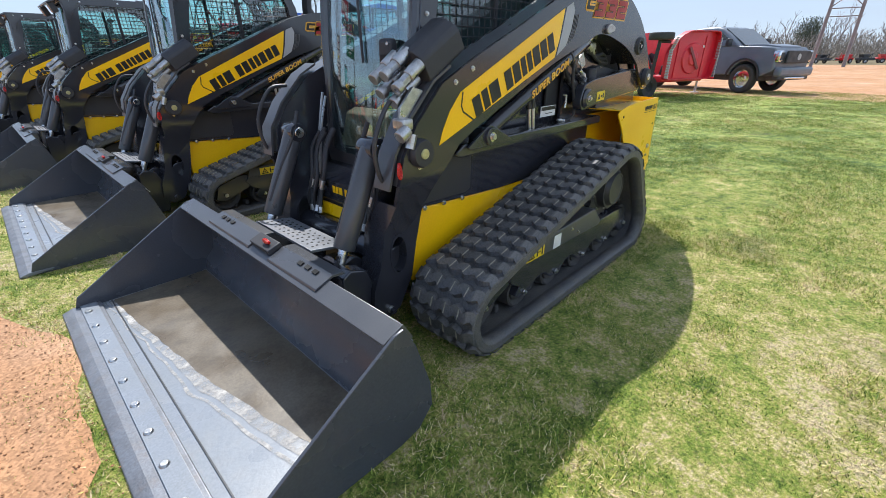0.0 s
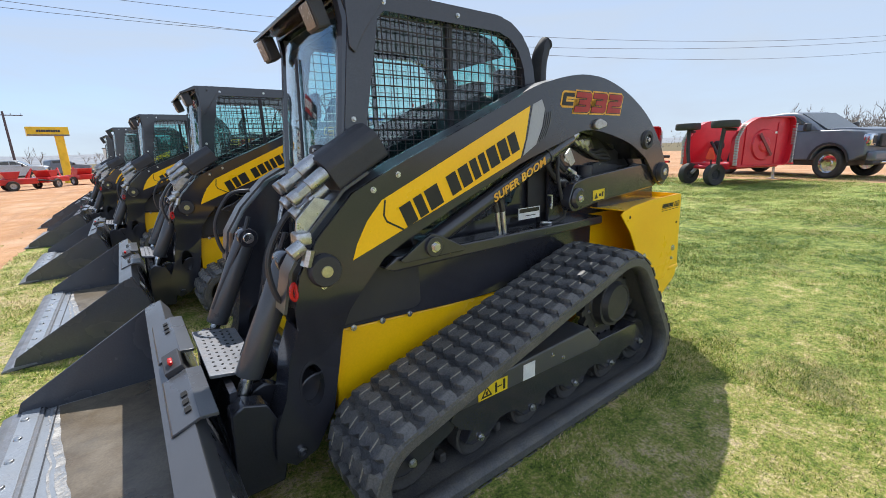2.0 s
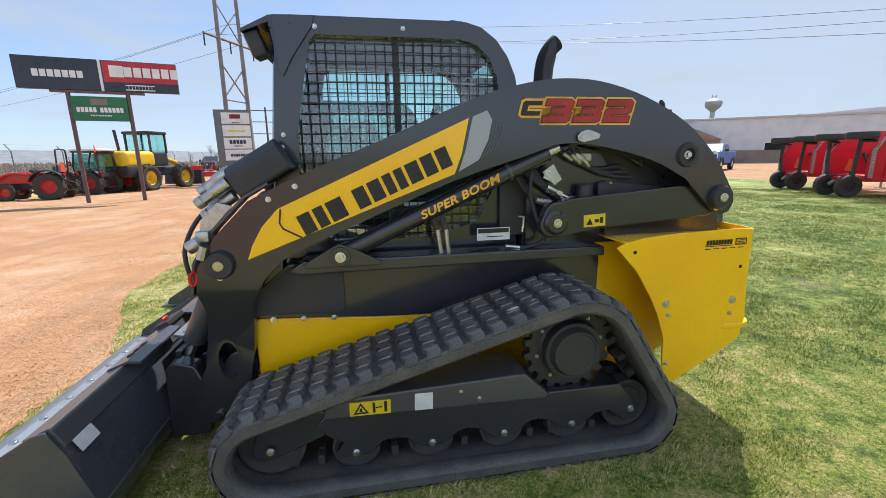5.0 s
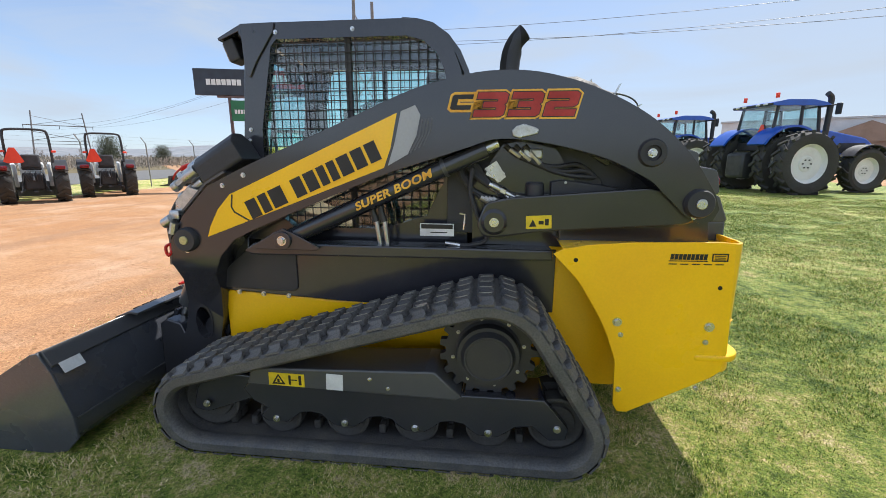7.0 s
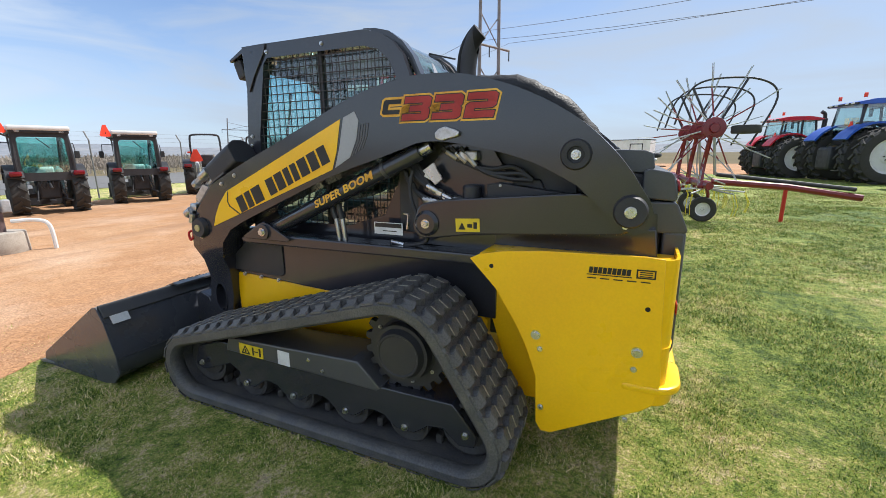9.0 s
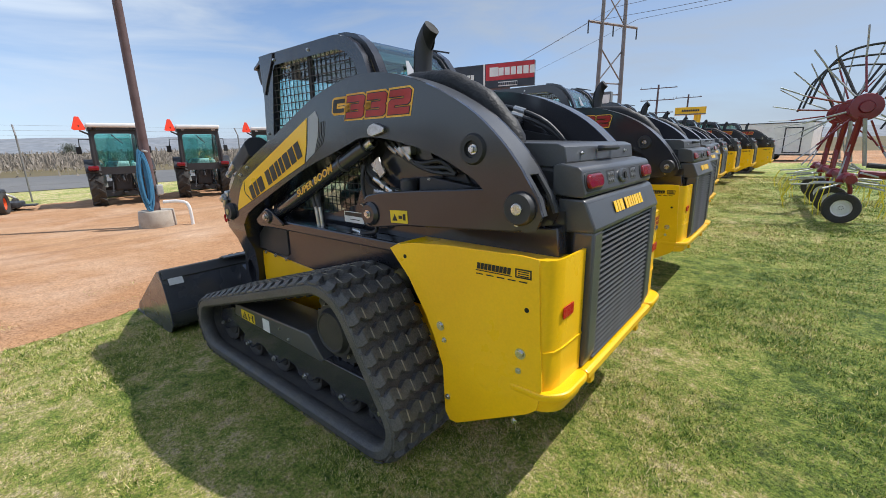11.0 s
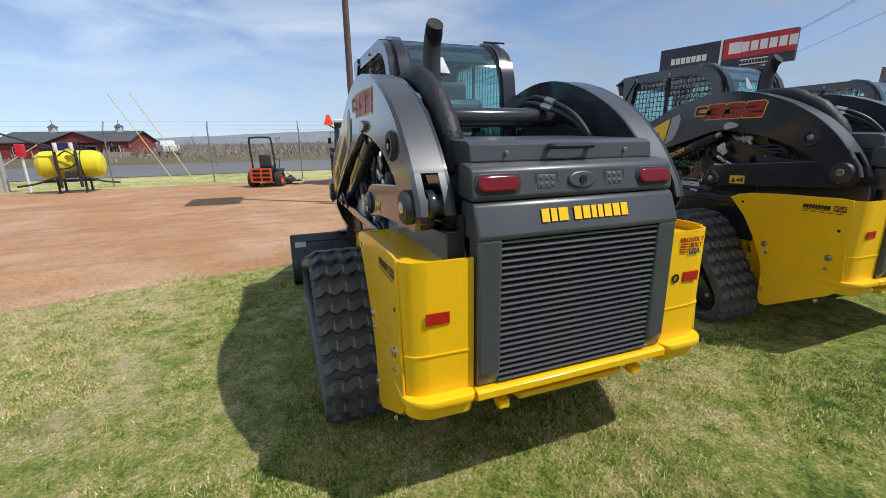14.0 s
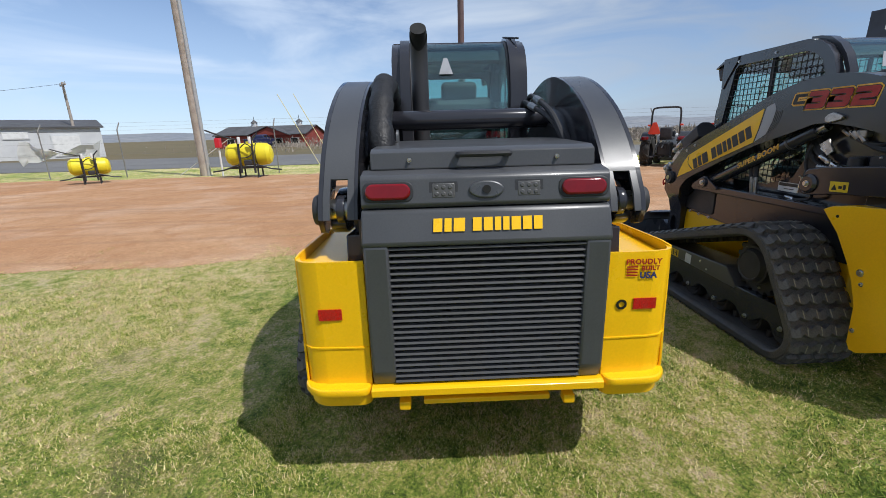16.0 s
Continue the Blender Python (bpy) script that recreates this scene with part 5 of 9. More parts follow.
    part("lifting_eye", plate(B(), rounded([(3.44, 1.50), (3.44, 1.555), (3.47, 1.575), (3.50, 1.555), (3.50, 1.50)], 0.012), [ring((3.47, 1.55), 0.012, 10)], 1.70, 1.712), M_ZINC, lid)
    bar = part("light_bar", prism(B(), [(3.90, 1.285), (3.90, 1.405), (3.93, 1.415), (4.01, 1.40), (4.025, 1.385), (4.045, 1.29), (4.035, 1.275)], 1.592, 2 * YC - 1.592, w=0.006), M_GREY, root, "graphite rear light bar")
    out = Vector((1, 0, 0.17)).normalized()
    def on_bar(y, z=1.338, lift=0.0):
        return Vector((4.0335 - (z - 1.338) * 0.19 + lift, y, z))
    for s in (-1, 1):
        y = YC + s * 0.378
        m = frame_at(on_bar(y), (0, 1, 0), (-0.19, 0, 1))
        bm = prism(B(), rounded([(-0.098, -0.040), (0.098, -0.040), (0.098, 0.040), (-0.098, 0.040)], 0.045), -0.012, 0.006, "z", 0.004)
        bm.transform(m)
        part("lamp_seat", bm, M_BLACK, bar)
        pill = [(0.056 + 0.031 * math.cos(a), 0.031 * math.sin(a)) for a in [radians(-90 + 20 * i) for i in range(10)]]
        bm = prism(B(), pill + [(-x, -z) for x, z in pill], 0.0, 0.018, "z", 0.010, 3)
        bm.transform(m)
        part("tail_lamp", bm, M_RED, bar, "red oval tail lamp")
        y = YC + s * 0.165
        m = frame_at(on_bar(y), (0, 1, 0), (-0.19, 0, 1))
        bm = prism(B(), rounded([(-0.055, -0.034), (0.055, -0.034), (0.055, 0.034), (-0.055, 0.034)], 0.006), -0.02, 0.0015, "z")
        bm.transform(m)
        w = part("work_lamp", bm, M_BLACK, bar, "recessed rear work lamp")
        bm = B()
        box(bm, (0, 0, -0.002), (0.088, 0.056, 0.012), 0.004)
        for i in range(3):
            for j in range(2):
                cyl(bm, (-0.026 + 0.026 * i, -0.013 + 0.026 * j, 0.003), (-0.026 + 0.026 * i, -0.013 + 0.026 * j, 0.007), 0.011, 0.006, n=8)
        bm.transform(m)
        part("lamp_lens", bm, M_SLAT, w, "clear faceted lens")
    m = frame_at(on_bar(YC), (0, 1, 0), (-0.19, 0, 1))
    bm = prism(B(), ring((0, 0), 0.068, 24, 0.5), -0.01, 0.012, "z", 0.006)
    bm.transform(m)
    em = part("camera_bezel", bm, M_RIMGREY, bar, "oval camera housing")
    bm = cyl(B(), (0, 0, 0.01), (0, 0, 0.018), 0.016, n=14)
    bm.transform(m)
    part("camera_lens", bm, M_HOLE, em)
    pan = part("rear_door", prism(B(), [(3.93, 1.13), (3.93, 1.272), (4.035, 1.272), (4.05, 1.262), (4.095, 1.155), (4.095, 1.135)], 1.59, 2 * YC - 1.59, w=0.010), M_GREY, root, "graphite rear door with a slatted grille")
    m = frame_at((4.076, YC, 1.212), (0, 1, 0), (-0.40, 0, 1))
    pieces("lettering", letter_blocks((3, 7), 0.052, m, 0.62, 0.16, 0.42, 0.05, 0.002), M_YELLOW, pan)
    both("door_post", prism(B(), [(4.0, 0.53), (4.0, 1.14), (4.094, 1.14), (4.094, 0.60), (4.075, 0.53)], 1.592, 1.692, w=0.012), M_GREY, pan)
    # radiator sheet in near-black, so shade between the slats is in its colour
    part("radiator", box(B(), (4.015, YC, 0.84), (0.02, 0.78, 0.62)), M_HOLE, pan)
    me = None
    for k in range(24):
        z = 0.548 + 0.0251 * k
        if me is None:
            bm = prism(B(), [(-0.035, 0.006), (0.016, -0.008), (0.021, -0.004), (0.018, 0.002), (-0.032, 0.013)], -0.388, 0.388, "y")
            bmesh.ops.recalc_face_normals(bm, faces=bm.faces)
            me = bpy.data.meshes.new("grille_slat")
            bm.to_mesh(me)
            bm.free()
            me.materials.append(M_SLAT)
        o = new("grille_slat", me)
        o.matrix_basis = Matrix.Translation(Vector((4.066, YC, z)) - ORG)
        o.parent = pan
    # yellow bumper and corner fenders
    bp = part("bumper", prism(B(), [(3.85, 0.46), (3.85, 0.53), (4.095, 0.53), (4.112, 0.522), (4.112, 0.492), (4.085, 0.478), (4.04, 0.46)], 1.585, 2 * YC - 1.585, w=0.003), M_YELLOW, root, "yellow rear bumper")
    both("tow_eye", box(B(), (4.06, 1.72, 0.425), (0.05, 0.05, 0.04), 0.006), M_YELLOW, bp)
    part("bumper_pad", prism(B(), [(3.98, 0.40), (3.98, 0.445), (4.07, 0.445), (4.07, 0.42)], 1.80, 2.35, w=0.006), M_YELLOW, bp)
    side = [(3.195, 1.012), (3.24, 1.035), (3.35, 1.058), (3.55, 1.075), (3.93, 1.085), (4.0, 1.08), (4.015, 0.75), (4.02, 0.70), (4.03, 0.55), (4.01, 0.45), (3.97, 0.415), (3.60, 0.205), (3.555, 0.205), (3.53, 0.245), (3.525, 0.36), (3.52, 0.48), (3.47, 0.62), (3.42, 0.72), (3.32, 0.88)]
    for s in (0, 1):
        f = (lambda bm: bm) if s == 0 else (lambda bm: mirrored(bm, YC))
        bm = prism(B(), side, 1.300, 1.310, w=0.003)
        fd = part("corner_fender", f(bm), M_YELLOW, root, "yellow steel corner fender")
        # rear face wraps round a rounded corner
        line = [(1.585, 4.065), (1.40, 4.06), (1.345, 4.05), (1.315, 4.025), (1.303, 3.985)]
        bm = B()
        rows = [[bm.verts.new((x - d, y + (d if x < 4.03 else 0), z)) for y, x in line] for d, z in ((0, 1.075), (0, 0.70), (0, 0.698), (0, 0.46), (0.012, 0.46), (0.012, 1.075))]
        k = len(rows)
        for i in range(k):
            a, b = rows[i], rows[(i + 1) % k]
            for j in range(len(line) - 1):
                bm.faces.new((a[j], a[j + 1], b[j + 1], b[j]))
        part("fender_back", f(bm), M_YELLOW, fd, "", 45)
        # seam step and the flared lower lip
        bm = B()
        for z, d in ((0.705, 0.004),):
            rows = [[bm.verts.new((x + (d if y > 1.33 else 0.002), y - (d if y < 1.4 else 0), zz)) for y, x in line] for zz in (z - 0.006, z)]
            rows += [[bm.verts.new((x - 0.01, y + (0.008 if y < 1.4 else 0), zz)) for y, x in line] for zz in (z, z - 0.006)]
            for i in range(4):
                a, b = rows[i], rows[(i + 1) % 4]
                for j in range(len(line) - 1):
                    bm.faces.new((a[j], a[j + 1], b[j + 1], b[j]))
        part("fender_seam", f(bm), M_YELLOW, fd)
        bm = prism(B(), rounded([(3.86, 1.296), (4.05, 1.292), (4.115, 1.36), (4.12, 1.582), (3.86, 1.582)], 0.05), 0.50, 0.535, "z", 0.010)
        prism(bm, rounded([(3.86, 1.31), (4.03, 1.31), (4.085, 1.37), (4.09, 1.582), (3.86, 1.582)], 0.05), 0.44, 0.50, "z", 0.006)
        part("fender_lip", f(bm), M_YELLOW, fd)
        part("fender_top", f(prism(B(), [(3.24, 1.31), (3.98, 1.31), (4.035, 1.35), (4.05, 1.40), (4.053, 1.585), (3.25, 1.585)], 1.030, 1.040, "z", 0.003)), M_YELLOW, fd)
        part("inner_plate", f(prism(B(), [(3.215, 1.06), (3.30, 1.075), (3.98, 1.075), (4.0, 0.5), (3.6, 0.20), (3.36, 0.20), (3.215, 0.66)], 1.572, 1.590)), M_YELLOW, fd)
        for x, z, r in ((3.514, 0.685, 0.019), (3.535, 0.62, 0.011), (3.932, 0.678, 0.020), (3.925, 0.60, 0.011), (3.91, 0.36, 0.012), (3.55, 0.33, 0.012)):
            part("bolt", f(bolt(B(), (x, 1.300, z), r)), M_STEEL, fd)
        # near-black discs in place of the shade inside bolt holes
        bm = B()
        for x, z in ((3.955, 0.87), (3.30, 0.985)):
            cyl(bm, (x, 1.3005, z), (x, 1.2985, z), 0.010, n=12)
        pieces("bolt_holes", f(bm), M_HOLE, fd)
        bm = box(B(), (4.0655, 1.437 if s == 0 else 1.425, 0.853), (0.004, 0.095, 0.048), 0.001)
        part("reflector", f(bm), M_REFLECT, fd, "red rectangular reflector")
    # dealer sticker on the near fender: plain bars where its name stands
    fd = [o for o in root.children if o.name.startswith("corner_fender")][0]
    m = frame_at((3.835, 1.2985, 1.008), (1, 0, 0.01), (0, 0, 1)) @ Matrix.Scale(0.78, 4)
    bm = letter_blocks((9,), 0.034, m @ Matrix.Translation((-0.045, 0.008, 0)), 0.56, 0.12, 0, 0.1, 0.001)
    pieces("dealer_sticker", bm, M_LETTER, fd, "small black dealer sticker with plain bars")
    bm = B()
    plate(bm, [(0.085, -0.018), (0.175, -0.018), (0.175, 0.030), (0.085, 0.030)], [[(0.092, -0.011), (0.092, 0.023), (0.168, 0.023), (0.168, -0.011)]], 0, 0.001, "z")
    for k in range(3):
        box(bm, (0.13, -0.002 + 0.011 * (k - 0.4), 0.0005), (0.06, 0.005, 0.001))
    for k in range(5):
        box(bm, (-0.13 + 0.065 * k, -0.036, 0.0005), (0.045, 0.006, 0.001))
    box(bm, (-0.045, -0.017, 0.0005), (0.22, 0.005, 0.001))
    bm.transform(m)
    part("sticker_frame", bm, M_LETTER, fd)
    # origin sticker and small reflector on the far rear corner
    far = [o for o in root.children if o.name.startswith("corner_fender")][1]
    m = frame_at((4.0665, 2.705, 1.005), (0, 1, 0), (0, 0, 1))
    part("origin_words", words("PROUDLY", 0.030, m @ Matrix.Translation((0, 0.028, 0)), 0.001, 0.001, 0, 1.1), M_DECALRED, far)
    part("origin_words", words("BUILT", 0.026, m @ Matrix.Translation((0.03, 0.0, 0)), 0.001, 0.001, 0, 1.1), M_DECALRED, far)
    part("origin_words", words("USA", 0.036, m @ Matrix.Translation((0.022, -0.03, 0)), 0.001, 0.0015, 0, 1.1), surface("decal_navy", (0.03, 0.04, 0.16), 0.4), far)
    bm = B()
    for k in range(4):
        box(bm, (-0.045, 0.008 - 0.012 * k, 0.0005), (0.045, 0.006, 0.001))
    bm.transform(m)
    part("flag_bars", bm, M_DECALRED, far)
    m = frame_at((4.0665, 2.628, 0.852), (0, 1, 0), (0, 0, 1))
    bm = B()
    plate(bm, ring((0, 0), 0.022, 18), [ring((0, 0), 0.012, 14)[::-1]], 0, 0.002, "z")
    bm.transform(m)
    part("tie_mark", bm, M_LETTER, far)
    # exhaust stack with a slanted mouth
    line = curve([(2.985, 1.82, 1.40), (2.985, 1.82, 1.80), (2.985, 1.82, 1.94), (3.0, 1.82, 2.03), (3.04, 1.82, 2.095), (3.10, 1.82, 2.14), (3.18, 1.82, 2.16)], 6)
    bm = tube(B(), line, 0.050, 24)
    bmesh.ops.bisect_plane(bm, geom=bm.verts[:] + bm.edges[:] + bm.faces[:], plane_co=(3.034, 1.82, 2.08), plane_no=(1, 0, 0.12), clear_outer=True)
    ex = part("exhaust_pipe", bm, M_BLACK, root, "matt black curved exhaust pipe", 50)
    # near-black core gives the pipe mouth its dark inside
    part("exhaust_mouth", tube(B(), [q + Vector((-0.012, 0, -0.004)) for q in line[:-9]], 0.046, 16), M_HOLE, ex)
    # identity plate, hoses and couplings by the tower
    pl = part("identity_plate", box(B(), (2.61, 1.553, 1.072), (0.185, 0.003, 0.068)), M_WHITE, root, "white identity plate")
    bm = B()
    box(bm, (2.61, 1.551, 1.090), (0.172, 0.001, 0.024))
    box(bm, (2.62, 1.551, 1.058), (0.09, 0.001, 0.005))
    part("plate_bars", bm, M_LETTER, pl)
    for k in range(4):
        line = curve([(2.74 + 0.02 * k, 1.55, 1.45), (2.82 + 0.03 * k, 1.52, 1.36 - 0.02 * k), (2.93 + 0.03 * k, 1.52, 1.29 - 0.015 * k), (3.04 + 0.03 * k, 1.54, 1.25)], 6)
        both("hose", tube(B(), line, 0.014, 8), M_BLACK, root)
        both("hose_fitting", cyl(B(), line[10], line[13], 0.018, n=8, w=0.002), M_ZINC, root)
        both("hose_fitting", cyl(B(), line[15], line[17], 0.018, n=6, w=0.002), M_ZINC, root)
    # panel top is carried up to the arch to block sun from the tread
    both("engine_side_panel", prism(B(), [(2.66, 1.05), (2.66, 1.50), (2.80, 1.56), (2.95, 1.60), (3.10, 1.61), (3.45, 1.54), (3.62, 1.42), (3.62, 1.05)], 1.606, 1.622, w=0.004), M_BLACK, root, "dark engine side panel")
    both("panel_step", prism(B(), [(3.12, 1.26), (3.16, 1.35), (3.45, 1.36), (3.50, 1.26)], 1.585, 1.612, w=0.006), M_BLACK, root)
    for k in range(4):
        line = curve([(2.72 + 0.02 * k, 1.545, 1.42 - 0.03 * k), (2.76 + 0.02 * k, 1.54, 1.33 - 0.02 * k), (2.86 + 0.02 * k, 1.54, 1.24), (2.98 + 0.02 * k, 1.55, 1.20 - 0.015 * k)], 6)
        both("arch_hose", tube(B(), line, 0.013, 8), M_BLACK, root)
        both("hose_sleeve_end", cyl(B(), line[11], line[14], 0.019, n=8, w=0.002), M_ZINC, root)
        both("hose_nut", cyl(B(), line[15], line[16], 0.021, n=6, w=0.002), M_ZINC, root)
    for k in range(3):
        line = curve([(2.96 + 0.05 * k, 1.53, 1.515), (3.06 + 0.05 * k, 1.535, 1.45 - 0.02 * k), (3.20 + 0.04 * k, 1.54, 1.41 - 0.02 * k), (3.33 + 0.03 * k, 1.545, 1.42 - 0.03 * k), (3.42, 1.55, 1.36)], 6)
        both("feed_hose", tube(B(), line, 0.012, 8), M_BLACK, root)
        both("feed_fitting", cyl(B(), line[2], line[5], 0.016, n=8, w=0.002), M_ZINC, root)
    both("feed_valve", box(B(), (3.10, 1.545, 1.475), (0.10, 0.05, 0.05), 0.010), M_ZINC, root)
    both("filler_cap", lathe(B(), [(0.0, 0.07), (0.040, 0.07), (0.046, 0.06), (0.046, 0.0), (0.052, 0.0), (0.052, -0.02), (0.0, -0.02)], (3.12, 1.53, 1.26), "z", 18), M_BLACK, root)
    both("coolant_tray", prism(B(), [(3.20, 1.25), (3.20, 1.335), (3.26, 1.345), (3.60, 1.30), (3.60, 1.25)], 1.525, 1.58, w=0.006), M_BLACK, root)
    both("tray_screw", bolt(B(), (3.27, 1.525, 1.332), 0.006), M_STEEL, root)
    both("paper_tag", box(B(), (2.915, 1.505, 1.375), (0.085, 0.002, 0.050), rot=Matrix.Rotation(0.45, 3, "Y")), M_WHITE, root, "white tag tied to a hose")
    for k in range(3):
        c = Vector((2.885 + 0.03 * k, 1.50 + 0.012 * k, 1.325 - 0.022 * k))
        d = Vector((0.86, 0.05, -0.45)).normalized()
        bm = cyl(B(), c, c + d * 0.07, 0.017, n=10, w=0.003)
        cyl(bm, c + d * 0.065, c + d * 0.095, 0.022, n=6, w=0.002)
        cyl(bm, c + d * 0.09, c + d * 0.15, 0.014, n=10, w=0.002)
        both("quick_coupling", bm, M_STEEL, root, "bright steel hose coupling")
    both("sagging_hose", tube(B(), curve([(2.80, 1.50, 1.40), (2.79, 1.49, 1.28), (2.83, 1.49, 1.16), (2.88, 1.50, 1.04), (2.80, 1.50, 1.005), (2.74, 1.50, 1.0)], 6), 0.011, 8), M_BLACK, root)
    both("hose_nozzle", cyl(B(), (2.74, 1.50, 1.0), (2.66, 1.50, 1.012), 0.015, 0.010, n=8, w=0.002), M_STEEL, root)
    both("lock_key", tube(B(), [(2.735, 1.515, 1.17), (2.765, 1.51, 1.165), (2.762, 1.508, 1.125), (2.757, 1.508, 1.085)], 0.007, 6), M_STEEL, root)
    both("hose_clip", prism(B(), [(2.86, 1.40), (2.92, 1.44), (2.97, 1.36), (2.93, 1.33)], 1.50, 1.512), M_ZINC, root)
    for k in range(2):
        both("hanging_fitting", cyl(B(), (2.29 + 0.045 * k, 1.50, 1.13), (2.31 + 0.04 * k, 1.50, 0.985), 0.014, n=8, w=0.002), M_ZINC, root)
        both("hanging_hose", tube(B(), curve([(2.30 + 0.045 * k, 1.50, 1.28), (2.27 + 0.045 * k, 1.50, 1.2), (2.29 + 0.045 * k, 1.50, 1.12)], 5), 0.018, 8), M_BLACK, root)
    # front of the chassis: cross member, step, yellow lower front
    both("front_post", prism(B(), [(1.34, 0.55), (1.42, 1.0), (1.50, 1.0), (1.50, 0.55)], 1.585, 1.66, w=0.008), M_DARK, root)
    part("front_cross_member", cyl(B(), (1.24, 1.58, 0.42), (1.24, 2 * YC - 1.58, 0.42), 0.085, n=20, w=0.008), M_DARK, root, "dark front cross tube")
    stp = part("front_step", prism(B(), [(1.31, 0.55), (1.30, 0.72), (1.40, 0.80), (1.46, 0.80), (1.46, 0.55)], 1.66, 2 * YC - 1.66, w=0.008), M_DARK, root, "dark front step panel")
    pieces("lettering", letter_blocks((3, 7), 0.045, frame_at((1.303, YC, 0.67), (0, -1, 0), (0, 0, 1)), 0.62, 0.16, 0.42, 0.05, 0.002), M_YELLOW, stp)
    for y in (1.78, 2.36, 2.42):
        part("hose", tube(B(), curve([(1.36, y, 1.0), (1.30, y + 0.02, 0.9), (1.25, y - 0.03, 0.75), (1.22, y, 0.60), (1.24, y, 0.50)], 5), 0.011), M_BLACK, root)
    for k, (y, dx) in enumerate(((1.80, 0.0), (1.845, 0.02), (2.30, 0.0), (2.345, 0.02), (2.39, -0.01))):
        line = curve([(1.39 + dx, y, 1.02), (1.33 + dx, y + 0.01, 0.92), (1.28 + dx, y - 0.01, 0.78), (1.25 + dx, y + 0.01, 0.64), (1.22, y, 0.52)], 5)
        part("drive_hose", tube(B(), line, 0.013, 8), M_BLACK, root)
        part("hose_fitting", cyl(B(), line[12], line[14], 0.017, n=8, w=0.002), M_ZINC, root)
        part("hose_fitting", cyl(B(), line[-3], line[-1], 0.018, n=6, w=0.002), M_ZINC, root)
    part("steel_pipe", tube(B(), curve([(1.44, 2.47, 1.22), (1.40, 2.46, 1.08), (1.36, 2.45, 0.92), (1.33, 2.44, 0.72), (1.30, 2.42, 0.60)], 6), 0.008, 6), M_ZINC, root)
    part("steel_pipe", tube(B(), curve([(1.44, 2.44, 1.20), (1.39, 2.43, 1.06), (1.35, 2.42, 0.90), (1.32, 2.41, 0.72)], 6), 0.008, 6), M_ZINC, root)
    part("white_label", box(B(), (1.281, 1.93, 0.545), (0.003, 0.14, 0.055), rot=Matrix.Rotation(0.06, 3, "Y")), M_WHITE, root, "white label on the yellow plate")
    part("tie_down_lug", prism(B(), rounded([(1.16, 0.40), (1.20, 0.52), (1.27, 0.52), (1.28, 0.40)], 0.02), 1.86, 1.90, w=0.004), M_DARK, root)
    part("front_plate", prism(B(), [(1.275, 0.50), (1.28, 0.575), (1.295, 0.575), (1.29, 0.50)], 1.72, 2.43, w=0.003), M_YELLOW, root, "yellow front plate")


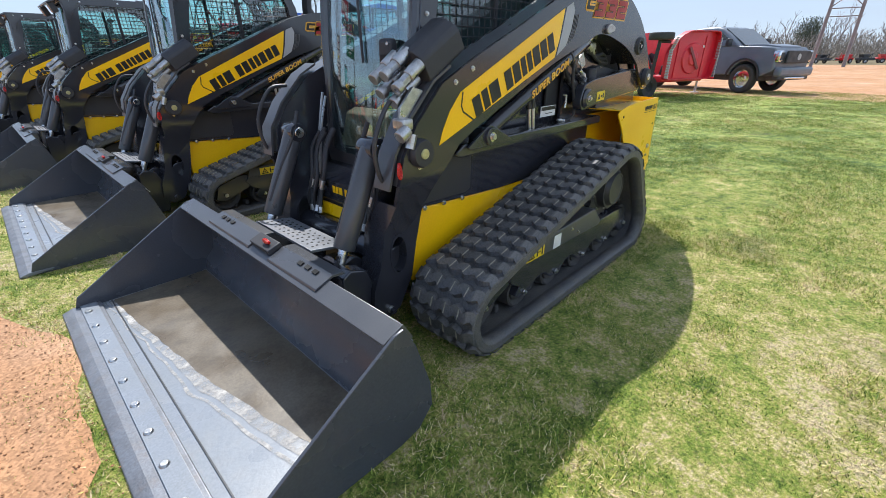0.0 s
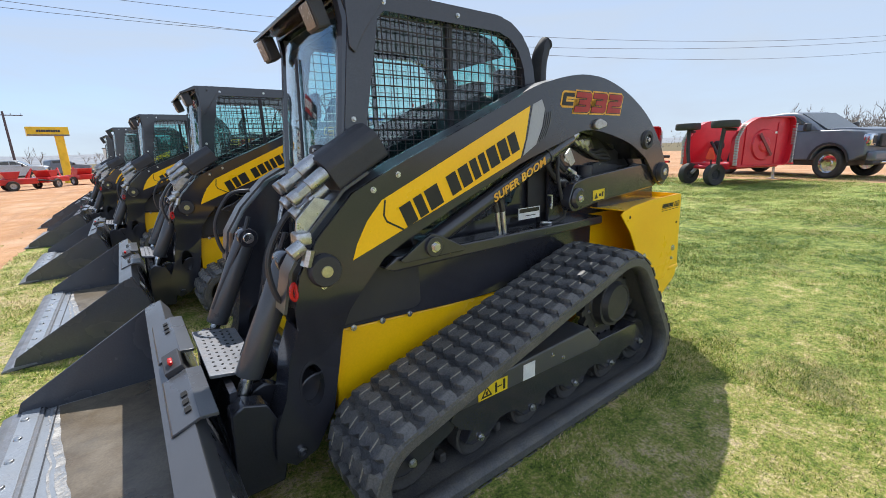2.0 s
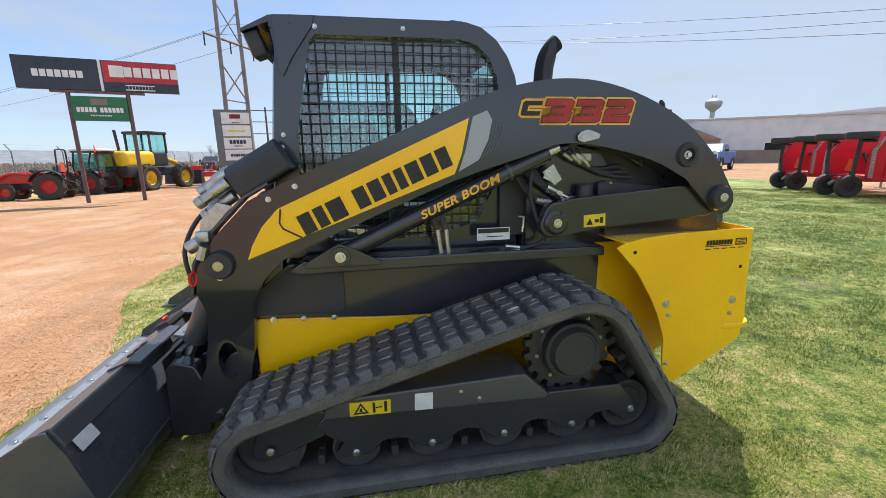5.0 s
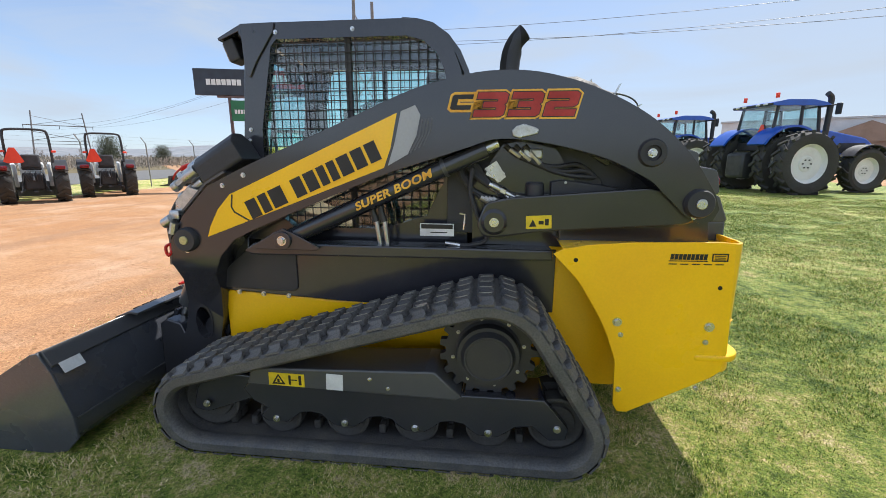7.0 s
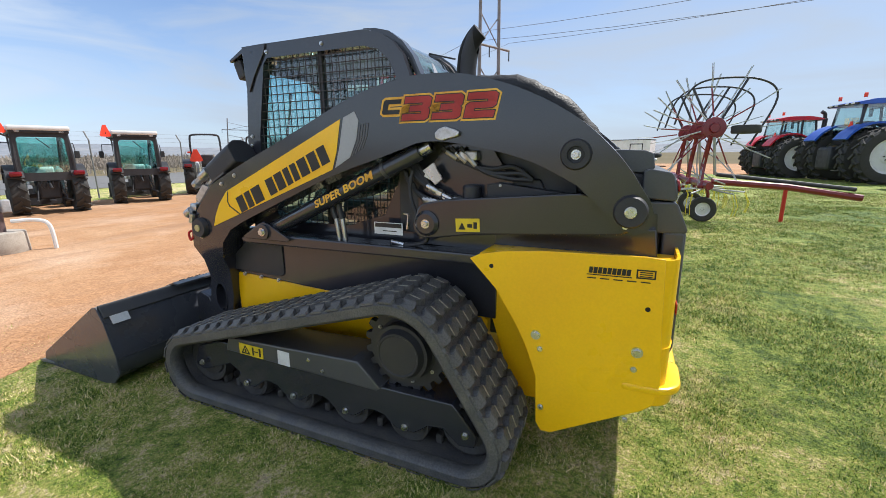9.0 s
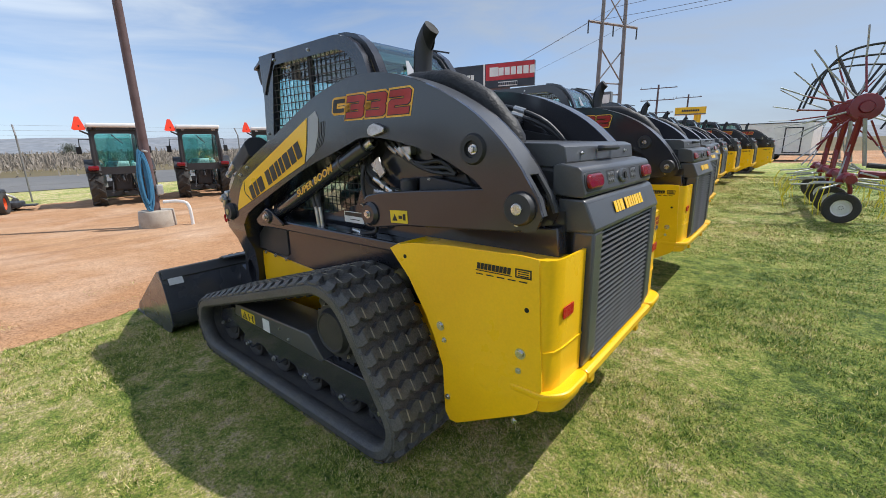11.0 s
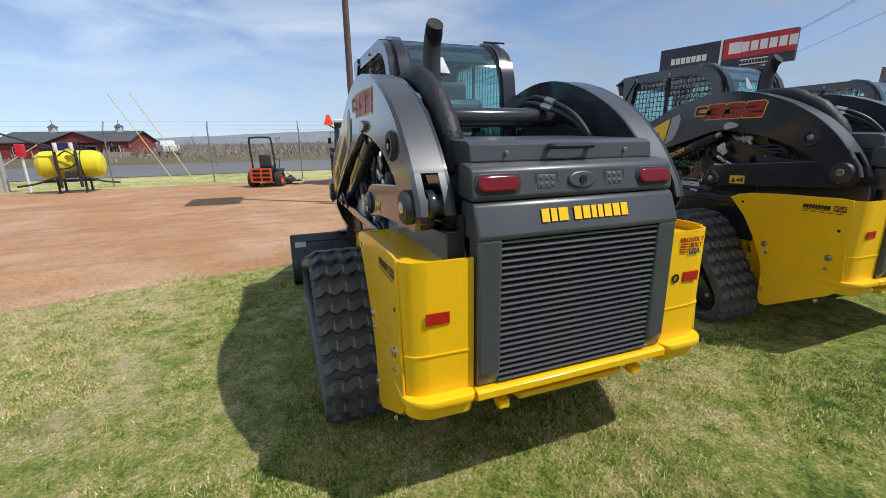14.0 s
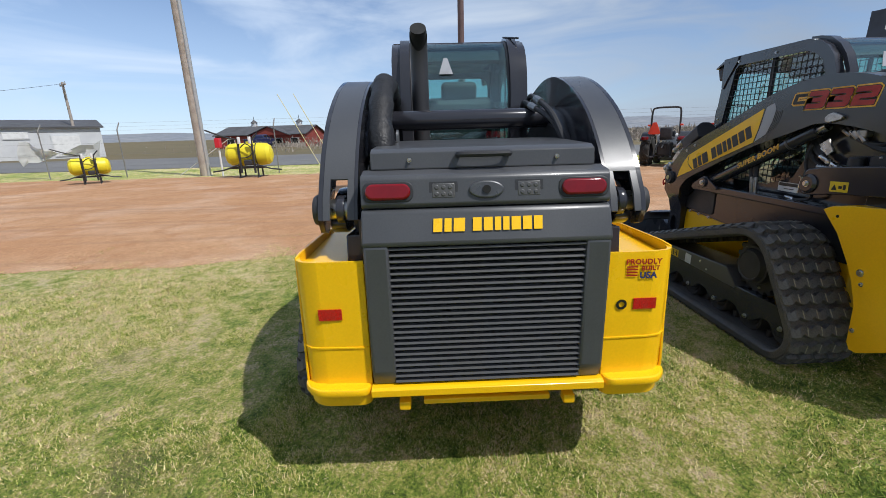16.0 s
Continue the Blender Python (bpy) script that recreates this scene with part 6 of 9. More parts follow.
def build_bucket(root):
    y0, y1 = 0.96, 3.19
    back = curve([Vector((0.60, -0.004, 0)), Vector((0.72, 0.004, 0)), Vector((0.82, 0.06, 0)), Vector((0.86, 0.17, 0)), Vector((0.83, 0.31, 0)), Vector((0.79, 0.43, 0)), Vector((0.735, 0.515, 0))], 5)
    line = [(-0.04, -0.004)] + [(v.x, v.y) for v in back]
    bk = part("bucket_shell", shell(B(), line[:7], -0.010, y0 + 0.012, y1 - 0.012), M_BUCKET, root, "grey steel bucket floor with pale dust streaks", 40)
    part("bucket_back", shell(B(), line[6:], -0.010, y0 + 0.012, y1 - 0.012), M_NAVY, root, "dark navy bucket back", 40)
    sidep = [(-0.055, -0.018), (0.70, -0.018), (0.80, 0.0), (0.878, 0.08), (0.872, 0.20), (0.80, 0.43), (0.745, 0.53), (0.70, 0.52), (-0.02, 0.075)]
    for y in (y0, y1 - 0.014):
        part("bucket_side", prism(B(), sidep, y, y + 0.014, w=0.003), M_NAVY, root, "charcoal bucket side plate")
    part("top_lip", prism(B(), [(0.665, 0.485), (0.66, 0.50), (0.755, 0.54), (0.80, 0.465), (0.79, 0.45), (0.75, 0.51)], y0 + 0.015, y1 - 0.015, w=0.002), M_GREY, root)
    ed = part("cutting_edge", prism(B(), [(-0.115, -0.012), (-0.11, -0.004), (-0.06, 0.012), (0.08, 0.012), (0.085, 0.0), (-0.06, -0.016)], y0 - 0.005, y1 + 0.005, w=0.002), M_EDGE, root, "worn steel cutting edge")
    part("edge_strip", box(B(), (0.02, (y0 + y1) / 2, 0.016), (0.085, y1 - y0 - 0.03, 0.009), 0.002), M_BUCKET, ed)
    for k in range(10):
        c = Vector((0.005, 1.09 + 0.2185 * k, 0.020))
        part("edge_bolt", cyl(B(), c, c + Vector((0, 0, 0.010)), 0.021, 0.015, n=16, w=0.002), M_ZINC, ed)
    part("floor_seam", box(B(), (0.135, (y0 + y1) / 2, -0.001), (0.006, y1 - y0 - 0.04, 0.005)), M_BLACK, bk)
    # dried mud film and the pale silt line along its edge
    def wash(off):
        out = []
        for i in range(61):
            y = y1 - 0.03 - (y1 - y0 - 0.06) * i / 60
            t = i / 60
            x = 0.135 + 0.36 * t ** 1.35 + 0.028 * noise.noise((y * 2.2, 0.7, 0)) + 0.010 * noise.noise((y * 9.0, 2.0, 0))
            wide = 0.020 + 0.035 * t + 0.012 * noise.noise((y * 5.0, 5.0, 0))
            out.append((x - wide * off, y))
        return out
    a, b = wash(0.0), wash(1.35)
    d0, d1 = wash(1.9), wash(2.25)
    c = [(0.715, q[1]) for q in a]
    for lo_, hi_, z, mat_, nm, lb in ((a, c, -0.0015, M_MUD, "mud_film", "brown dried mud film"), (b, a, -0.001, M_SILT, "silt_streak", "pale dried silt streak"), (d1, d0, -0.001, M_SILT, "silt_streak", "")):
        bm = B()
        v0 = [bm.verts.new((x, y, z)) for x, y in lo_]
        v1 = [bm.verts.new((min(x, 0.71), y, z + (0.006 if x > 0.7 else 0))) for x, y in hi_]
        for i in range(60):
            bm.faces.new((v0[i], v0[i + 1], v1[i + 1], v1[i]))
        part(nm, bm, mat_, bk, lb)
    # stiffening roll along the foot of the back wall
    part("back_roll", prism(B(), [(0.715, 0.006), (0.745, 0.09), (0.80, 0.15), (0.825, 0.28), (0.84, 0.28), (0.85, 0.12), (0.78, 0.02)], y0 + 0.015, y1 - 0.015), M_NAVY, bk, "", 50)
    # mount plate with slots, and the coupler behind
    lip = [(0.68, 0.511), (0.685, 0.522), (0.775, 0.558), (0.835, 0.552), (0.835, 0.538), (0.775, 0.544)]
    mt = part("mount_plate", prism(B(), lip, 1.46, 1.91, w=0.002), M_GREY, root, "grey quick-attach mount plate")
    part("mount_plate", prism(B(), lip, 2.13, 2.69, w=0.002), M_GREY, root)
    for yc in (1.62, 2.53):
        # slots are near-black blocks, their shade put into the colour
        bm = B()
        for k in range(3):
            box(bm, (0.745, yc - 0.065 + 0.065 * k, 0.550), (0.022, 0.035, 0.006), rot=Matrix.Rotation(-0.38, 3, "Y"))
        pieces("slot", bm, M_HOLE, mt)
    part("latch_tag", box(B(), (0.735, 2.02, 0.552), (0.075, 0.21, 0.03), 0.004, rot=Matrix.Rotation(-0.38, 3, "Y")), M_BLACK, mt)
    bm = box(B(), (0.725, 1.985, 0.578), (0.02, 0.05, 0.02), 0.006)
    cyl(bm, (0.725, 1.95, 0.578), (0.725, 1.985, 0.584), 0.008, n=8)
    part("red_latch", bm, M_REFLECT, mt, "small red latch knob")
    cp = part("coupler_plate", prism(B(), [(0.86, 0.06), (0.88, 0.45), (0.93, 0.48), (1.02, 0.45), (1.10, 0.26), (1.05, 0.06)], 1.56, 1.66, w=0.008), M_DARK, root, "dark quick-attach coupler")
    part("coupler_plate", prism(B(), [(0.86, 0.06), (0.88, 0.45), (0.93, 0.48), (1.02, 0.45), (1.10, 0.26), (1.05, 0.06)], 2.49, 2.59, w=0.008), M_DARK, root)
    part("coupler_tread", prism(B(), [(0.85, 0.535), (0.85, 0.55), (1.06, 0.515), (1.06, 0.50)], 1.775, 2.375, w=0.002), M_EDGE, cp, "grey tread plate with punched holes")
    # near-black pegs give the punched holes their shade
    bm = B()
    for i in range(5):
        for j in range(11):
            cyl(bm, (0.885 + 0.032 * i, 1.82 + 0.05 * j + 0.012 * (i % 2), 0.5385 - 0.0053 * i), (0.885 + 0.032 * i, 1.82 + 0.05 * j + 0.012 * (i % 2), 0.546 - 0.0053 * i), 0.007, n=6)
    tagged(part("punched_hole", bm, M_HOLE, cp), kind="stuff")
    part("coupler_back", prism(B(), [(0.87, 0.08), (0.90, 0.50), (0.93, 0.50), (0.90, 0.08)], 1.66, 2.49), M_DARK, cp)
    for yc in (1.735, 2.40):
        part("coupler_ear", prism(B(), rounded([(0.95, 0.16), (0.98, 0.44), (1.06, 0.47), (1.26, 0.30), (1.27, 0.17), (1.20, 0.12), (1.0, 0.08)], 0.04), yc - 0.025, yc + 0.04, w=0.006), M_DARK, cp)
        e = 1 if yc < YC else -1
        part("pin_end", cyl(B(), (1.125, yc - e * 0.235, 0.19), (1.125, yc - e * 0.10, 0.19), 0.020, w=0.003), M_STEEL, cp)
        part("pin_keeper", bolt(B(), (1.125, yc - e * 0.235, 0.19), 0.018, (0, -e, 0), 0.014), M_DARK, cp)
    part("back_seam", tube(B(), [(0.872, y0 + 0.02, 0.185), (0.872, y1 - 0.02, 0.185)], 0.004, 6), M_GREY, root)
    # stickers on the outside of the back
    part("paper_tag", box(B(), (0.808, 1.06, 0.445), (0.075, 0.11, 0.002), rot=Matrix.Rotation(1.08, 3, "Y")), M_WHITE, root, "white paper tag")


def build_loader():
    global ORG
    ORG = Vector((2.45, YC, 0))
    root = thing("track_loader", "black and yellow compact track loader with a grey bucket", "track loader", "row of track loaders", "", Matrix.Translation(ORG))
    tread = tread_row_mesh(TRACK_Y[1] - TRACK_Y[0])
    build_body(root)
    before = set(root.children_recursive)
    build_cab(root)
    fit_cab = Matrix.Translation((2.13 - ORG.x, 0, 1.0)) @ Matrix.Diagonal((0.957, 1, 0.976, 1)) @ Matrix.Translation((ORG.x - 2.13, 0, -1.0))
    for o in set(root.children_recursive) - before:
        o.data.transform(fit_cab)
    build_boom(root)
    build_bucket(root)
    build_track(0, root, tread)
    build_track(1, root, tread)
    ORG = Vector((0, 0, 0))
    return root


loader = build_loader()
for dx, dy, turn in ((-0.145, 3.08, 0.2), (-0.50, 6.25, 0.5), (-0.85, 9.35, -0.4), (-1.05, 12.5, 0.3), (-1.0, 15.6, 0.0), (-0.75, 18.7, -0.3), (-0.3, 21.8, 0.2)):
    copy_thing(loader, Matrix.Translation((2.45 + dx, YC + dy, 0)) @ pose(0, 0, 0, 0, 0, turn))

# ---- the rest of the sales lot ----
def paint(name, c, rough=0.35, **k):
    return surface(name, c, rough, other=tuple(v * 0.85 for v in c), scale=3, coat=0.25, bump=0.02, grain=0.05, spread=0.06, **k)


M_BLUE = paint("tractor_blue", (0.02, 0.10, 0.50))
M_CRIMSON = paint("implement_red", (0.64, 0.014, 0.030), 0.42)
M_MAROON = paint("tedder_maroon", (0.20, 0.012, 0.018))
M_ORANGE = paint("mower_orange", (0.75, 0.10, 0.015))
M_ORRED = paint("tractor_red", (0.55, 0.020, 0.018))
M_SAFETY = paint("safety_orange", (0.95, 0.06, 0.02), 0.5)
M_CHALK = paint("white_paint", (0.78, 0.78, 0.77))
M_TANK = surface("tank_yellow", (0.80, 0.68, 0.02), 0.45, other=(0.74, 0.62, 0.02), scale=3, bump=0.02, grain=0.04)
M_TRUCK = paint("truck_grey_blue", (0.13, 0.15, 0.185), 0.34)
M_AUTOGLASS = surface("car_glass", (0.03, 0.036, 0.042), 0.16, coat=1.0, scale=3, bump=0.0, spread=0.02)
M_RIM = surface("grey_rim", (0.45, 0.45, 0.46), 0.4, 0.5, scale=12)
M_PALE = surface("pale_galvanised", (0.46, 0.47, 0.48), 0.5, 0.4, other=(0.36, 0.37, 0.38), scale=10)
M_POLE = surface("weathered_pole", (0.42, 0.37, 0.32), 0.85, other=(0.30, 0.25, 0.21), scale=4, bump=0.5, fine=40, grain=0.25)
M_RUSTPOLE = surface("brown_painted_steel", (0.13, 0.085, 0.085), 0.6, other=(0.10, 0.06, 0.06), scale=5, bump=0.1)
M_LATTICE = surface("weathered_pylon_steel", (0.24, 0.215, 0.215), 0.6, 0.2, other=(0.19, 0.17, 0.17), scale=2, bump=0.05)
M_GUY = surface("faded_yellow_plastic", (0.72, 0.66, 0.36), 0.6, scale=6, bump=0.02)
M_CONCRETE = surface("concrete", (0.44, 0.39, 0.33), 0.9, other=(0.36, 0.31, 0.26), scale=8, bump=0.3, fine=60)
M_SLATE = surface("sign_slate", (0.028, 0.036, 0.055), 0.45, scale=3, bump=0.0, grain=0.03)
M_SIGNRED = surface("sign_red", (0.50, 0.025, 0.035), 0.45, scale=3, bump=0.0, grain=0.03)
M_SIGNGREEN = surface("sign_green", (0.02, 0.16, 0.065), 0.45, scale=3, bump=0.0, grain=0.03)
M_SIGNYELLOW = surface("sign_yellow", (0.80, 0.52, 0.02), 0.45, scale=3, bump=0.0, grain=0.03)
M_SIGNGREY = surface("sign_grey", (0.15, 0.16, 0.17), 0.5, scale=3, bump=0.0, grain=0.05)
M_SIDING = surface("white_siding", (0.62, 0.63, 0.64), 0.55, other=(0.54, 0.55, 0.57), scale=0.8, bump=0.02)
M_BARN = surface("barn_red", (0.26, 0.045, 0.03), 0.7, other=(0.22, 0.035, 0.025), scale=0.7, bump=0.05)
M_ROOF = surface("dark_roofing", (0.085, 0.085, 0.09), 0.75, scale=0.8, bump=0.1)
M_TAN = surface("tan_siding", (0.25, 0.19, 0.15), 0.7, scale=0.8, bump=0.05)
M_PLASTIC = surface("blue_hose", (0.05, 0.20, 0.36), 0.5, scale=10)
M_FENCE = surface("dull_fence_steel", (0.24, 0.235, 0.23), 0.7, 0.2, other=(0.19, 0.18, 0.175), scale=6)
M_WIRE = surface("cable", (0.12, 0.12, 0.13), 0.5, 0.5, scale=10, bump=0.0)
# branch and brush browns are paled and flattened to carry distance haze
M_TWIG = surface("hazed_bare_branches", (0.33, 0.285, 0.26), 0.9, other=(0.37, 0.32, 0.29), scale=0.3, bump=0.1)
M_BRUSH = surface("hazed_dry_brush", (0.33, 0.28, 0.235), 0.9, other=(0.28, 0.25, 0.205), scale=0.12, bump=0.2, fine=3)
M_CHROME = surface("chrome", (0.7, 0.7, 0.72), 0.12, 1.0, scale=10, bump=0.0)


def wheel(name, c, r, w, parent, rim=None, lugs=0, rim_r=0.55, axis="y", label=""):
    """A tyre with a rounded tread, and its rim as a sub-part; lugs: bars round an agricultural tyre."""
    h = w / 2
    prof = [(r * rim_r, -h * 0.72), (r * 0.82, -h), (r * 0.95, -h * 0.92), (r, -h * 0.6), (r, h * 0.6), (r * 0.95, h * 0.92), (r * 0.82, h), (r * rim_r, h * 0.72), (r * rim_r, -h * 0.72)]
    t = part(name, lathe(B(), prof, c, axis, 28, False), M_TYRE, parent, label)
    bm = B()
    for i in range(lugs):
        for s in (-1, 1):
            a = 2 * math.pi * (i + (0.5 if s > 0 else 0)) / lugs
            p = Vector((math.sin(a) * r * 1.01, s * h * 0.45, math.cos(a) * r * 1.01))
            rot = Matrix.Rotation(a, 3, "Y") @ Matrix.Rotation(s * 0.7, 3, "Z")
            if axis == "y":
                box(bm, Vector(c) + p, (r * 0.085, w * 0.62, r * 0.10), rot=rot)
    if lugs:
        tagged(part("tyre_lug", bm, M_TYRE, t), kind="stuff")
    k = rim_r * r
    bm = lathe(B(), [(0.0, -h * 0.25), (k * 0.35, -h * 0.25), (k * 0.42, -h * 0.12), (k * 0.85, -h * 0.15), (k, -h * 0.66), (k * 1.02, -h * 0.66), (k * 1.02, h * 0.66), (k, h * 0.66), (k * 0.85, h * 0.15), (k * 0.42, h * 0.12), (0, h * 0.25)], c, axis, 24)
    part("rim", bm, rim or M_RIM, t)
    bm = B()
    for i in range(6):
        a = 2 * math.pi * i / 6
        for s in (-1, 1):
            q = {"y": (k * 0.22 * math.cos(a), s * h * 0.27, k * 0.22 * math.sin(a)), "z": (k * 0.22 * math.cos(a), k * 0.22 * math.sin(a), s * h * 0.27), "x": (s * h * 0.27, k * 0.22 * math.cos(a), k * 0.22 * math.sin(a))}[axis]
            box(bm, Vector(c) + Vector(q), (0.017 * r / 0.4,) * 3)
    tagged(part("hub_stud", bm, M_BLACK, t), kind="stuff")
    return t


def slow_triangle(bm, c, s, rot):
    q = [(-0.5, -0.40), (-0.36, -0.5), (0.36, -0.5), (0.5, -0.40), (0.14, 0.5), (-0.14, 0.5)]
    b2 = prism(B(), [(a * s, b * s) for a, b in q], -0.006, 0.006, "x")
    b2.transform(Matrix.Translation(c) @ rot.to_4x4())
    me = bpy.data.meshes.new("tmp")
    b2.to_mesh(me)
    b2.free()
    bm.from_mesh(me)
    bpy.data.meshes.remove(me)
    return bm


def compact_tractor(colour, cab, loader_arm, rim, label, group):
    """A small lot tractor: x forward, standing on z = 0 with the rear axle over the origin."""
    root = thing("compact_tractor", label, "tractor", group)
    for s in (-1, 1):
        wheel("rear_wheel", (0, s * 0.66, 0.60), 0.60, 0.36, root, rim, 14, 0.52)
        wheel("front_wheel", (1.65, s * 0.60, 0.38), 0.38, 0.24, root, rim, 11, 0.52)
        bm = B()
        arc = [(0.72 * math.cos(a), 0.60 + 0.72 * math.sin(a)) for a in [radians(20 + 14 * i) for i in range(10)]]
        shell(bm, arc, -0.04, s * 0.66 - 0.17 if s > 0 else s * 0.66 - 0.19, s * 0.66 + 0.19 if s > 0 else s * 0.66 + 0.17)
        part("fender", bm, M_BLACK, root, "", 40)
        part("tail_lamp", box(B(), (-0.60, s * 0.66, 1.12), (0.16, 0.26, 0.13), 0.04), M_RED, root, "red tail lamp")
        part("lower_link", tube(B(), [(-0.1, s * 0.20, 0.45), (-0.45, s * 0.30, 0.40), (-0.85, s * 0.36, 0.38)], 0.03), M_BLACK, root)
        part("lift_rod", cyl(B(), (-0.25, s * 0.22, 0.95), (-0.5, s * 0.31, 0.42), 0.022, n=8), M_BLACK, root)
    part("rear_housing", box(B(), (0.0, 0, 0.68), (0.6, 0.50, 0.52), 0.06), M_BLACK, root, "black rear axle housing")
    part("top_link", cyl(B(), (-0.25, 0, 0.92), (-0.72, 0, 0.72), 0.03, n=8), M_BLACK, root)
    part("drawbar_hitch", box(B(), (-0.45, 0, 0.38), (0.5, 0.10, 0.05), 0.01), M_BLACK, root)
    part("chassis", box(B(), (0.95, 0, 0.62), (1.5, 0.36, 0.30), 0.04), M_BLACK, root)
    part("front_axle", box(B(), (1.65, 0, 0.40), (0.14, 1.0, 0.12), 0.02), M_BLACK, root)
    part("hood", prism(B(), rounded([(0.75, 0.75), (0.75, 1.28), (1.2, 1.26), (1.95, 1.15), (2.08, 1.0), (2.05, 0.72)], 0.1), -0.30, 0.30, w=0.06, seg=3), colour, root)
    for k in range(4):
        part("hose", tube(B(), curve([(-0.25, -0.2 + 0.12 * k, 1.0), (-0.42, -0.2 + 0.13 * k, 0.9), (-0.40, -0.18 + 0.1 * k, 0.7)], 4), 0.018), M_BLACK, root)
    if cab:
        w = 0.60
        for s in (-1, 1):
            part("cab_post", tube(B(), [(-0.42, s * w, 0.95), (-0.46, s * w, 1.5), (-0.40, s * w * 0.93, 2.18)], 0.05), M_BLACK, root)
            part("cab_post", tube(B(), [(0.85, s * w * 0.8, 0.95), (0.92, s * w * 0.85, 1.5), (0.75, s * w * 0.9, 2.18)], 0.045), M_BLACK, root)
            part("side_pane", prism(B(), [(-0.36, 1.0), (0.8, 1.0), (0.86, 1.5), (0.70, 2.12), (-0.34, 2.12)], s * w * 0.92 - 0.004, s * w * 0.92 + 0.004), M_GLASS, root).visible_shadow = False
            mr = part("mirror_arm", tube(B(), [(0.8, s * 0.55, 1.95), (0.75, s * 0.85, 1.95), (0.72, s * 0.88, 1.6)], 0.014), M_BLACK, root)
            part("mirror", box(B(), (0.72, s * 0.90, 1.62), (0.05, 0.14, 0.22), 0.02), M_BLACK, mr)
            part("roof_lamp", box(B(), (-0.50, s * 0.45, 2.22), (0.08, 0.14, 0.07), 0.02), M_CHALK, root)
        part("rear_pane", prism(B(), [(-w * 0.86, 1.12), (w * 0.86, 1.12), (w * 0.84, 2.10), (-w * 0.84, 2.10)], -0.45, -0.442, "x"), M_GLASS, root, "tinted rear pane").visible_shadow = False
        part("front_pane", prism(B(), [(-w * 0.8, 1.12), (w * 0.8, 1.12), (w * 0.8, 2.10), (-w * 0.8, 2.10)], 0.84, 0.848, "x"), M_GLASS, root).visible_shadow = False
        part("rear_frame", plate(B(), rounded([(-w, 0.92), (w, 0.92), (w * 0.95, 2.2), (-w * 0.95, 2.2)], 0.06), [rounded([(-w * 0.84, 1.14), (w * 0.84, 1.14), (w * 0.82, 2.08), (-w * 0.82, 2.08)], 0.1)[::-1]], -0.47, -0.40, "x"), M_BLACK, root)
        part("cab_roof", box(B(), (0.16, 0, 2.31), (1.45, 1.30, 0.13), 0.05, seg=3), M_CHALK, root, "white cab roof")
        part("roof_rim", box(B(), (0.16, 0, 2.22), (1.40, 1.24, 0.09), 0.03), M_BLACK, root)
        part("wiper", tube(B(), [(-0.462, 0.10, 2.06), (-0.466, -0.15, 1.8)], 0.012), M_BLACK, root)
        sl = slow_triangle(B(), (-0.60, 0.80, 2.35), 0.36, Matrix.Rotation(0.5, 3, "Z"))
        part("slow_vehicle_sign", sl, M_SAFETY, root, "bright orange slow-vehicle triangle")
        part("sign_bracket", tube(B(), [(-0.45, 0.58, 2.05), (-0.55, 0.78, 2.15), (-0.59, 0.80, 2.3)], 0.025), M_BLACK, root)
    else:
        arch = curve([(-0.30, 0.52, 0.95), (-0.36, 0.52, 1.6), (-0.38, 0.50, 2.15), (-0.38, 0.40, 2.27), (-0.38, 0, 2.29), (-0.38, -0.40, 2.27), (-0.38, -0.50, 2.15), (-0.36, -0.52, 1.6), (-0.30, -0.52, 0.95)], 5)
        part("roll_bar", tube(B(), arch, 0.036, 10), M_BLACK, root, "black roll bar")
        sl = slow_triangle(B(), (-0.50, 0.36, 1.50), 0.46, Matrix())
        part("slow_vehicle_sign", sl, M_SAFETY, root, "bright orange slow-vehicle triangle")
        part("seat_base", box(B(), (0.15, 0, 1.10), (0.45, 0.48, 0.12), 0.04), M_SEAT, root)
        part("seat_back", box(B(), (-0.10, 0, 1.32), (0.12, 0.46, 0.42), 0.05), M_SEAT, root)
        part("steering_wheel", tube(B(), [(0.62 + 0.06 * math.cos(a), 0.2 * math.sin(a), 1.42 + 0.16 * math.cos(a) * 0.6) for a in [i * math.pi / 8 for i in range(16)]], 0.014, 6, True), M_BLACK, root)
        part("dash", box(B(), (0.78, 0, 1.25), (0.18, 0.4, 0.25), 0.05), M_BLACK, root)
        for s in (-1, 1):
            part("amber_lamp", box(B(), (-0.40, s * 0.58, 1.62), (0.05, 0.12, 0.07), 0.02), M_SAFETY, root)
    if loader_arm:
        for s in (-1, 1):
            part("loader_arm", tube(B(), curve([(0.75, s * 0.45, 1.15), (1.5, s * 0.46, 1.2), (2.2, s * 0.46, 0.75), (2.45, s * 0.46, 0.35)], 5), 0.055, 8), colour, root)
            part("loader_post", box(B(), (0.72, s * 0.42, 0.85), (0.14, 0.10, 0.75), 0.02), colour, root)
        part("loader_bucket", prism(B(), [(2.42, 0.05), (3.05, 0.02), (3.05, 0.05), (2.6, 0.12), (2.52, 0.55), (2.45, 0.58)], -0.75, 0.75, w=0.01), M_BLACK, root, "black front bucket")
    return root


def put(ob, x, y, heading, z=None):
    ob.matrix_basis = pose(x, y, GROUND_Z if z is None else z, 0, 0, heading)
    return ob


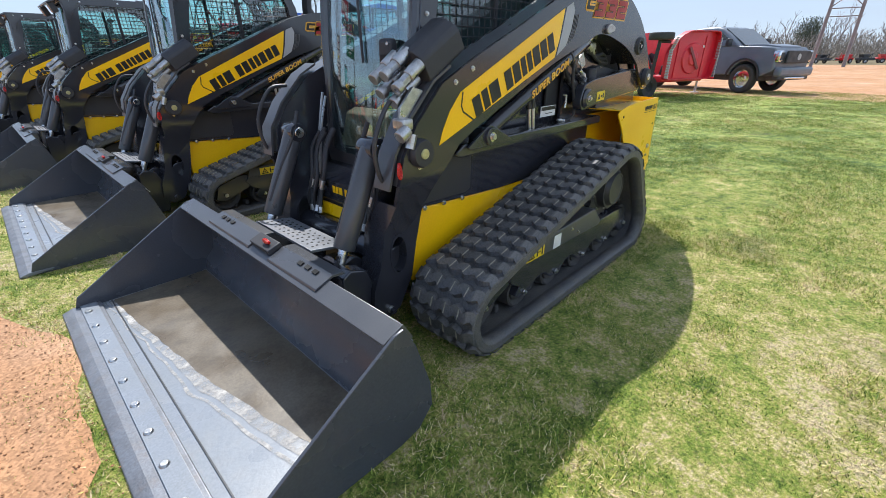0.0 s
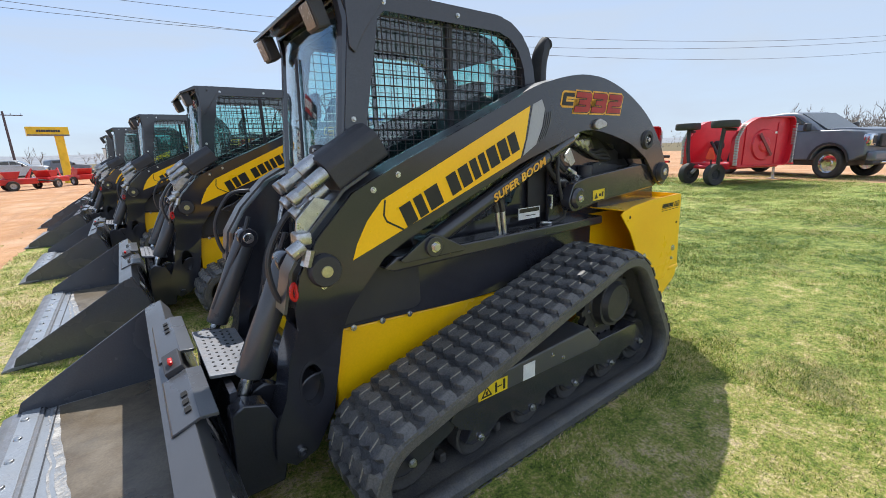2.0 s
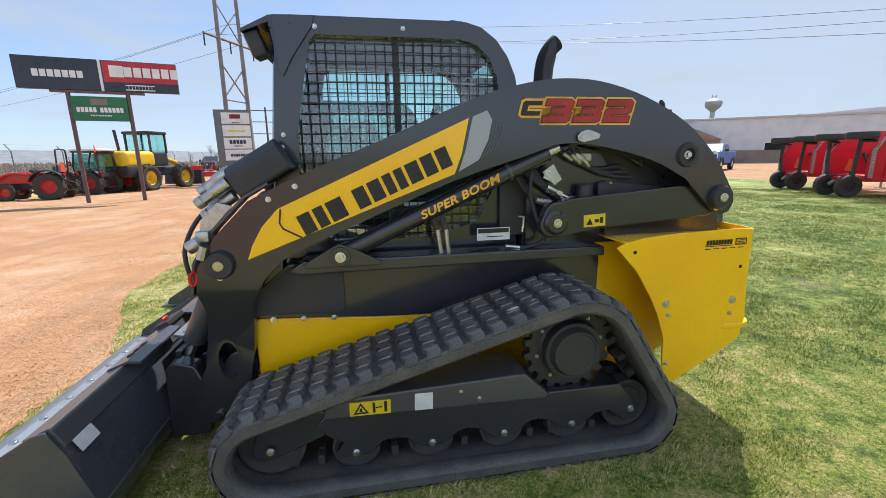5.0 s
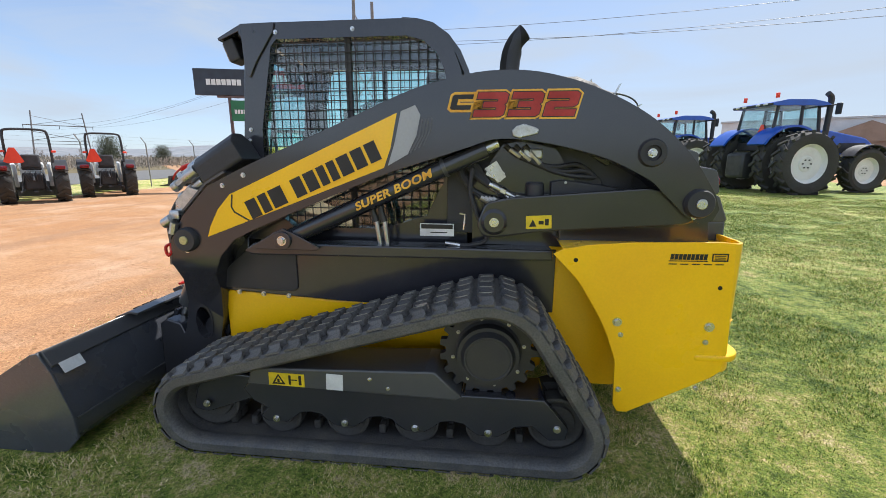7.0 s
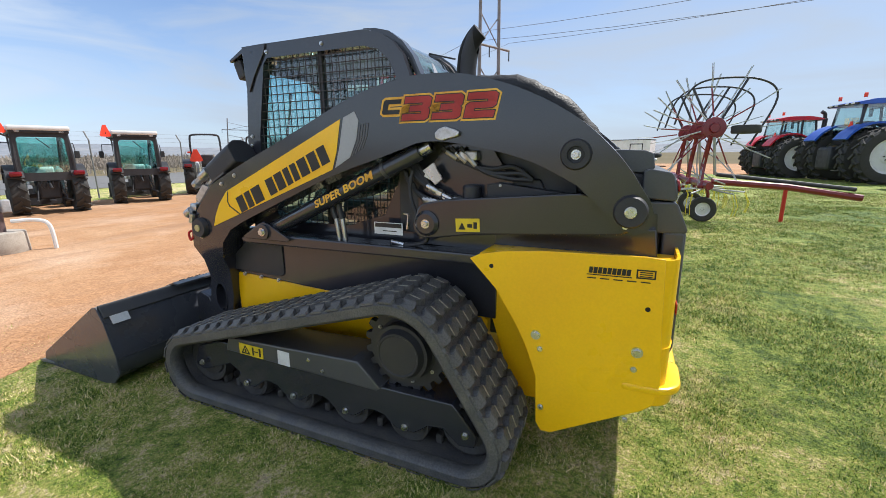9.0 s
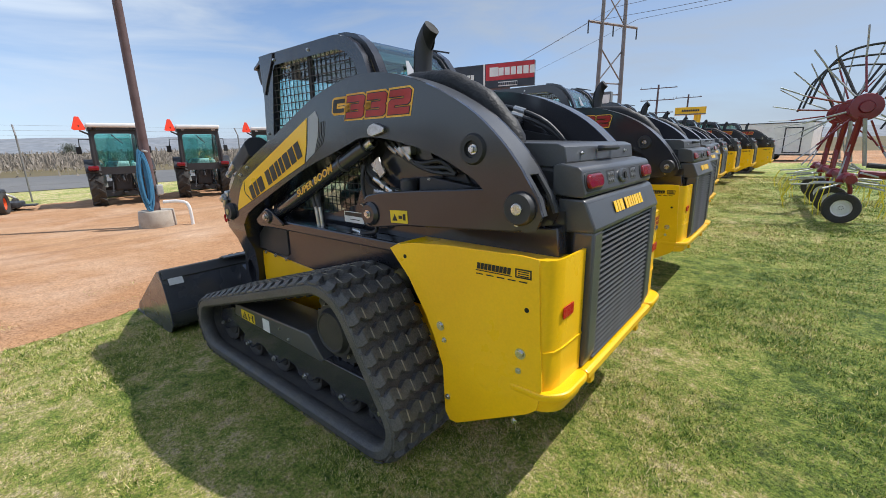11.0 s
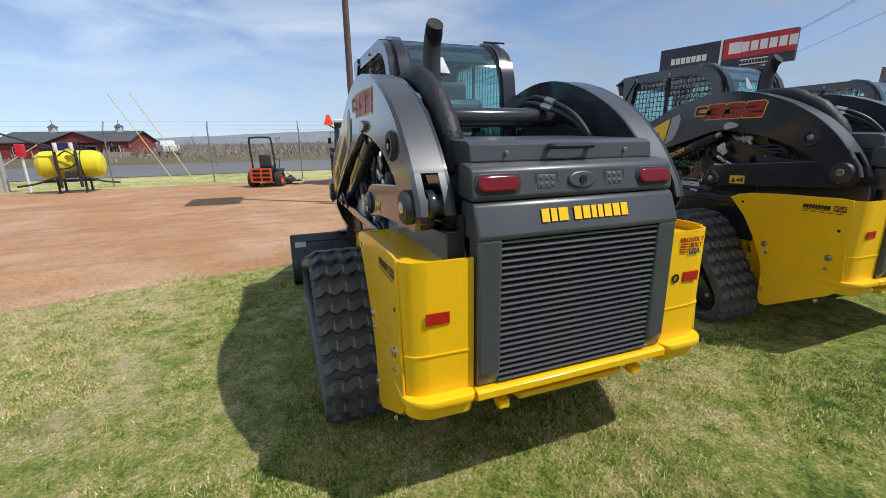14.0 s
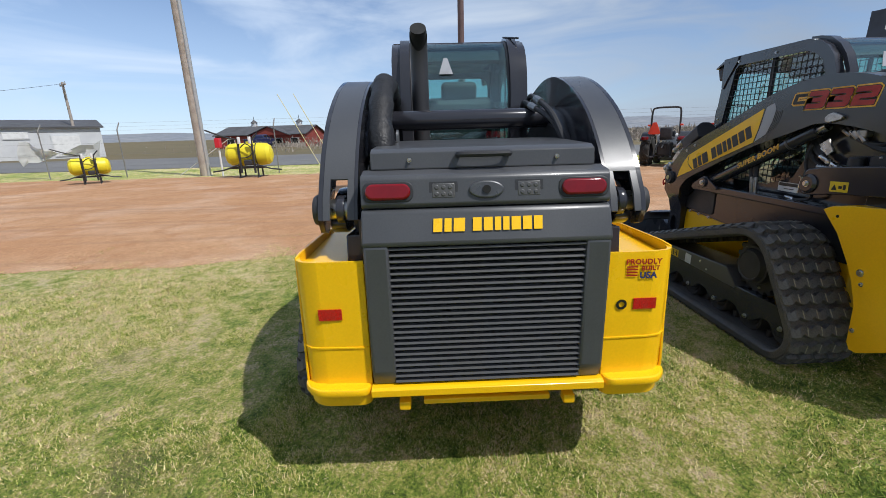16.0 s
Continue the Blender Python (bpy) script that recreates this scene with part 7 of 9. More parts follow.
cab_tractor = compact_tractor(M_CHALK, True, True, M_BLACK, "black and white compact cab tractor on packed gravel", "lot tractors")
put(cab_tractor, -10.6, 3.5, 170)
cab_tractor.scale = (0.94, 0.94, 0.96)
copy_thing(cab_tractor, pose(-10.6, 5.75, GROUND_Z, 0, 0, 163))
copy_thing(cab_tractor, pose(-11.1, 8.45, GROUND_Z, 0, 0, 156))
bar_tractor = compact_tractor(M_CHALK, False, True, M_BLACK, "open black and white compact tractor with a roll bar", "lot tractors")
put(bar_tractor, -11.7, 11.5, 140)
copy_thing(bar_tractor, pose(-11.5, 14.0, GROUND_Z, 0, 0, 138))
red_bar = compact_tractor(M_ORRED, False, True, M_ORRED, "open red compact tractor with a roll bar", "lot tractors")
put(red_bar, -11.1, 20.2, 190)
red_bar.scale = (0.9, 0.9, 0.9)
copy_thing(red_bar, pose(-10.1, 24.6, GROUND_Z, 0, 0, 170))
red_cab = compact_tractor(M_ORRED, True, False, M_ORRED, "red compact cab tractor parked on gravel", "lot tractors")
put(red_cab, -10.7, 22.6, 170)
red_cab.scale = (0.9, 0.9, 0.9)


def zero_turn():
    root = thing("zero_turn_mower", "orange and black zero-turn mower with a roll bar", "mower")
    for s in (-1, 1):
        wheel("drive_wheel", (0, s * 0.50, 0.29), 0.29, 0.28, root, M_ORANGE, 0, 0.55)
        wheel("caster_wheel", (1.45, s * 0.42, 0.16), 0.16, 0.12, root, M_BLACK, 0, 0.5)
        part("control_lever", tube(B(), [(0.65, s * 0.30, 0.65), (0.75, s * 0.30, 0.98), (0.70, s * 0.08, 1.02)], 0.016), M_BLACK, root)
        part("front_arm", tube(B(), [(0.7, s * 0.28, 0.42), (1.2, s * 0.34, 0.45), (1.45, s * 0.42, 0.34)], 0.035), M_CHALK, root)
    part("engine_cage", plate(B(), rounded([(-0.40, 0.20), (0.40, 0.20), (0.40, 0.72), (-0.40, 0.72)], 0.05), [rounded([(-0.34 + 0.36 * i, 0.26 + 0.15 * j), (-0.34 + 0.36 * i, 0.36 + 0.15 * j), (-0.04 + 0.36 * i, 0.36 + 0.15 * j), (-0.04 + 0.36 * i, 0.26 + 0.15 * j)], 0.02) for i in range(2) for j in range(3)], -0.52, -0.48, "x"), M_ORANGE, root, "orange rear engine cage")
    part("engine", box(B(), (-0.22, 0, 0.48), (0.48, 0.62, 0.44), 0.05), M_BLACK, root)
    part("frame", box(B(), (0.45, 0, 0.38), (1.1, 0.66, 0.16), 0.03), M_ORANGE, root)
    part("fender_tank", box(B(), (0.25, 0, 0.58), (0.7, 1.05, 0.16), 0.06), M_BLACK, root)
    part("seat_base", box(B(), (0.28, 0, 0.72), (0.45, 0.48, 0.14), 0.05), M_SEAT, root)
    part("seat_back", box(B(), (0.05, 0, 0.95), (0.12, 0.46, 0.48), 0.05), M_SEAT, root)
    part("roll_bar", tube(B(), curve([(-0.10, 0.42, 0.55), (-0.18, 0.42, 1.2), (-0.24, 0.40, 1.72), (-0.25, 0.30, 1.80), (-0.25, -0.30, 1.80), (-0.24, -0.40, 1.72), (-0.18, -0.42, 1.2), (-0.10, -0.42, 0.55)], 5), 0.034, 10), M_BLACK, root, "black roll bar")
    part("mower_deck", prism(B(), rounded([(0.55, -0.72), (1.25, -0.72), (1.35, -0.3), (1.35, 0.3), (1.25, 0.72), (0.55, 0.72)], 0.15), 0.10, 0.26, "z", 0.04), M_BLACK, root, "black cutting deck")
    part("chute", prism(B(), [(0.70, -0.70), (1.15, -0.70), (1.10, -1.02), (0.75, -1.02)], 0.12, 0.16, "z", 0.01), M_BLACK, root)
    part("foot_plate", box(B(), (0.95, 0, 0.40), (0.4, 0.5, 0.04), 0.01), M_CHALK, root)
    return root


put(zero_turn(), -10.9, 0.45, 160).scale = (0.92, 0.92, 0.94)


def sprayer():
    root = thing("tank_sprayer", "yellow tank sprayer on a black steel stand", "sprayer", "sprayers by the fence")
    prof = [(0.0, -0.90), (0.18, -0.90), (0.34, -0.84), (0.43, -0.72), (0.45, -0.50), (0.45, 0.50), (0.43, 0.72), (0.34, 0.84), (0.18, 0.90), (0.0, 0.90)]
    tank = part("tank", lathe(B(), prof, (0, 0, 0.92), "y", 32), M_TANK, root, "bright yellow plastic tank")
    part("tank_lid", lathe(B(), [(0, 0.05), (0.14, 0.05), (0.15, -0.03)], (0, 0.05, 1.38), "z", 18), M_TANK, tank)
    for s in (-1, 1):
        part("tank_strap", tube(B(), [(0.458 * math.cos(a), s * 0.32, 0.92 + 0.458 * math.sin(a)) for a in [i * math.pi / 12 for i in range(24)]], 0.018, 6, True), M_BLACK, tank)
        part("stand_leg", tube(B(), [(0.45, s * 0.35, 0.0), (0.45, s * 0.35, 0.5)], 0.035), M_BLACK, root)
        part("stand_leg", tube(B(), [(-0.30, s * 0.35, 0.0), (-0.30, s * 0.35, 0.5)], 0.035), M_BLACK, root)
        part("mast", tube(B(), [(0.52, s * 0.26, 0.2), (0.52, s * 0.26, 1.55)], 0.045), M_BLACK, root, "black boom mast")
        part("folded_boom", tube(B(), [(0.55, s * 0.30, 0.55), (0.60, s * 0.9, 0.35), (0.60, s * 1.3, 0.3)], 0.03), M_BLACK, root)
        part("stand_rail", tube(B(), [(-0.35, s * 0.35, 0.45), (0.5, s * 0.35, 0.45)], 0.035), M_BLACK, root)
        part("foot_rail", tube(B(), [(-0.40, s * 0.35, 0.03), (0.6, s * 0.35, 0.03)], 0.03), M_BLACK, root)
        part("boom_tip", tube(B(), [(0.52, s * 0.26, 1.5), (0.5, s * 0.8, 1.65), (0.5, s * 1.4, 1.9)] if s < 0 else [(0.52, s * 0.26, 1.5), (0.5, s * 0.5, 1.75)], 0.03), M_BLACK, root)
        part("valve", cyl(B(), (0.56, s * 0.2, 1.35), (0.56, s * 0.2, 1.62), 0.06, n=10, w=0.01), M_CHALK, root)
    part("stand_beam", tube(B(), [(0.48, -0.7, 0.42), (0.48, 0.7, 0.42)], 0.045), M_BLACK, root)
    part("hose", tube(B(), curve([(0.5, -0.2, 1.2), (0.62, 0.05, 1.35), (0.62, 0.3, 1.1), (0.6, 0.1, 0.85), (0.55, -0.2, 0.8)], 6), 0.022), M_BLACK, root)
    part("pump", box(B(), (0.55, 0.05, 0.62), (0.2, 0.3, 0.22), 0.04), M_BLACK, root)
    return root


sp = put(sprayer(), -12.3, -5.55, 8)
sp2 = copy_thing(sp, pose(-11.4, -11.4, GROUND_Z, 0, 0, 35))
sp2.scale = (0.72, 0.72, 0.72)


def big_tractor(colour, label, duals=True):
    """A large row-crop tractor: x forward, rear axle over the origin."""
    root = thing("field_tractor", label, "tractor", "row of field tractors")
    for s in (-1, 1):
        for k in range(2 if duals else 1):
            wheel("rear_wheel", (0, s * (0.95 + 0.82 * k), 0.98), 0.98, 0.46, root, M_CHALK, 18, 0.63)
        wheel("front_wheel", (2.9, s * 0.98, 0.74), 0.74, 0.44, root, M_CHALK, 16, 0.60)
        arc = [(-0.06 + 1.10 * math.cos(a), 1.02 + 1.13 * math.sin(a)) for a in [radians(27 + 9.5 * i) for i in range(14)]]
        part("rear_fender", shell(B(), arc, -0.07, min(s * 0.55, s * 1.30), max(s * 0.55, s * 1.30)), colour, root, "", 40)
        arc = [(2.9 + 0.82 * math.cos(a), 0.76 + 0.82 * math.sin(a)) for a in [radians(35 + 14 * i) for i in range(9)]]
        part("front_fender", shell(B(), arc, -0.03, s * 0.98 - 0.24, s * 0.98 + 0.24), M_BLACK, root, "", 40)
        for x, z0, x1 in ((-0.45, 1.75, -0.30), (0.55, 1.75, 0.55), (1.30, 1.5, 1.12)):
            part("cab_post", tube(B(), [(x, s * 0.80, z0), (x1, s * 0.74, 2.95)], 0.05), M_BLACK, root)
        part("side_pane", prism(B(), [(-0.40, 1.7), (0.5, 1.45), (1.26, 1.5), (1.10, 2.9), (-0.28, 2.9)], s * 0.76 - 0.004, s * 0.76 + 0.004), M_CABGLASS, root).visible_shadow = False
        mr = part("mirror_arm", tube(B(), [(1.15, s * 0.75, 2.85), (1.2, s * 1.35, 2.85)], 0.02), M_BLACK, root)
        part("mirror", box(B(), (1.2, s * 1.38, 2.72), (0.06, 0.2, 0.36), 0.03), M_BLACK, mr)
        part("beacon", cyl(B(), (-0.35, s * 0.70, 3.12), (-0.35, s * 0.70, 3.28), 0.06, n=12, w=0.02), M_SAFETY, root, "amber beacon")
        part("step", box(B(), (0.9, s * 0.85, 0.9), (0.4, 0.3, 0.5), 0.03), M_BLACK, root)
    part("rear_axle", cyl(B(), (0, -1.8, 0.98), (0, 1.8, 0.98), 0.16, n=14), M_BLACK, root)
    part("transmission", box(B(), (0.9, 0, 1.05), (2.4, 0.7, 0.7), 0.08), M_BLACK, root)
    part("front_axle", box(B(), (2.9, 0, 0.74), (0.3, 1.8, 0.3), 0.06), M_BLACK, root)
    part("hitch", box(B(), (-0.75, 0, 0.9), (0.5, 0.9, 0.9), 0.12), M_BLACK, root, "black rear hitch")
    part("hood", prism(B(), rounded([(1.2, 1.25), (1.2, 2.12), (2.0, 2.10), (3.4, 1.85), (3.75, 1.6), (3.72, 1.0), (3.2, 1.0)], 0.15), -0.45, 0.45, w=0.12, seg=3), colour, root)
    for s in (-1, 1):
        part("hood_grille", box(B(), (2.9, s * 0.452, 1.5), (1.0, 0.02, 0.35), 0.005), M_BLACK, root)
    bm = prism(B(), rounded([(-0.62, 2.93), (-0.58, 3.03), (-0.1, 3.13), (0.8, 3.13), (1.30, 3.04), (1.48, 2.93)], 0.10), -0.90, 0.90, w=0.05, seg=3)
    for v in bm.verts:
        v.co.z -= 0.07 * (abs(v.co.y) / 0.9) ** 3
    part("cab_roof", bm, colour, root)
    part("roof_band", prism(B(), rounded([(-0.66, 2.87), (-0.66, 2.945), (1.50, 2.945), (1.52, 2.87)], 0.02), -0.86, 0.86, w=0.02), M_BLACK, root, "black lower rim of the cab roof")
    for y in (-0.62, -0.3, 0.3, 0.62):
        part("work_lamp", box(B(), (-0.67, y, 2.915), (0.04, 0.16, 0.06), 0.012), M_CHALK, root)
    part("roof_visor", prism(B(), [(1.15, 2.86), (1.20, 2.92), (1.50, 2.90), (1.46, 2.84)], -0.82, 0.82, w=0.01), M_BLACK, root)
    part("roof_lining", box(B(), (0.40, 0, 2.91), (1.65, 1.55, 0.06), 0.02), M_BLACK, root)
    part("rear_pane", prism(B(), [(-0.7, 1.7), (0.7, 1.7), (0.68, 2.88), (-0.68, 2.88)], -0.40, -0.392, "x"), M_CABGLASS, root).visible_shadow = False
    part("front_pane", prism(B(), [(-0.7, 1.6), (0.7, 1.6), (0.68, 2.88), (-0.68, 2.88)], 1.2, 1.208, "x"), M_CABGLASS, root).visible_shadow = False
    part("cab_base", box(B(), (0.4, 0, 1.55), (1.6, 1.5, 0.3), 0.05), M_BLACK, root)
    part("seat", box(B(), (0.25, 0, 1.95), (0.5, 0.5, 0.7), 0.12), M_SEAT, root)
    part("steering_column", cyl(B(), (0.95, 0, 1.7), (0.8, 0, 2.2), 0.08, n=10), M_BLACK, root)
    part("exhaust", tube(B(), curve([(1.45, -0.82, 1.6), (1.45, -0.82, 2.3), (1.45, -0.82, 2.95), (1.40, -0.84, 3.15), (1.25, -0.86, 3.25)], 5), 0.085, 12), M_BLACK, root, "black exhaust stack")
    sl = slow_triangle(B(), (-0.44, -0.35, 2.1), 0.36, Matrix())
    part("wheel_grip", lathe(B(), [(0.19, -0.015), (0.21, 0.0), (0.19, 0.015), (0.17, 0.0), (0.19, -0.015)], (0.80, 0, 2.22), "z", 18), M_BLACK, root)
    part("slow_vehicle_sign", sl, M_SAFETY, root, "orange slow-vehicle triangle")
    return root


blue = big_tractor(M_BLUE, "blue field tractor with dual rear wheels on grass")
put(blue, 15.0, 20.0, 10)
blue.scale = (1.25, 1.25, 1.25)
copy_thing(blue, pose(13.85, 27.0, GROUND_Z, 0, 0, 11) )
red_tr = big_tractor(M_CRIMSON, "dark red field tractor with dual rear wheels")
put(red_tr, 12.0, 31.5, 12)
red_tr.scale = (1.12, 1.12, 1.12)


def batwing():
    """A folded rotary cutter: wings raised on edge beside a low middle deck. x points to the hitch."""
    root = thing("folded_rotary_cutter", "red folding rotary cutter with raised wings on grass", "rotary cutter", "row of rotary cutters")
    out = rounded([(-0.78, 0.66), (-0.78, 1.55), (-0.45, 2.02), (0.05, 2.24), (1.62, 2.24), (1.70, 1.60), (1.55, 0.66)], 0.16, 4)
    for s in (-1, 1):
        w = part("wing_deck", prism(B(), out, s * 0.92 - 0.03, s * 0.92 + 0.03, "y", 0.008), M_CRIMSON, root, "raised red wing deck")
        part("wing_skirt", shell(B(), out + out[:1], 0.03, min(s * 0.90, s * 1.14), max(s * 0.90, s * 1.14)), M_CRIMSON, w)
        # raised pan of the blade spindle with a curved rib, seen from below
        part("blade_pan", lathe(B(), [(0.0, s * 0.10), (0.20, s * 0.09), (0.26, s * 0.05), (0.50, s * 0.05), (0.54, 0.0)], (0.55, s * 0.95, 1.35), "y", 28), M_CRIMSON, w)
        part("blade_bar", box(B(), (0.55, s * 1.06, 1.35), (0.95, 0.02, 0.11), 0.006, rot=Matrix.Rotation(0.9, 3, "Y")), M_MAROON, w)
        for x in (-0.25, 1.15):
            part("deck_rib", prism(B(), [(x - 0.05, 0.70), (x + 0.05, 0.70), (x + 0.07, 2.1), (x - 0.03, 2.1)], s * 0.95 - 0.03, s * 0.95 + 0.03, "y", 0.006), M_CRIMSON, w)
        part("gearbox", cyl(B(), (0.55, s * 0.90, 1.35), (0.55, s * 0.66, 1.35), 0.20, 0.14, n=18, w=0.02), M_BLACK, w)
        part("deck_label", box(B(), (1.1, s * 0.96, 1.75), (0.16, 0.01, 0.07)), M_CHALK, w)
        for e, x in ((-1, -0.80), (1, 1.68)):
            bm = B()
            for k in range(26):
                z = 0.72 + 0.052 * k
                xx = x + (0.0 if z < 1.6 or e > 0 else 0.55 * (z - 1.6))
                box(bm, (xx + 0.01 * (k % 2), s * 1.12, z), (0.05, 0.12, 0.04))
            tagged(part("skirt_chain", bm, M_PALE, w, "row of grey safety chains"), kind="stuff")
        part("wing_wheel_arm", tube(B(), [(-0.95, s * 0.60, 0.55), (-1.0, s * 0.68, 1.2), (-0.98, s * 0.74, 1.95)], 0.065), M_BLACK, root)
        part("wing_wheel_strut", tube(B(), [(-0.98, s * 0.74, 1.92), (-0.6, s * 0.86, 1.90)], 0.05), M_BLACK, root)
        wheel("wing_wheel", (-1.0, s * 0.78, 2.08), 0.42, 0.24, root, M_BLACK, 0, 0.5, "z")
        wheel("ground_wheel", (-1.0, s * 0.55, 0.38), 0.38, 0.25, root, M_BLACK, 0, 0.5)
        part("wheel_arm", tube(B(), [(-0.4, s * 0.45, 0.75), (-0.75, s * 0.42, 0.62), (-1.0, s * 0.42, 0.40)], 0.06), M_PALE, root)
        part("fold_cylinder", cyl(B(), (0.2, s * 0.3, 0.78), (0.2, s * 0.82, 1.5), 0.05, n=10), M_BLACK, root)
    part("middle_deck", box(B(), (0.4, 0, 0.66), (2.2, 1.7, 0.22), 0.04), M_CRIMSON, root)
    part("middle_gearbox", cyl(B(), (0.4, 0, 0.7), (0.4, 0, 1.1), 0.2, 0.14, n=16, w=0.02), M_BLACK, root)
    part("axle_beam", tube(B(), [(-0.85, -0.6, 0.62), (-0.85, 0.6, 0.62)], 0.07), M_CRIMSON, root)
    part("tongue", prism(B(), [(1.4, 0.58), (1.4, 0.76), (3.1, 0.66), (3.1, 0.56)], -0.22, 0.22, "y", 0.02), M_CRIMSON, root, "flat red towing tongue")
    part("hitch_clevis", box(B(), (3.2, 0, 0.60), (0.3, 0.12, 0.10), 0.02), M_BLACK, root)
    part("jack_stand", tube(B(), [(2.75, 0.25, 0.0), (2.75, 0.25, 0.85)], 0.045), M_PALE, root)
    part("jack_foot", box(B(), (2.75, 0.25, 0.02), (0.26, 0.26, 0.04), 0.005), M_PALE, root)
    part("drive_shaft", cyl(B(), (0.4, 0, 1.0), (3.3, 0, 0.85), 0.07, n=12), M_BLACK, root)
    part("slow_vehicle_sign", slow_triangle(B(), (-0.80, -0.15, 1.10), 0.42, Matrix()), M_SAFETY, root)
    part("sign_post", tube(B(), [(-0.76, -0.15, 0.7), (-0.76, -0.15, 1.2)], 0.025), M_BLACK, root)
    return root


cutter = batwing()
put(cutter, 17.58, 5.93, -22)
cutter.scale = (0.95, 0.95, 0.95)
copy_thing(cutter, pose(18.6, 10.82, GROUND_Z, 0, 0, -21))
copy_thing(cutter, pose(20.1, 13.85, GROUND_Z, 0, 0, -20))


def tedder():
    """A folded hay tedder seen from behind: x along its tongue, y across."""
    root = thing("hay_tedder", "maroon folded hay tedder with wire tines on grass", "hay tedder")
    part("main_beam", tube(B(), [(0.2, 0, 0.85), (1.6, 0, 0.75), (2.9, 0, 0.55)], 0.07, 8), M_MAROON, root, "maroon towing beam")
    part("drive_shaft", cyl(B(), (0.3, 0.12, 1.0), (2.8, 0.05, 0.72), 0.045, n=10), M_BLACK, root)
    part("parking_stand", tube(B(), [(1.6, 0.0, 0.0), (1.6, 0, 0.75)], 0.04), M_ORRED, root)
    part("cross_beam", tube(B(), [(0, -0.8, 0.80), (0, 4.4, 0.80)], 0.08, 8), M_MAROON, root)
    for k, y in enumerate((-0.4, 0.9, 2.4, 3.9)):
        part("wheel_fork", tube(B(), curve([(0.0, y, 0.8), (0.08, y, 0.55), (0.0, y + 0.12, 0.28)], 4), 0.035), M_MAROON, root)
        wheel("wheel", (0.0, y, 0.27), 0.27, 0.17, root, M_CHALK, 0, 0.55)
        # lower rotor with bent tine arms
        for i in range(6):
            a = 2 * math.pi * i / 6 + 0.3 * k
            e = Vector((math.cos(a), math.sin(a), 0))
            c = Vector((0, y, 0.72))
            arm = part("tine_arm", tube(B(), [c + e * 0.1, c + e * 0.75 + Vector((0, 0, -0.06))], 0.016, 6), M_PALE, root)
            for q in (-0.04, 0.04):
                f = e.cross(Vector((0, 0, 1)))
                part("tine", tube(B(), [c + e * 0.75 + f * q + Vector((0, 0, -0.06)), c + e * 0.85 + f * q + Vector((0, 0, -0.30)), c + e * 0.80 + f * q + Vector((0, 0, -0.5))], 0.007, 5), M_TANK, arm)
        part("rotor_hub", lathe(B(), [(0, 0.12), (0.08, 0.10), (0.15, 0.0), (0.15, -0.05), (0, -0.05)], (0, y, 0.78), "z", 20), M_MAROON, root)
    for k, y in enumerate((-0.1, 1.3, 2.8)):
        # raised wing with its rotor turned on edge
        part("wing_arm", tube(B(), curve([(0.0, y + 0.2, 0.85), (0.02, y + 0.12, 1.3), (0.06, y, 1.85)], 4), 0.05, 8), M_MAROON, root)
        part("wing_gusset", prism(B(), [(y + 0.0, 0.75), (y + 0.30, 0.75), (y + 0.20, 1.25), (y + 0.08, 1.25)], -0.03, 0.03, "x", 0.01), M_MAROON, root)
        c = Vector((0.1, y, 2.0))
        part("raised_hub", lathe(B(), [(0, -0.09), (0.09, -0.09), (0.11, -0.03), (0.22, -0.025), (0.23, 0.0), (0.22, 0.025), (0.11, 0.03), (0.09, 0.09), (0, 0.09)], c, "y", 22), M_MAROON, root)
        for i in range(11):
            a = 2 * math.pi * i / 11 + 0.2 * k
            e = Vector((math.cos(a), 0.12, math.sin(a)))
            arm = part("raised_arm", tube(B(), [c + e * 0.25, c + e * 0.85], 0.016, 6), M_MAROON if i % 2 else M_PALE, root)
            for q in (-0.05, 0.05):
                part("tine", tube(B(), [c + e * 0.85 + Vector((0, q, 0)), c + e * 1.02 + Vector((0, q - 0.12, 0.02)), c + e * 1.28 + Vector((0, q - 0.2, 0.05))], 0.008, 5), M_PALE, arm)
        hoop = curve([c + Vector((-0.75, 0.2, 0.1)), c + Vector((-0.55, 0.2, 0.75)), c + Vector((-0.15, 0.2, 1.02)), c + Vector((0.75, 0.2, 0.98)), c + Vector((1.12, 0.2, 0.60)), c + Vector((0.75, 0.2, -0.35))], 6)
        part("guard_hoop", tube(B(), hoop, 0.020, 8), M_BLACK, root, "black tubular guard hoop")
        part("hoop_brace", tube(B(), [c + Vector((0.1, 0.1, 0.1)), c + Vector((0.55, 0.2, 1.0))], 0.025, 6), M_BLACK, root)
        part("hoop_brace", tube(B(), [c + Vector((-0.1, 0.1, 0.1)), c + Vector((-0.45, 0.2, 0.85))], 0.025, 6), M_BLACK, root)
        part("lift_strut", tube(B(), [c + Vector((0.0, -0.1, -0.2)), Vector((0.25, y + 0.1, 1.0))], 0.03, 6), M_PALE, root)
    wheel("spare_wheel", (0.65, -0.25, 1.95), 0.27, 0.17, root, M_CHALK, 0, 0.55, "z")
    for k in range(10):
        y = -0.5 + 0.5 * k
        part("link_rod", tube(B(), [(0.15, y, 0.9 + 0.05 * (k % 3)), (0.45 + 0.1 * (k % 2), y + 0.45, 0.8)], 0.018, 5), M_PALE, root)
    return root


put(tedder(), 5.35, 10.6, 4)


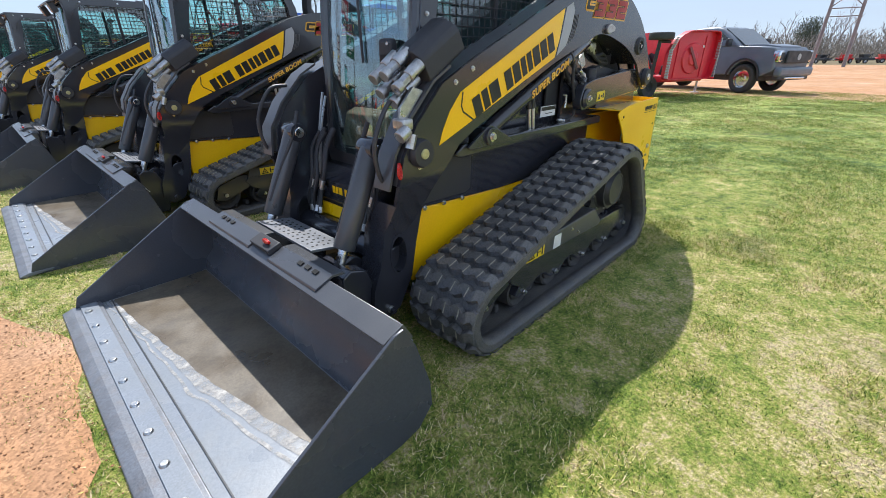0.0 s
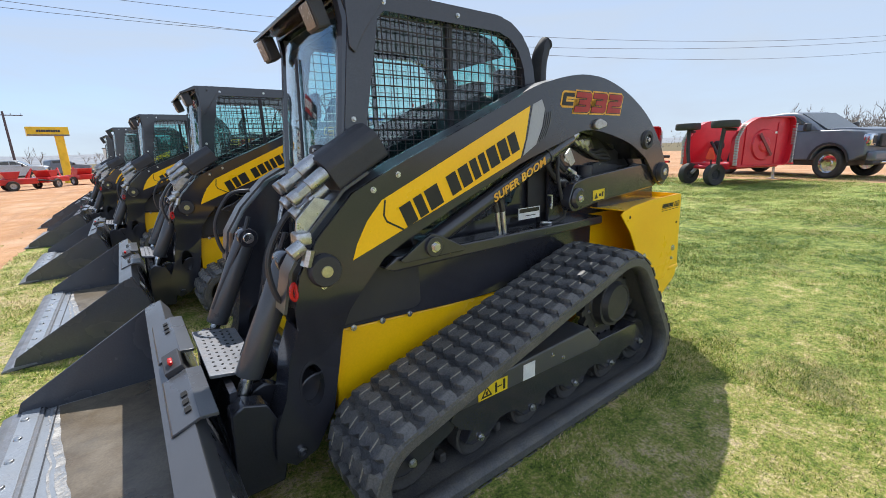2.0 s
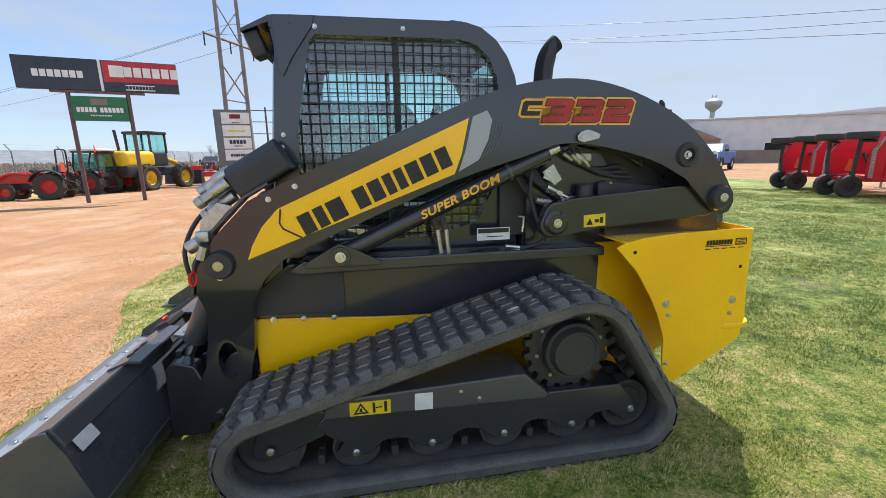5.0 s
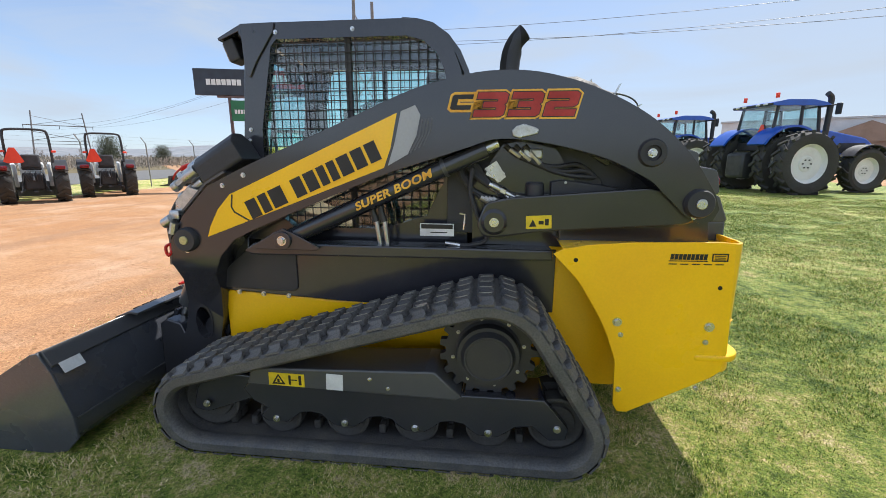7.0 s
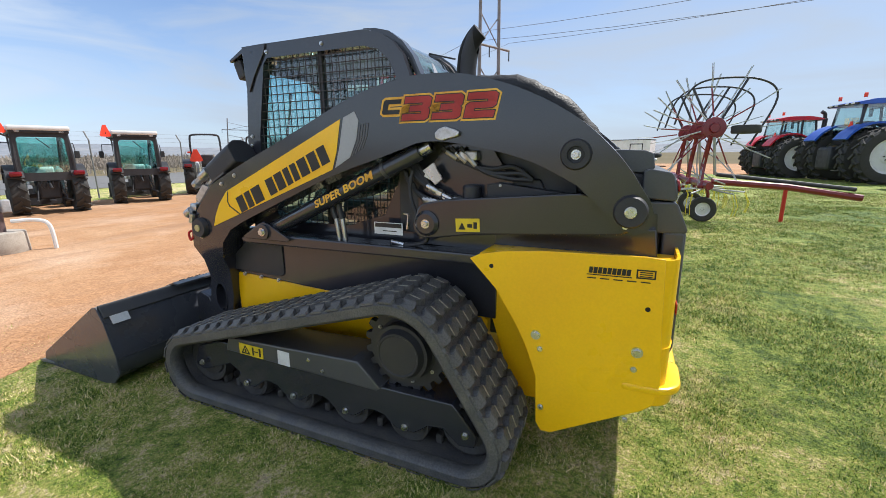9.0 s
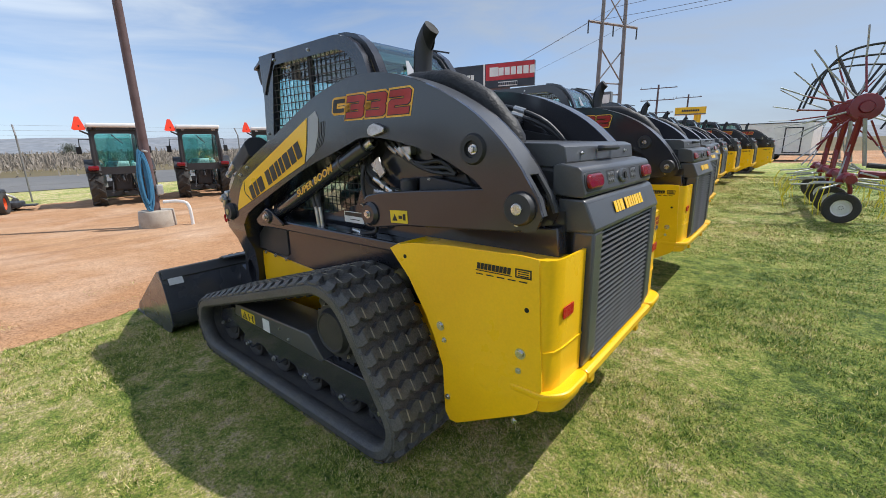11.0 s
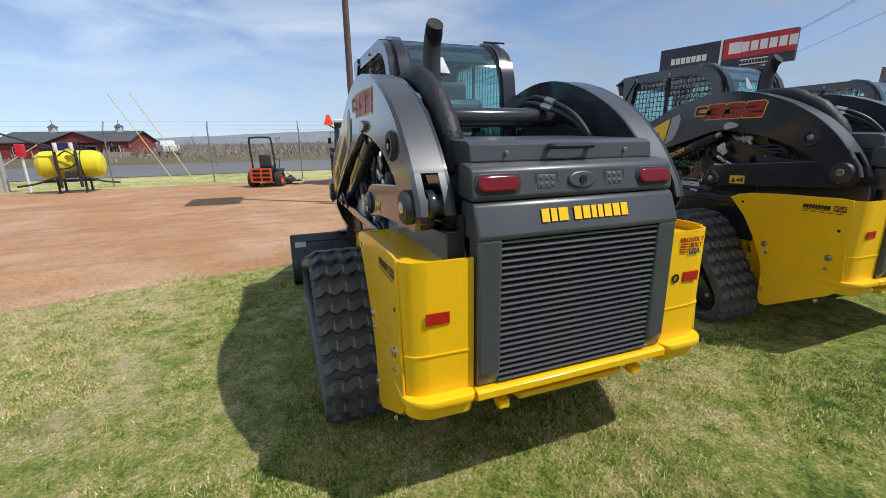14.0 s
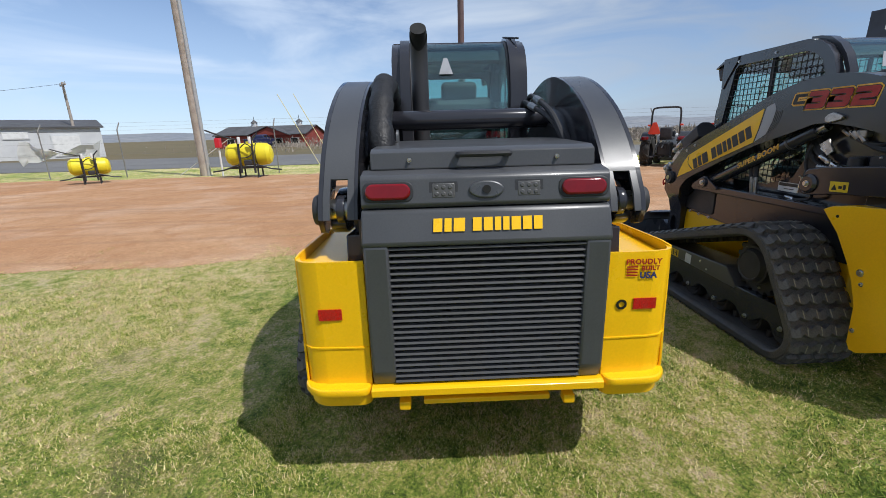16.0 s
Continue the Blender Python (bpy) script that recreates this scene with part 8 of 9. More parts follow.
def pickup(colour, label):
    """A crew-cab pickup: x forward, centred over the wheelbase."""
    root = thing("pickup_truck", label, "pickup truck")
    h = 0.98
    lower = [(-2.95, 0.62), (-2.95, 1.36), (-2.90, 1.42), (-0.95, 1.42), (1.05, 1.40), (1.25, 1.42), (2.10, 1.40), (2.66, 1.35), (2.86, 1.25), (2.94, 1.10), (2.94, 0.70), (2.42, 0.52)]
    lower += [(1.83 + 0.52 * math.cos(a), 0.45 + 0.52 * math.sin(a)) for a in [radians(10 + 20 * i) for i in range(9)]]
    lower += [(-1.83 + 0.52 * math.cos(a), 0.45 + 0.52 * math.sin(a)) for a in [radians(10 + 20 * i) for i in range(9)]]
    bm = prism(B(), lower, -h, h, w=0.05, seg=3)
    for v in bm.verts:
        # the sides lean in above the belt line and the nose is rounded in plan
        lean = 0.07 * max(0.0, v.co.z - 1.1) / 0.32
        v.co.x -= 0.16 * max(0.0, v.co.x - 2.6) / 0.3 * (abs(v.co.y) / h) ** 4
        v.co.y *= 1 - lean - 0.05 * max(0.0, v.co.x - 2.2) / 0.7
    part("body", bm, colour, root, "", 35)
    bm = prism(B(), [(-1.02, 1.38), (-0.98, 1.85), (-0.82, 1.97), (-0.2, 2.01), (0.20, 2.005), (0.45, 1.95), (0.78, 1.76), (1.30, 1.38)], -0.93, 0.93, w=0.07, seg=3)
    for v in bm.verts:
        v.co.y *= 1 - 0.18 * max(0.0, v.co.z - 1.42) / 0.6
    bmesh.ops.translate(bm, vec=(0.22, 0, 0), verts=bm.verts)
    part("cab_top", bm, colour, root)
    part("hood_bulge", prism(B(), [(1.15, 1.38), (1.2, 1.47), (2.1, 1.46), (2.62, 1.39), (2.70, 1.25)], -0.58, 0.58, w=0.035), colour, root)
    part("windscreen", prism(B(), [(0.68, 1.93), (0.72, 1.955), (1.55, 1.435), (1.49, 1.40)], -0.74, 0.74), M_AUTOGLASS, root, "dark windscreen")
    for s in (-1, 1):
        part("side_window", prism(B(), [(-0.58, 1.46), (-0.56, 1.84), (0.18, 1.90), (0.18, 1.46)], s * 0.875 - 0.006, s * 0.875 + 0.006), M_AUTOGLASS, root)
        part("side_window", prism(B(), [(0.26, 1.46), (0.26, 1.90), (0.58, 1.88), (1.24, 1.46)], s * 0.875 - 0.006, s * 0.875 + 0.006), M_AUTOGLASS, root)
        part("mirror", box(B(), (1.16, s * 1.10, 1.52), (0.14, 0.24, 0.24), 0.05), M_BLACK, root)
        lamp = part("head_lamp", box(B(), (2.76, s * 0.795, 1.10), (0.24, 0.26, 0.34), 0.05), M_CHROME, root, "clear head lamp")
        part("lamp_insert", box(B(), (2.86, s * 0.78, 1.10), (0.06, 0.16, 0.22), 0.02), M_BLACK, lamp)
        for x in (-1.83, 1.83):
            wheel("wheel", (x, s * 0.86, 0.44), 0.44, 0.30, root, M_CHROME, 0, 0.62)
            arc = [(x + 0.55 * math.cos(a), 0.45 + 0.55 * math.sin(a)) for a in [radians(5 + 17 * i) for i in range(11)]]
            part("wheel_flare", shell(B(), arc, -0.06, s * 0.97 - 0.02, s * 1.02), M_BLACK, root)
        part("door_handle", box(B(), (0.2, s * 0.985, 1.26), (0.2, 0.03, 0.04), 0.01), colour, root)
    part("grille", box(B(), (2.92, 0, 1.08), (0.08, 1.24, 0.36), 0.03), M_BLACK, root, "black front grille")
    part("badge", cyl(B(), (2.93, 0, 1.08), (2.975, 0, 1.08), 0.09, n=16), M_PALE, root)
    part("bumper", box(B(), (2.92, 0, 0.66), (0.24, 1.84, 0.26), 0.07, seg=3), colour, root)
    part("valance", box(B(), (2.86, 0, 0.49), (0.22, 1.7, 0.14), 0.04), M_BLACK, root)
    part("skid_plate", box(B(), (2.96, 0, 0.48), (0.14, 1.1, 0.06), 0.02), M_CHROME, root)
    part("underbody", box(B(), (0, 0, 0.5), (4.6, 1.6, 0.25), 0.03), M_BLACK, root)
    return root


pk = pickup(M_TRUCK, "grey-blue crew-cab pickup truck parked on gravel")
put(pk, 22.53, 5.29, 248)
pk.scale = (1.1, 1.1, 1.2)
far_pk = pickup(M_CHALK, "white pickup truck beyond the highway")
put(far_pk, -62.0, -13.0, 200)
blue_pk = pickup(paint("truck_blue", (0.03, 0.13, 0.42)), "blue pickup parked at the dealership entrance")
put(blue_pk, 32.8, 33.0, 215)
blue_pk.scale = (1.15, 1.15, 1.15)

# ---- poles and signs ----
def light_pole():
    root = thing("light_pole", "tall brown steel light pole with a coiled blue hose", "light pole")
    part("base", cyl(B(), (0, 0, 0), (0, 0, 0.34), 0.33, 0.31, n=26, w=0.02), M_CONCRETE, root, "round concrete base")
    part("shaft", cyl(B(), (0, 0, 0.34), (0, 0, 6.1), 0.085, 0.068, n=16), M_RUSTPOLE, root)
    # head stays out of view; size and offset chosen for its gravel shadow
    part("flood_lamp", box(B(), (0.5, -0.1, 6.15), (1.45, 1.2, 0.25), 0.03), M_BLACK, root, "black flood lamp head")
    for k in range(11):
        a = 0.25 * k
        c = Vector((0.10, -0.10, 0.98))
        pts = [c + Vector((0.05 + 0.03 * math.cos(k), -0.04 + 0.045 * math.sin(t) * (1 + 0.10 * k), (0.56 - 0.04 * (k % 4)) * math.cos(t))) + Vector((0.007 * k, 0.012 * (k % 5 - 2), -0.02 * (k % 6))) for t in [i * math.pi / 10 for i in range(20)]]
        part("hose_coil", tube(B(), pts, 0.019, 6, True), M_PLASTIC, root, "coiled blue hose")
    part("hose_hook", tube(B(), [(0.1, 0, 1.5), (0.22, -0.1, 1.52)], 0.02), M_PALE, root)
    part("conduit", tube(B(), curve([(0.12, 0.12, 0.5), (0.30, 0.36, 0.50), (0.40, 0.48, 0.40), (0.42, 0.50, 0.0)], 5), 0.032), M_CHALK, root, "white bent conduit")
    part("valve_box", box(B(), (0.10, 0.10, 0.75), (0.10, 0.12, 0.2), 0.02), M_PALE, root)
    return root


put(light_pole(), -5.25, 2.7, 0)


def board(name, label, a, b, z0, z1, material, thick=0.18, posts=(), post_mat=None, post_r=0.09):
    """A sign board standing between two points of the plan, facing the camera's side, with its posts as parts."""
    a, b = Vector((*a, 0)), Vector((*b, 0))
    root = thing(name, label, "sign")
    mid = (a + b) / 2
    ang = math.degrees(math.atan2(b.y - a.y, b.x - a.x))
    root.matrix_basis = pose(mid.x, mid.y, GROUND_Z, 0, 0, ang)
    w = (b - a).length
    part("board", box(B(), (0, 0, (z0 + z1) / 2), (w, thick, z1 - z0), 0.01), material, root)
    for p in posts:
        part("post", cyl(B(), (p * w, 0.0, 0), (p * w, 0.0, z0 + 0.02), post_r, n=14), post_mat or M_RUSTPOLE, root)
    return root, w


def patch(root, x0, x1, z0, z1, material, thick=0.18, lift=0.01, name="panel", label=""):
    return part(name, box(B(), ((x0 + x1) / 2, -thick / 2 - lift / 2, (z0 + z1) / 2), (x1 - x0, lift, z1 - z0)), material, root, label)


def name_bars(root, counts, cx, cz, height, material, thick=0.18, lift=0.012, slant=0.0):
    m = frame_at((cx, -thick / 2 - lift, cz), (1, 0, 0), (0, 0, 1))
    return pieces("name_bar", letter_blocks(counts, height, m, 0.7, 0.16, 0.5, slant, 0.006), material, root)


sg, w = board("roadside_sign", "two-part dealer sign, slate and red, on brown posts", (-9.7, 17.05), (-5.05, 18.25), 4.05, 5.12, M_SLATE, 0.2, (-0.22, 0.15), M_RUSTPOLE, 0.07)
patch(sg, 0.02 * w, 0.5 * w, 4.38, 5.10, M_SIGNRED, 0.2, name="red_panel")
patch(sg, 0.15 * w, 0.34 * w, 4.10, 4.30, M_CHALK, 0.2, name="white_strip")
patch(sg, -0.005 * w, 0.012 * w, 4.05, 5.12, M_CHALK, 0.2, 0.015, name="divider")
name_bars(sg, (7,), -0.25 * w, 4.58, 0.24, M_CHALK, 0.2)
name_bars(sg, (6,), 0.33 * w, 4.74, 0.34, M_CHALK, 0.2, 0.022)
patch(sg, 0.06 * w, 0.15 * w, 4.55, 4.95, M_CHALK, 0.2, 0.016, "emblem")
name_bars(sg, (9,), 0.245 * w, 4.20, 0.12, M_SLATE, 0.2, 0.022)
part("beam", box(B(), (-0.03 * w, 0, 4.0), (0.58 * w, 0.16, 0.08)), M_RUSTPOLE, sg)
lo = part("lower_board", box(B(), (-0.035 * w, -0.05, 3.42), (0.35 * w, 0.10, 0.86), 0.01), M_SIGNGREEN, sg, "green board under the main sign")
m = frame_at((-0.035 * w, -0.112, 3.38), (1, 0, 0), (0, 0, 1))
pieces("name_bar", letter_blocks((5, 6), 0.17, m, 0.55, 0.16, 0.5, 0, 0.006), M_CHALK, lo)
pieces("name_bar", letter_blocks((14,), 0.05, frame_at((-0.035 * w, -0.112, 3.18), (1, 0, 0), (0, 0, 1)), 0.6, 0.3, 0, 0, 0.006), M_CHALK, lo)
part("emblem", box(B(), (-0.035 * w, -0.105, 3.66), (0.5, 0.02, 0.22), 0.004), M_TAN, lo)

sg, w = board("sign_tower", "grey sign tower with white brand panels", (-6.75, 27.5), (-4.75, 27.7), 0.0, 4.45, M_SIGNGREY, 0.5)
for k, (z, mat_) in enumerate(((3.95, M_CHALK), (3.22, M_CHALK), (2.50, M_CHALK), (1.80, M_CHALK))):
    patch(sg, -0.60, 0.94, z - 0.31, z + 0.33, mat_, 0.5, 0.02, "white_panel")
name_bars(sg, (7,), 0.17, 3.70, 0.07, M_SIGNGREY, 0.5, 0.03)
patch(sg, -0.15, 0.45, 3.93, 4.18, M_MAROON, 0.5, 0.03, "emblem")
name_bars(sg, (11,), 0.17, 3.22, 0.10, M_TANK, 0.5, 0.03)
name_bars(sg, (5,), 0.17, 2.58, 0.22, M_SLATE, 0.5, 0.03)
name_bars(sg, (8,), 0.17, 2.34, 0.07, M_SIGNGREY, 0.5, 0.03)
name_bars(sg, (7,), 0.17, 1.80, 0.16, M_SLATE, 0.5, 0.03)
name_bars(sg, (4,), 0.42, 1.10, 0.20, M_CHALK, 0.5, 0.02)
bm = prism(B(), [(-0.62, 0.96), (-0.08, 0.96), (-0.35, 1.26)], -0.28, -0.255, "y")
part("emblem", bm, M_SIGNRED, sg)

sg, w = board("yellow_sign", "yellow canopy sign on a single yellow post", (-4.6, 44.2), (-2.25, 44.75), 3.62, 4.28, M_SIGNYELLOW, 0.6, (0.25,), M_SIGNYELLOW, 0.28)
name_bars(sg, (10,), 0.0, 3.98, 0.16, M_SLATE, 0.6, 0.02)
patch(sg, -1.2, 1.2, 3.62, 3.72, M_SIGNGREY, 0.6, 0.015, "lower_band")


def crossarm_pole(name, label, x, y, h, r=0.14, arms=((0.6, 2.6),), mat_=None, heading=0.0, top_r=0.7):
    root = thing(name, label, "utility pole", "utility poles", "", pose(x, y, GROUND_Z, 0, 0, heading))
    part("shaft", cyl(B(), (0, 0, -0.3), (0, 0, h), r, r * top_r, n=12), mat_ or M_POLE, root)
    for d, wide in arms:
        am = part("crossarm", box(B(), (0, 0, h - d), (wide, 0.12, 0.12), 0.01), mat_ or M_POLE, root)
        for k in (-0.46, -0.2, 0.2, 0.46):
            part("insulator", cyl(B(), (wide * k, 0, h - d + 0.06), (wide * k, 0, h - d + 0.28), 0.05, 0.03, n=8), M_PALE, am)
    return root


def twin_pylon(x0, y0, x1, y1, h, label):
    """Two tall legs with an X brace and a crossarm."""
    root = thing("transmission_pylon", label, "pylon", "pylons", "", pose((x0 + x1) / 2, (y0 + y1) / 2, GROUND_Z))
    a, b = Vector((x0 - x1, y0 - y1, 0)) / 2, Vector((x1 - x0, y1 - y0, 0)) / 2
    up = Vector((0, 0, h))
    for p in (a, b):
        part("leg", cyl(B(), p, p * 0.85 + up, 0.17, 0.12, n=12), M_LATTICE, root)
    for p, q in ((a, b), (b, a)):
        part("brace", cyl(B(), p * 0.95 + up * 0.436, q * 0.92 + up * 0.61, 0.05, n=8), M_LATTICE, root)
    for f in (0.428, 0.37):
        part("tie", cyl(B(), p * 0.95 + up * f, q * 0.95 + up * f, 0.05, n=8), M_LATTICE, root)
    n = (b - a).normalized()
    part("crossarm", cyl(B(), a * 0.9 + up * 0.73 - n * 1.3, b * 0.9 + up * 0.73 + n * 1.3, 0.09, n=8), M_LATTICE, root)
    for q in (a * 0.9 - n * 1.3, (a + b) / 2, b * 0.9 + n * 1.3):
        part("insulator", cyl(B(), q + up * 0.727, q + up * 0.727 - Vector((0, 0, 0.75)), 0.05, n=8), M_BLACK, root)
    part("peak_brace", cyl(B(), a * 0.9 + up * 0.73, b * 0.85 + up * 0.90, 0.04, n=8), M_LATTICE, root)
    part("peak_brace", cyl(B(), b * 0.9 + up * 0.73, a * 0.85 + up * 0.90, 0.04, n=8), M_LATTICE, root)
    return root


twin_pylon(-7.45, 32.3, -6.45, 34.6, 13.2, "tall two-legged transmission pylon with X brace")
twin_pylon(-95, 82, -89, 90, 11.0, "distant two-legged transmission pylon")
twin_pylon(64.0, 5.6, 64.4, 2.9, 13.0, "brown two-legged pylon beyond the yard")
wp = crossarm_pole("wooden_pole", "weathered wooden pole with a grey conduit beside the fence", -13.5, -8.10, 12.5, 0.21, ())
part("conduit", cyl(B(), (0.08, 0.20, -0.1), (0.06, 0.15, 12.0), 0.085, n=12), M_PALE, wp, "grey conduit strapped to the pole")
crossarm_pole("utility_pole", "grey utility pole beyond the highway", -41.5, -35.5, 7.6, 0.16, ((0.3, 2.2),), None, 50)
crossarm_pole("utility_pole", "far utility pole with crossarms", -13.0, 72, 9.5, 0.18, ((0.5, 5.0), (2.2, 4.6), (4.0, 4.6)), M_RUSTPOLE, 10)
crossarm_pole("utility_pole", "far utility pole with crossarms", -11.5, 86, 9.0, 0.18, ((0.5, 4.0),), M_RUSTPOLE, 10)


def cable(pts, r, sag):
    out = []
    for a, b in zip(pts, pts[1:]):
        a, b = Vector(a), Vector(b)
        out += [a.lerp(b, i / 14) - Vector((0, 0, sag * 4 * (i / 14) * (1 - i / 14))) for i in range(14)]
    out.append(Vector(pts[-1]))
    ob = part("cable", tube(B(), out, r, 6), M_WIRE, None, "thin overhead power cable")
    return tagged(ob, "", "power cable", "overhead cables")


for off, dz in ((-2.4, -0.95), (0.0, 0.25), (2.4, -0.3)):
    cable([(-92 + off * 0.6, 86 + off, 8.2 + dz), (-6.95 + off * 0.40, 33.45 + off * 0.92, 10.5 + dz), (64.2 + off * 0.15, 4.25 - off, 10.3 + dz)], 0.012, 2.0)
cable([(-41.5, -35.5, 7.4), (-60, -80, 8.5)], 0.018, 0.4)


def fence():
    root = thing("lot_fence", "wire fence with angled steel posts along the lot", "fence")
    for k in range(22):
        y = -22.0 + 3.4 * k
        x = -13.9
        part("post", tube(B(), [(x, y, GROUND_Z - 0.1), (x, y, 2.05), (x - 0.22, y, 2.35)], 0.026, 6), M_FENCE, root)
    for z, dx in ((0.5, 0), (1.0, 0), (1.5, 0), (2.02, 0), (2.18, -0.10), (2.34, -0.21)):
        part("strand", tube(B(), [(-13.9 + dx, -22.0, z), (-13.9 + dx, 49.4, z)], 0.0035, 4), M_FENCE, root)
    return root


fence()
for x, y, dy in ((-13.6, -2.9, -1.6), (-13.5, -2.2, -1.6), (-13.6, -9.3, 2.6)):
    ob = part("guy_guard", tube(B(), [(x, y, 0.0), (x + 0.2, y + dy, 3.3 if dy < 0 else 1.6)], 0.015, 8), M_GUY if dy < 0 else M_CHALK, None, "slanting plastic guy wire guard")
    tagged(ob, "", "guy wire", "guy wires")
ob = thing("marker_post", "white post with a small red box", "marker", "", "", pose(-13.0, -7.1, GROUND_Z))
part("post", cyl(B(), (0, 0, 0), (0, 0, 1.3), 0.04, n=10), M_CHALK, ob)
part("box", box(B(), (0, 0, 1.4), (0.25, 0.2, 0.4), 0.02), M_CRIMSON, ob)
# torn white sheet on the fence
bm = B()
rows = [[bm.verts.new((-14.2 + 0.15 * math.sin(i * 1.3 + j), -16.5 + 0.4 * i, 0.55 + 0.28 * j - 0.06 * i * (j - 2) + 0.08 * math.sin(i * 2.1))) for i in range(10)] for j in range(5)]
for a, b in zip(rows, rows[1:]):
    for i in range(9):
        bm.faces.new((a[i], a[i + 1], b[i + 1], b[i]))
bmesh.ops.solidify(bm, geom=bm.faces, thickness=0.01)
tagged(part("tarp", bm, M_CHALK, None, "sagging white plastic sheet hung on the fence"), "", "tarp")


# ---- buildings ----
def building(name, label, x, y, heading, w, d, h, wall, roof, rise=0.0, openings=(), gable="x"):
    """w along x, d along y; openings: (x, z0, width, height, material, name) on the front, y = -d/2."""
    root = thing(name, label, "building", "", "", pose(x, y, GROUND_Z, 0, 0, heading))
    part("wall", box(B(), (0, 0, h / 2), (w, d, h)), wall, root)
    if rise:
        q = [(-d / 2 - 0.3, h - 0.05), (0, h + rise), (d / 2 + 0.3, h - 0.05), (d / 2 + 0.3, h + 0.10), (0, h + rise + 0.15), (-d / 2 - 0.3, h + 0.10)]
        part("roof", prism(B(), q, -w / 2 - 0.3, w / 2 + 0.3, "x"), roof, root)
        bm = prism(B(), [(-d / 2, h - 0.01), (d / 2, h - 0.01), (0, h + rise - 0.01)], -w / 2 + 0.01, w / 2 - 0.01, "x")
        part("gable_wall", bm, wall, root)
    else:
        part("roof", box(B(), (0, 0, h + 0.12), (w + 0.4, d + 0.4, 0.25), 0.02), roof, root)
    for ox, z0, ow, oh, mt, nm in openings:
        fr = part(nm, box(B(), (ox, -d / 2 - 0.03, z0 + oh / 2), (ow + 0.16, 0.10, oh + 0.16)), M_CHALK if nm == "window" else wall, root)
        part("opening" if nm != "window" else "pane", box(B(), (ox, -d / 2 - 0.06, z0 + oh / 2), (ow, 0.08, oh)), mt, fr)
    bm = B()
    k = int(w / 0.9)
    for i in range(k):
        box(bm, (-w / 2 + (i + 0.5) * w / k, -d / 2 - 0.006, h / 2), (0.05, 0.02, h - 0.1))
    part("wall_rib", bm, wall, root)
    return root


dl = building("dealership_building", "long low white dealership building with a brown gable", 59.71, 61.08, -33.0, 45, 18, 6.2, M_SIDING, M_PALE, 0, [(5.5, 1.2, 3.5, 1.6, M_HOLE, "window"), (15.5, 1.2, 3.5, 1.6, M_HOLE, "window")])
part("entrance_gable", prism(B(), [(-13.0, 3.3), (-7.5, 5.7), (-2.0, 3.3)], -12.5, -9.0), M_TAN, dl, "brown entrance gable")
part("entrance_wall", box(B(), (-7.5, -10.6, 1.65), (10.5, 3.4, 3.3)), M_TAN, dl)
part("entrance_glass", box(B(), (-7.5, -12.35, 1.5), (8.5, 0.1, 2.2)), M_HOLE, dl)
part("low_wall", box(B(), (10.5, -9.4, 0.9), (23.5, 0.3, 1.8)), M_TAN, dl)
part("low_parapet", prism(B(), [(8.0, 6.43), (16.5, 7.05), (22.4, 6.43)], -9.1, -8.85), M_SIDING, dl)
for x in (-18.5, -10.5, 10.5, 18.0):
    part("roof_vent", cyl(B(), (x, 2, 6.2), (x, 2, 7.3), 0.3, n=10), M_PALE, dl)
wt = thing("water_tower", "pale grey water tower on a single stem", "water tower", "", "", pose(169, 185, 0))
part("stem", cyl(B(), (0, 0, 0), (0, 0, 23), 1.3, 1.0, n=18), M_PALE, wt)
part("bowl", lathe(B(), [(0.9, 20.5), (1.4, 21.4), (3.2, 23.0), (3.7, 24.4), (3.6, 25.6), (2.6, 26.6), (1.3, 27.0), (0, 27.1)], (0, 0, 0), "z", 32), M_PALE, wt)
for k in range(4):
    part("antenna", cyl(B(), (1.2 * math.cos(k * 1.6), 1.2 * math.sin(k * 1.6), 26.6), (1.2 * math.cos(k * 1.6), 1.2 * math.sin(k * 1.6), 28.6), 0.14, n=6), M_PALE, wt)
part("rail", tube(B(), [(1.25 * math.cos(a * 0.52), 1.25 * math.sin(a * 0.52), 27.8) for a in range(12)], 0.08, 5, True), M_PALE, wt)
bn = building("red_barn", "long red barn with a dark roof and cupolas", -68.5, -24.4, 84, 15.5, 10, 2.7, M_BARN, M_ROOF, 1.9, [(-5, 0.8, 1.2, 1.1, M_HOLE, "window"), (3.2, 0.8, 1.2, 1.1, M_HOLE, "window"), (6, 0.8, 1.2, 1.1, M_HOLE, "window")])
for x in (-3.2, 5.0):
    part("cupola", box(B(), (x, 0, 5.0), (0.8, 0.8, 0.9), 0.03), M_CHALK, bn)
    part("cupola_roof", cyl(B(), (x, 0, 5.45), (x, 0, 6.2), 0.75, 0.03, n=4), M_ROOF, bn)
    part("vane", cyl(B(), (x, 0, 6.2), (x, 0, 6.9), 0.04, n=5), M_BLACK, bn)
part("cross_gable", prism(B(), [(-1.5, 2.6), (1.8, 4.3), (5.1, 2.6)], -5.6, -2.0), M_BARN, bn)
part("cross_gable_roof", prism(B(), [(-1.9, 2.5), (1.8, 4.4), (5.5, 2.5), (5.5, 2.65), (1.8, 4.55), (-1.9, 2.65)], -5.8, -2.0), M_ROOF, bn)
part("stone_base", box(B(), (4.5, -5.08, 0.45), (6.5, 0.12, 0.9)), M_CONCRETE, bn)
bn.scale = (0.95, 0.95, 0.72)
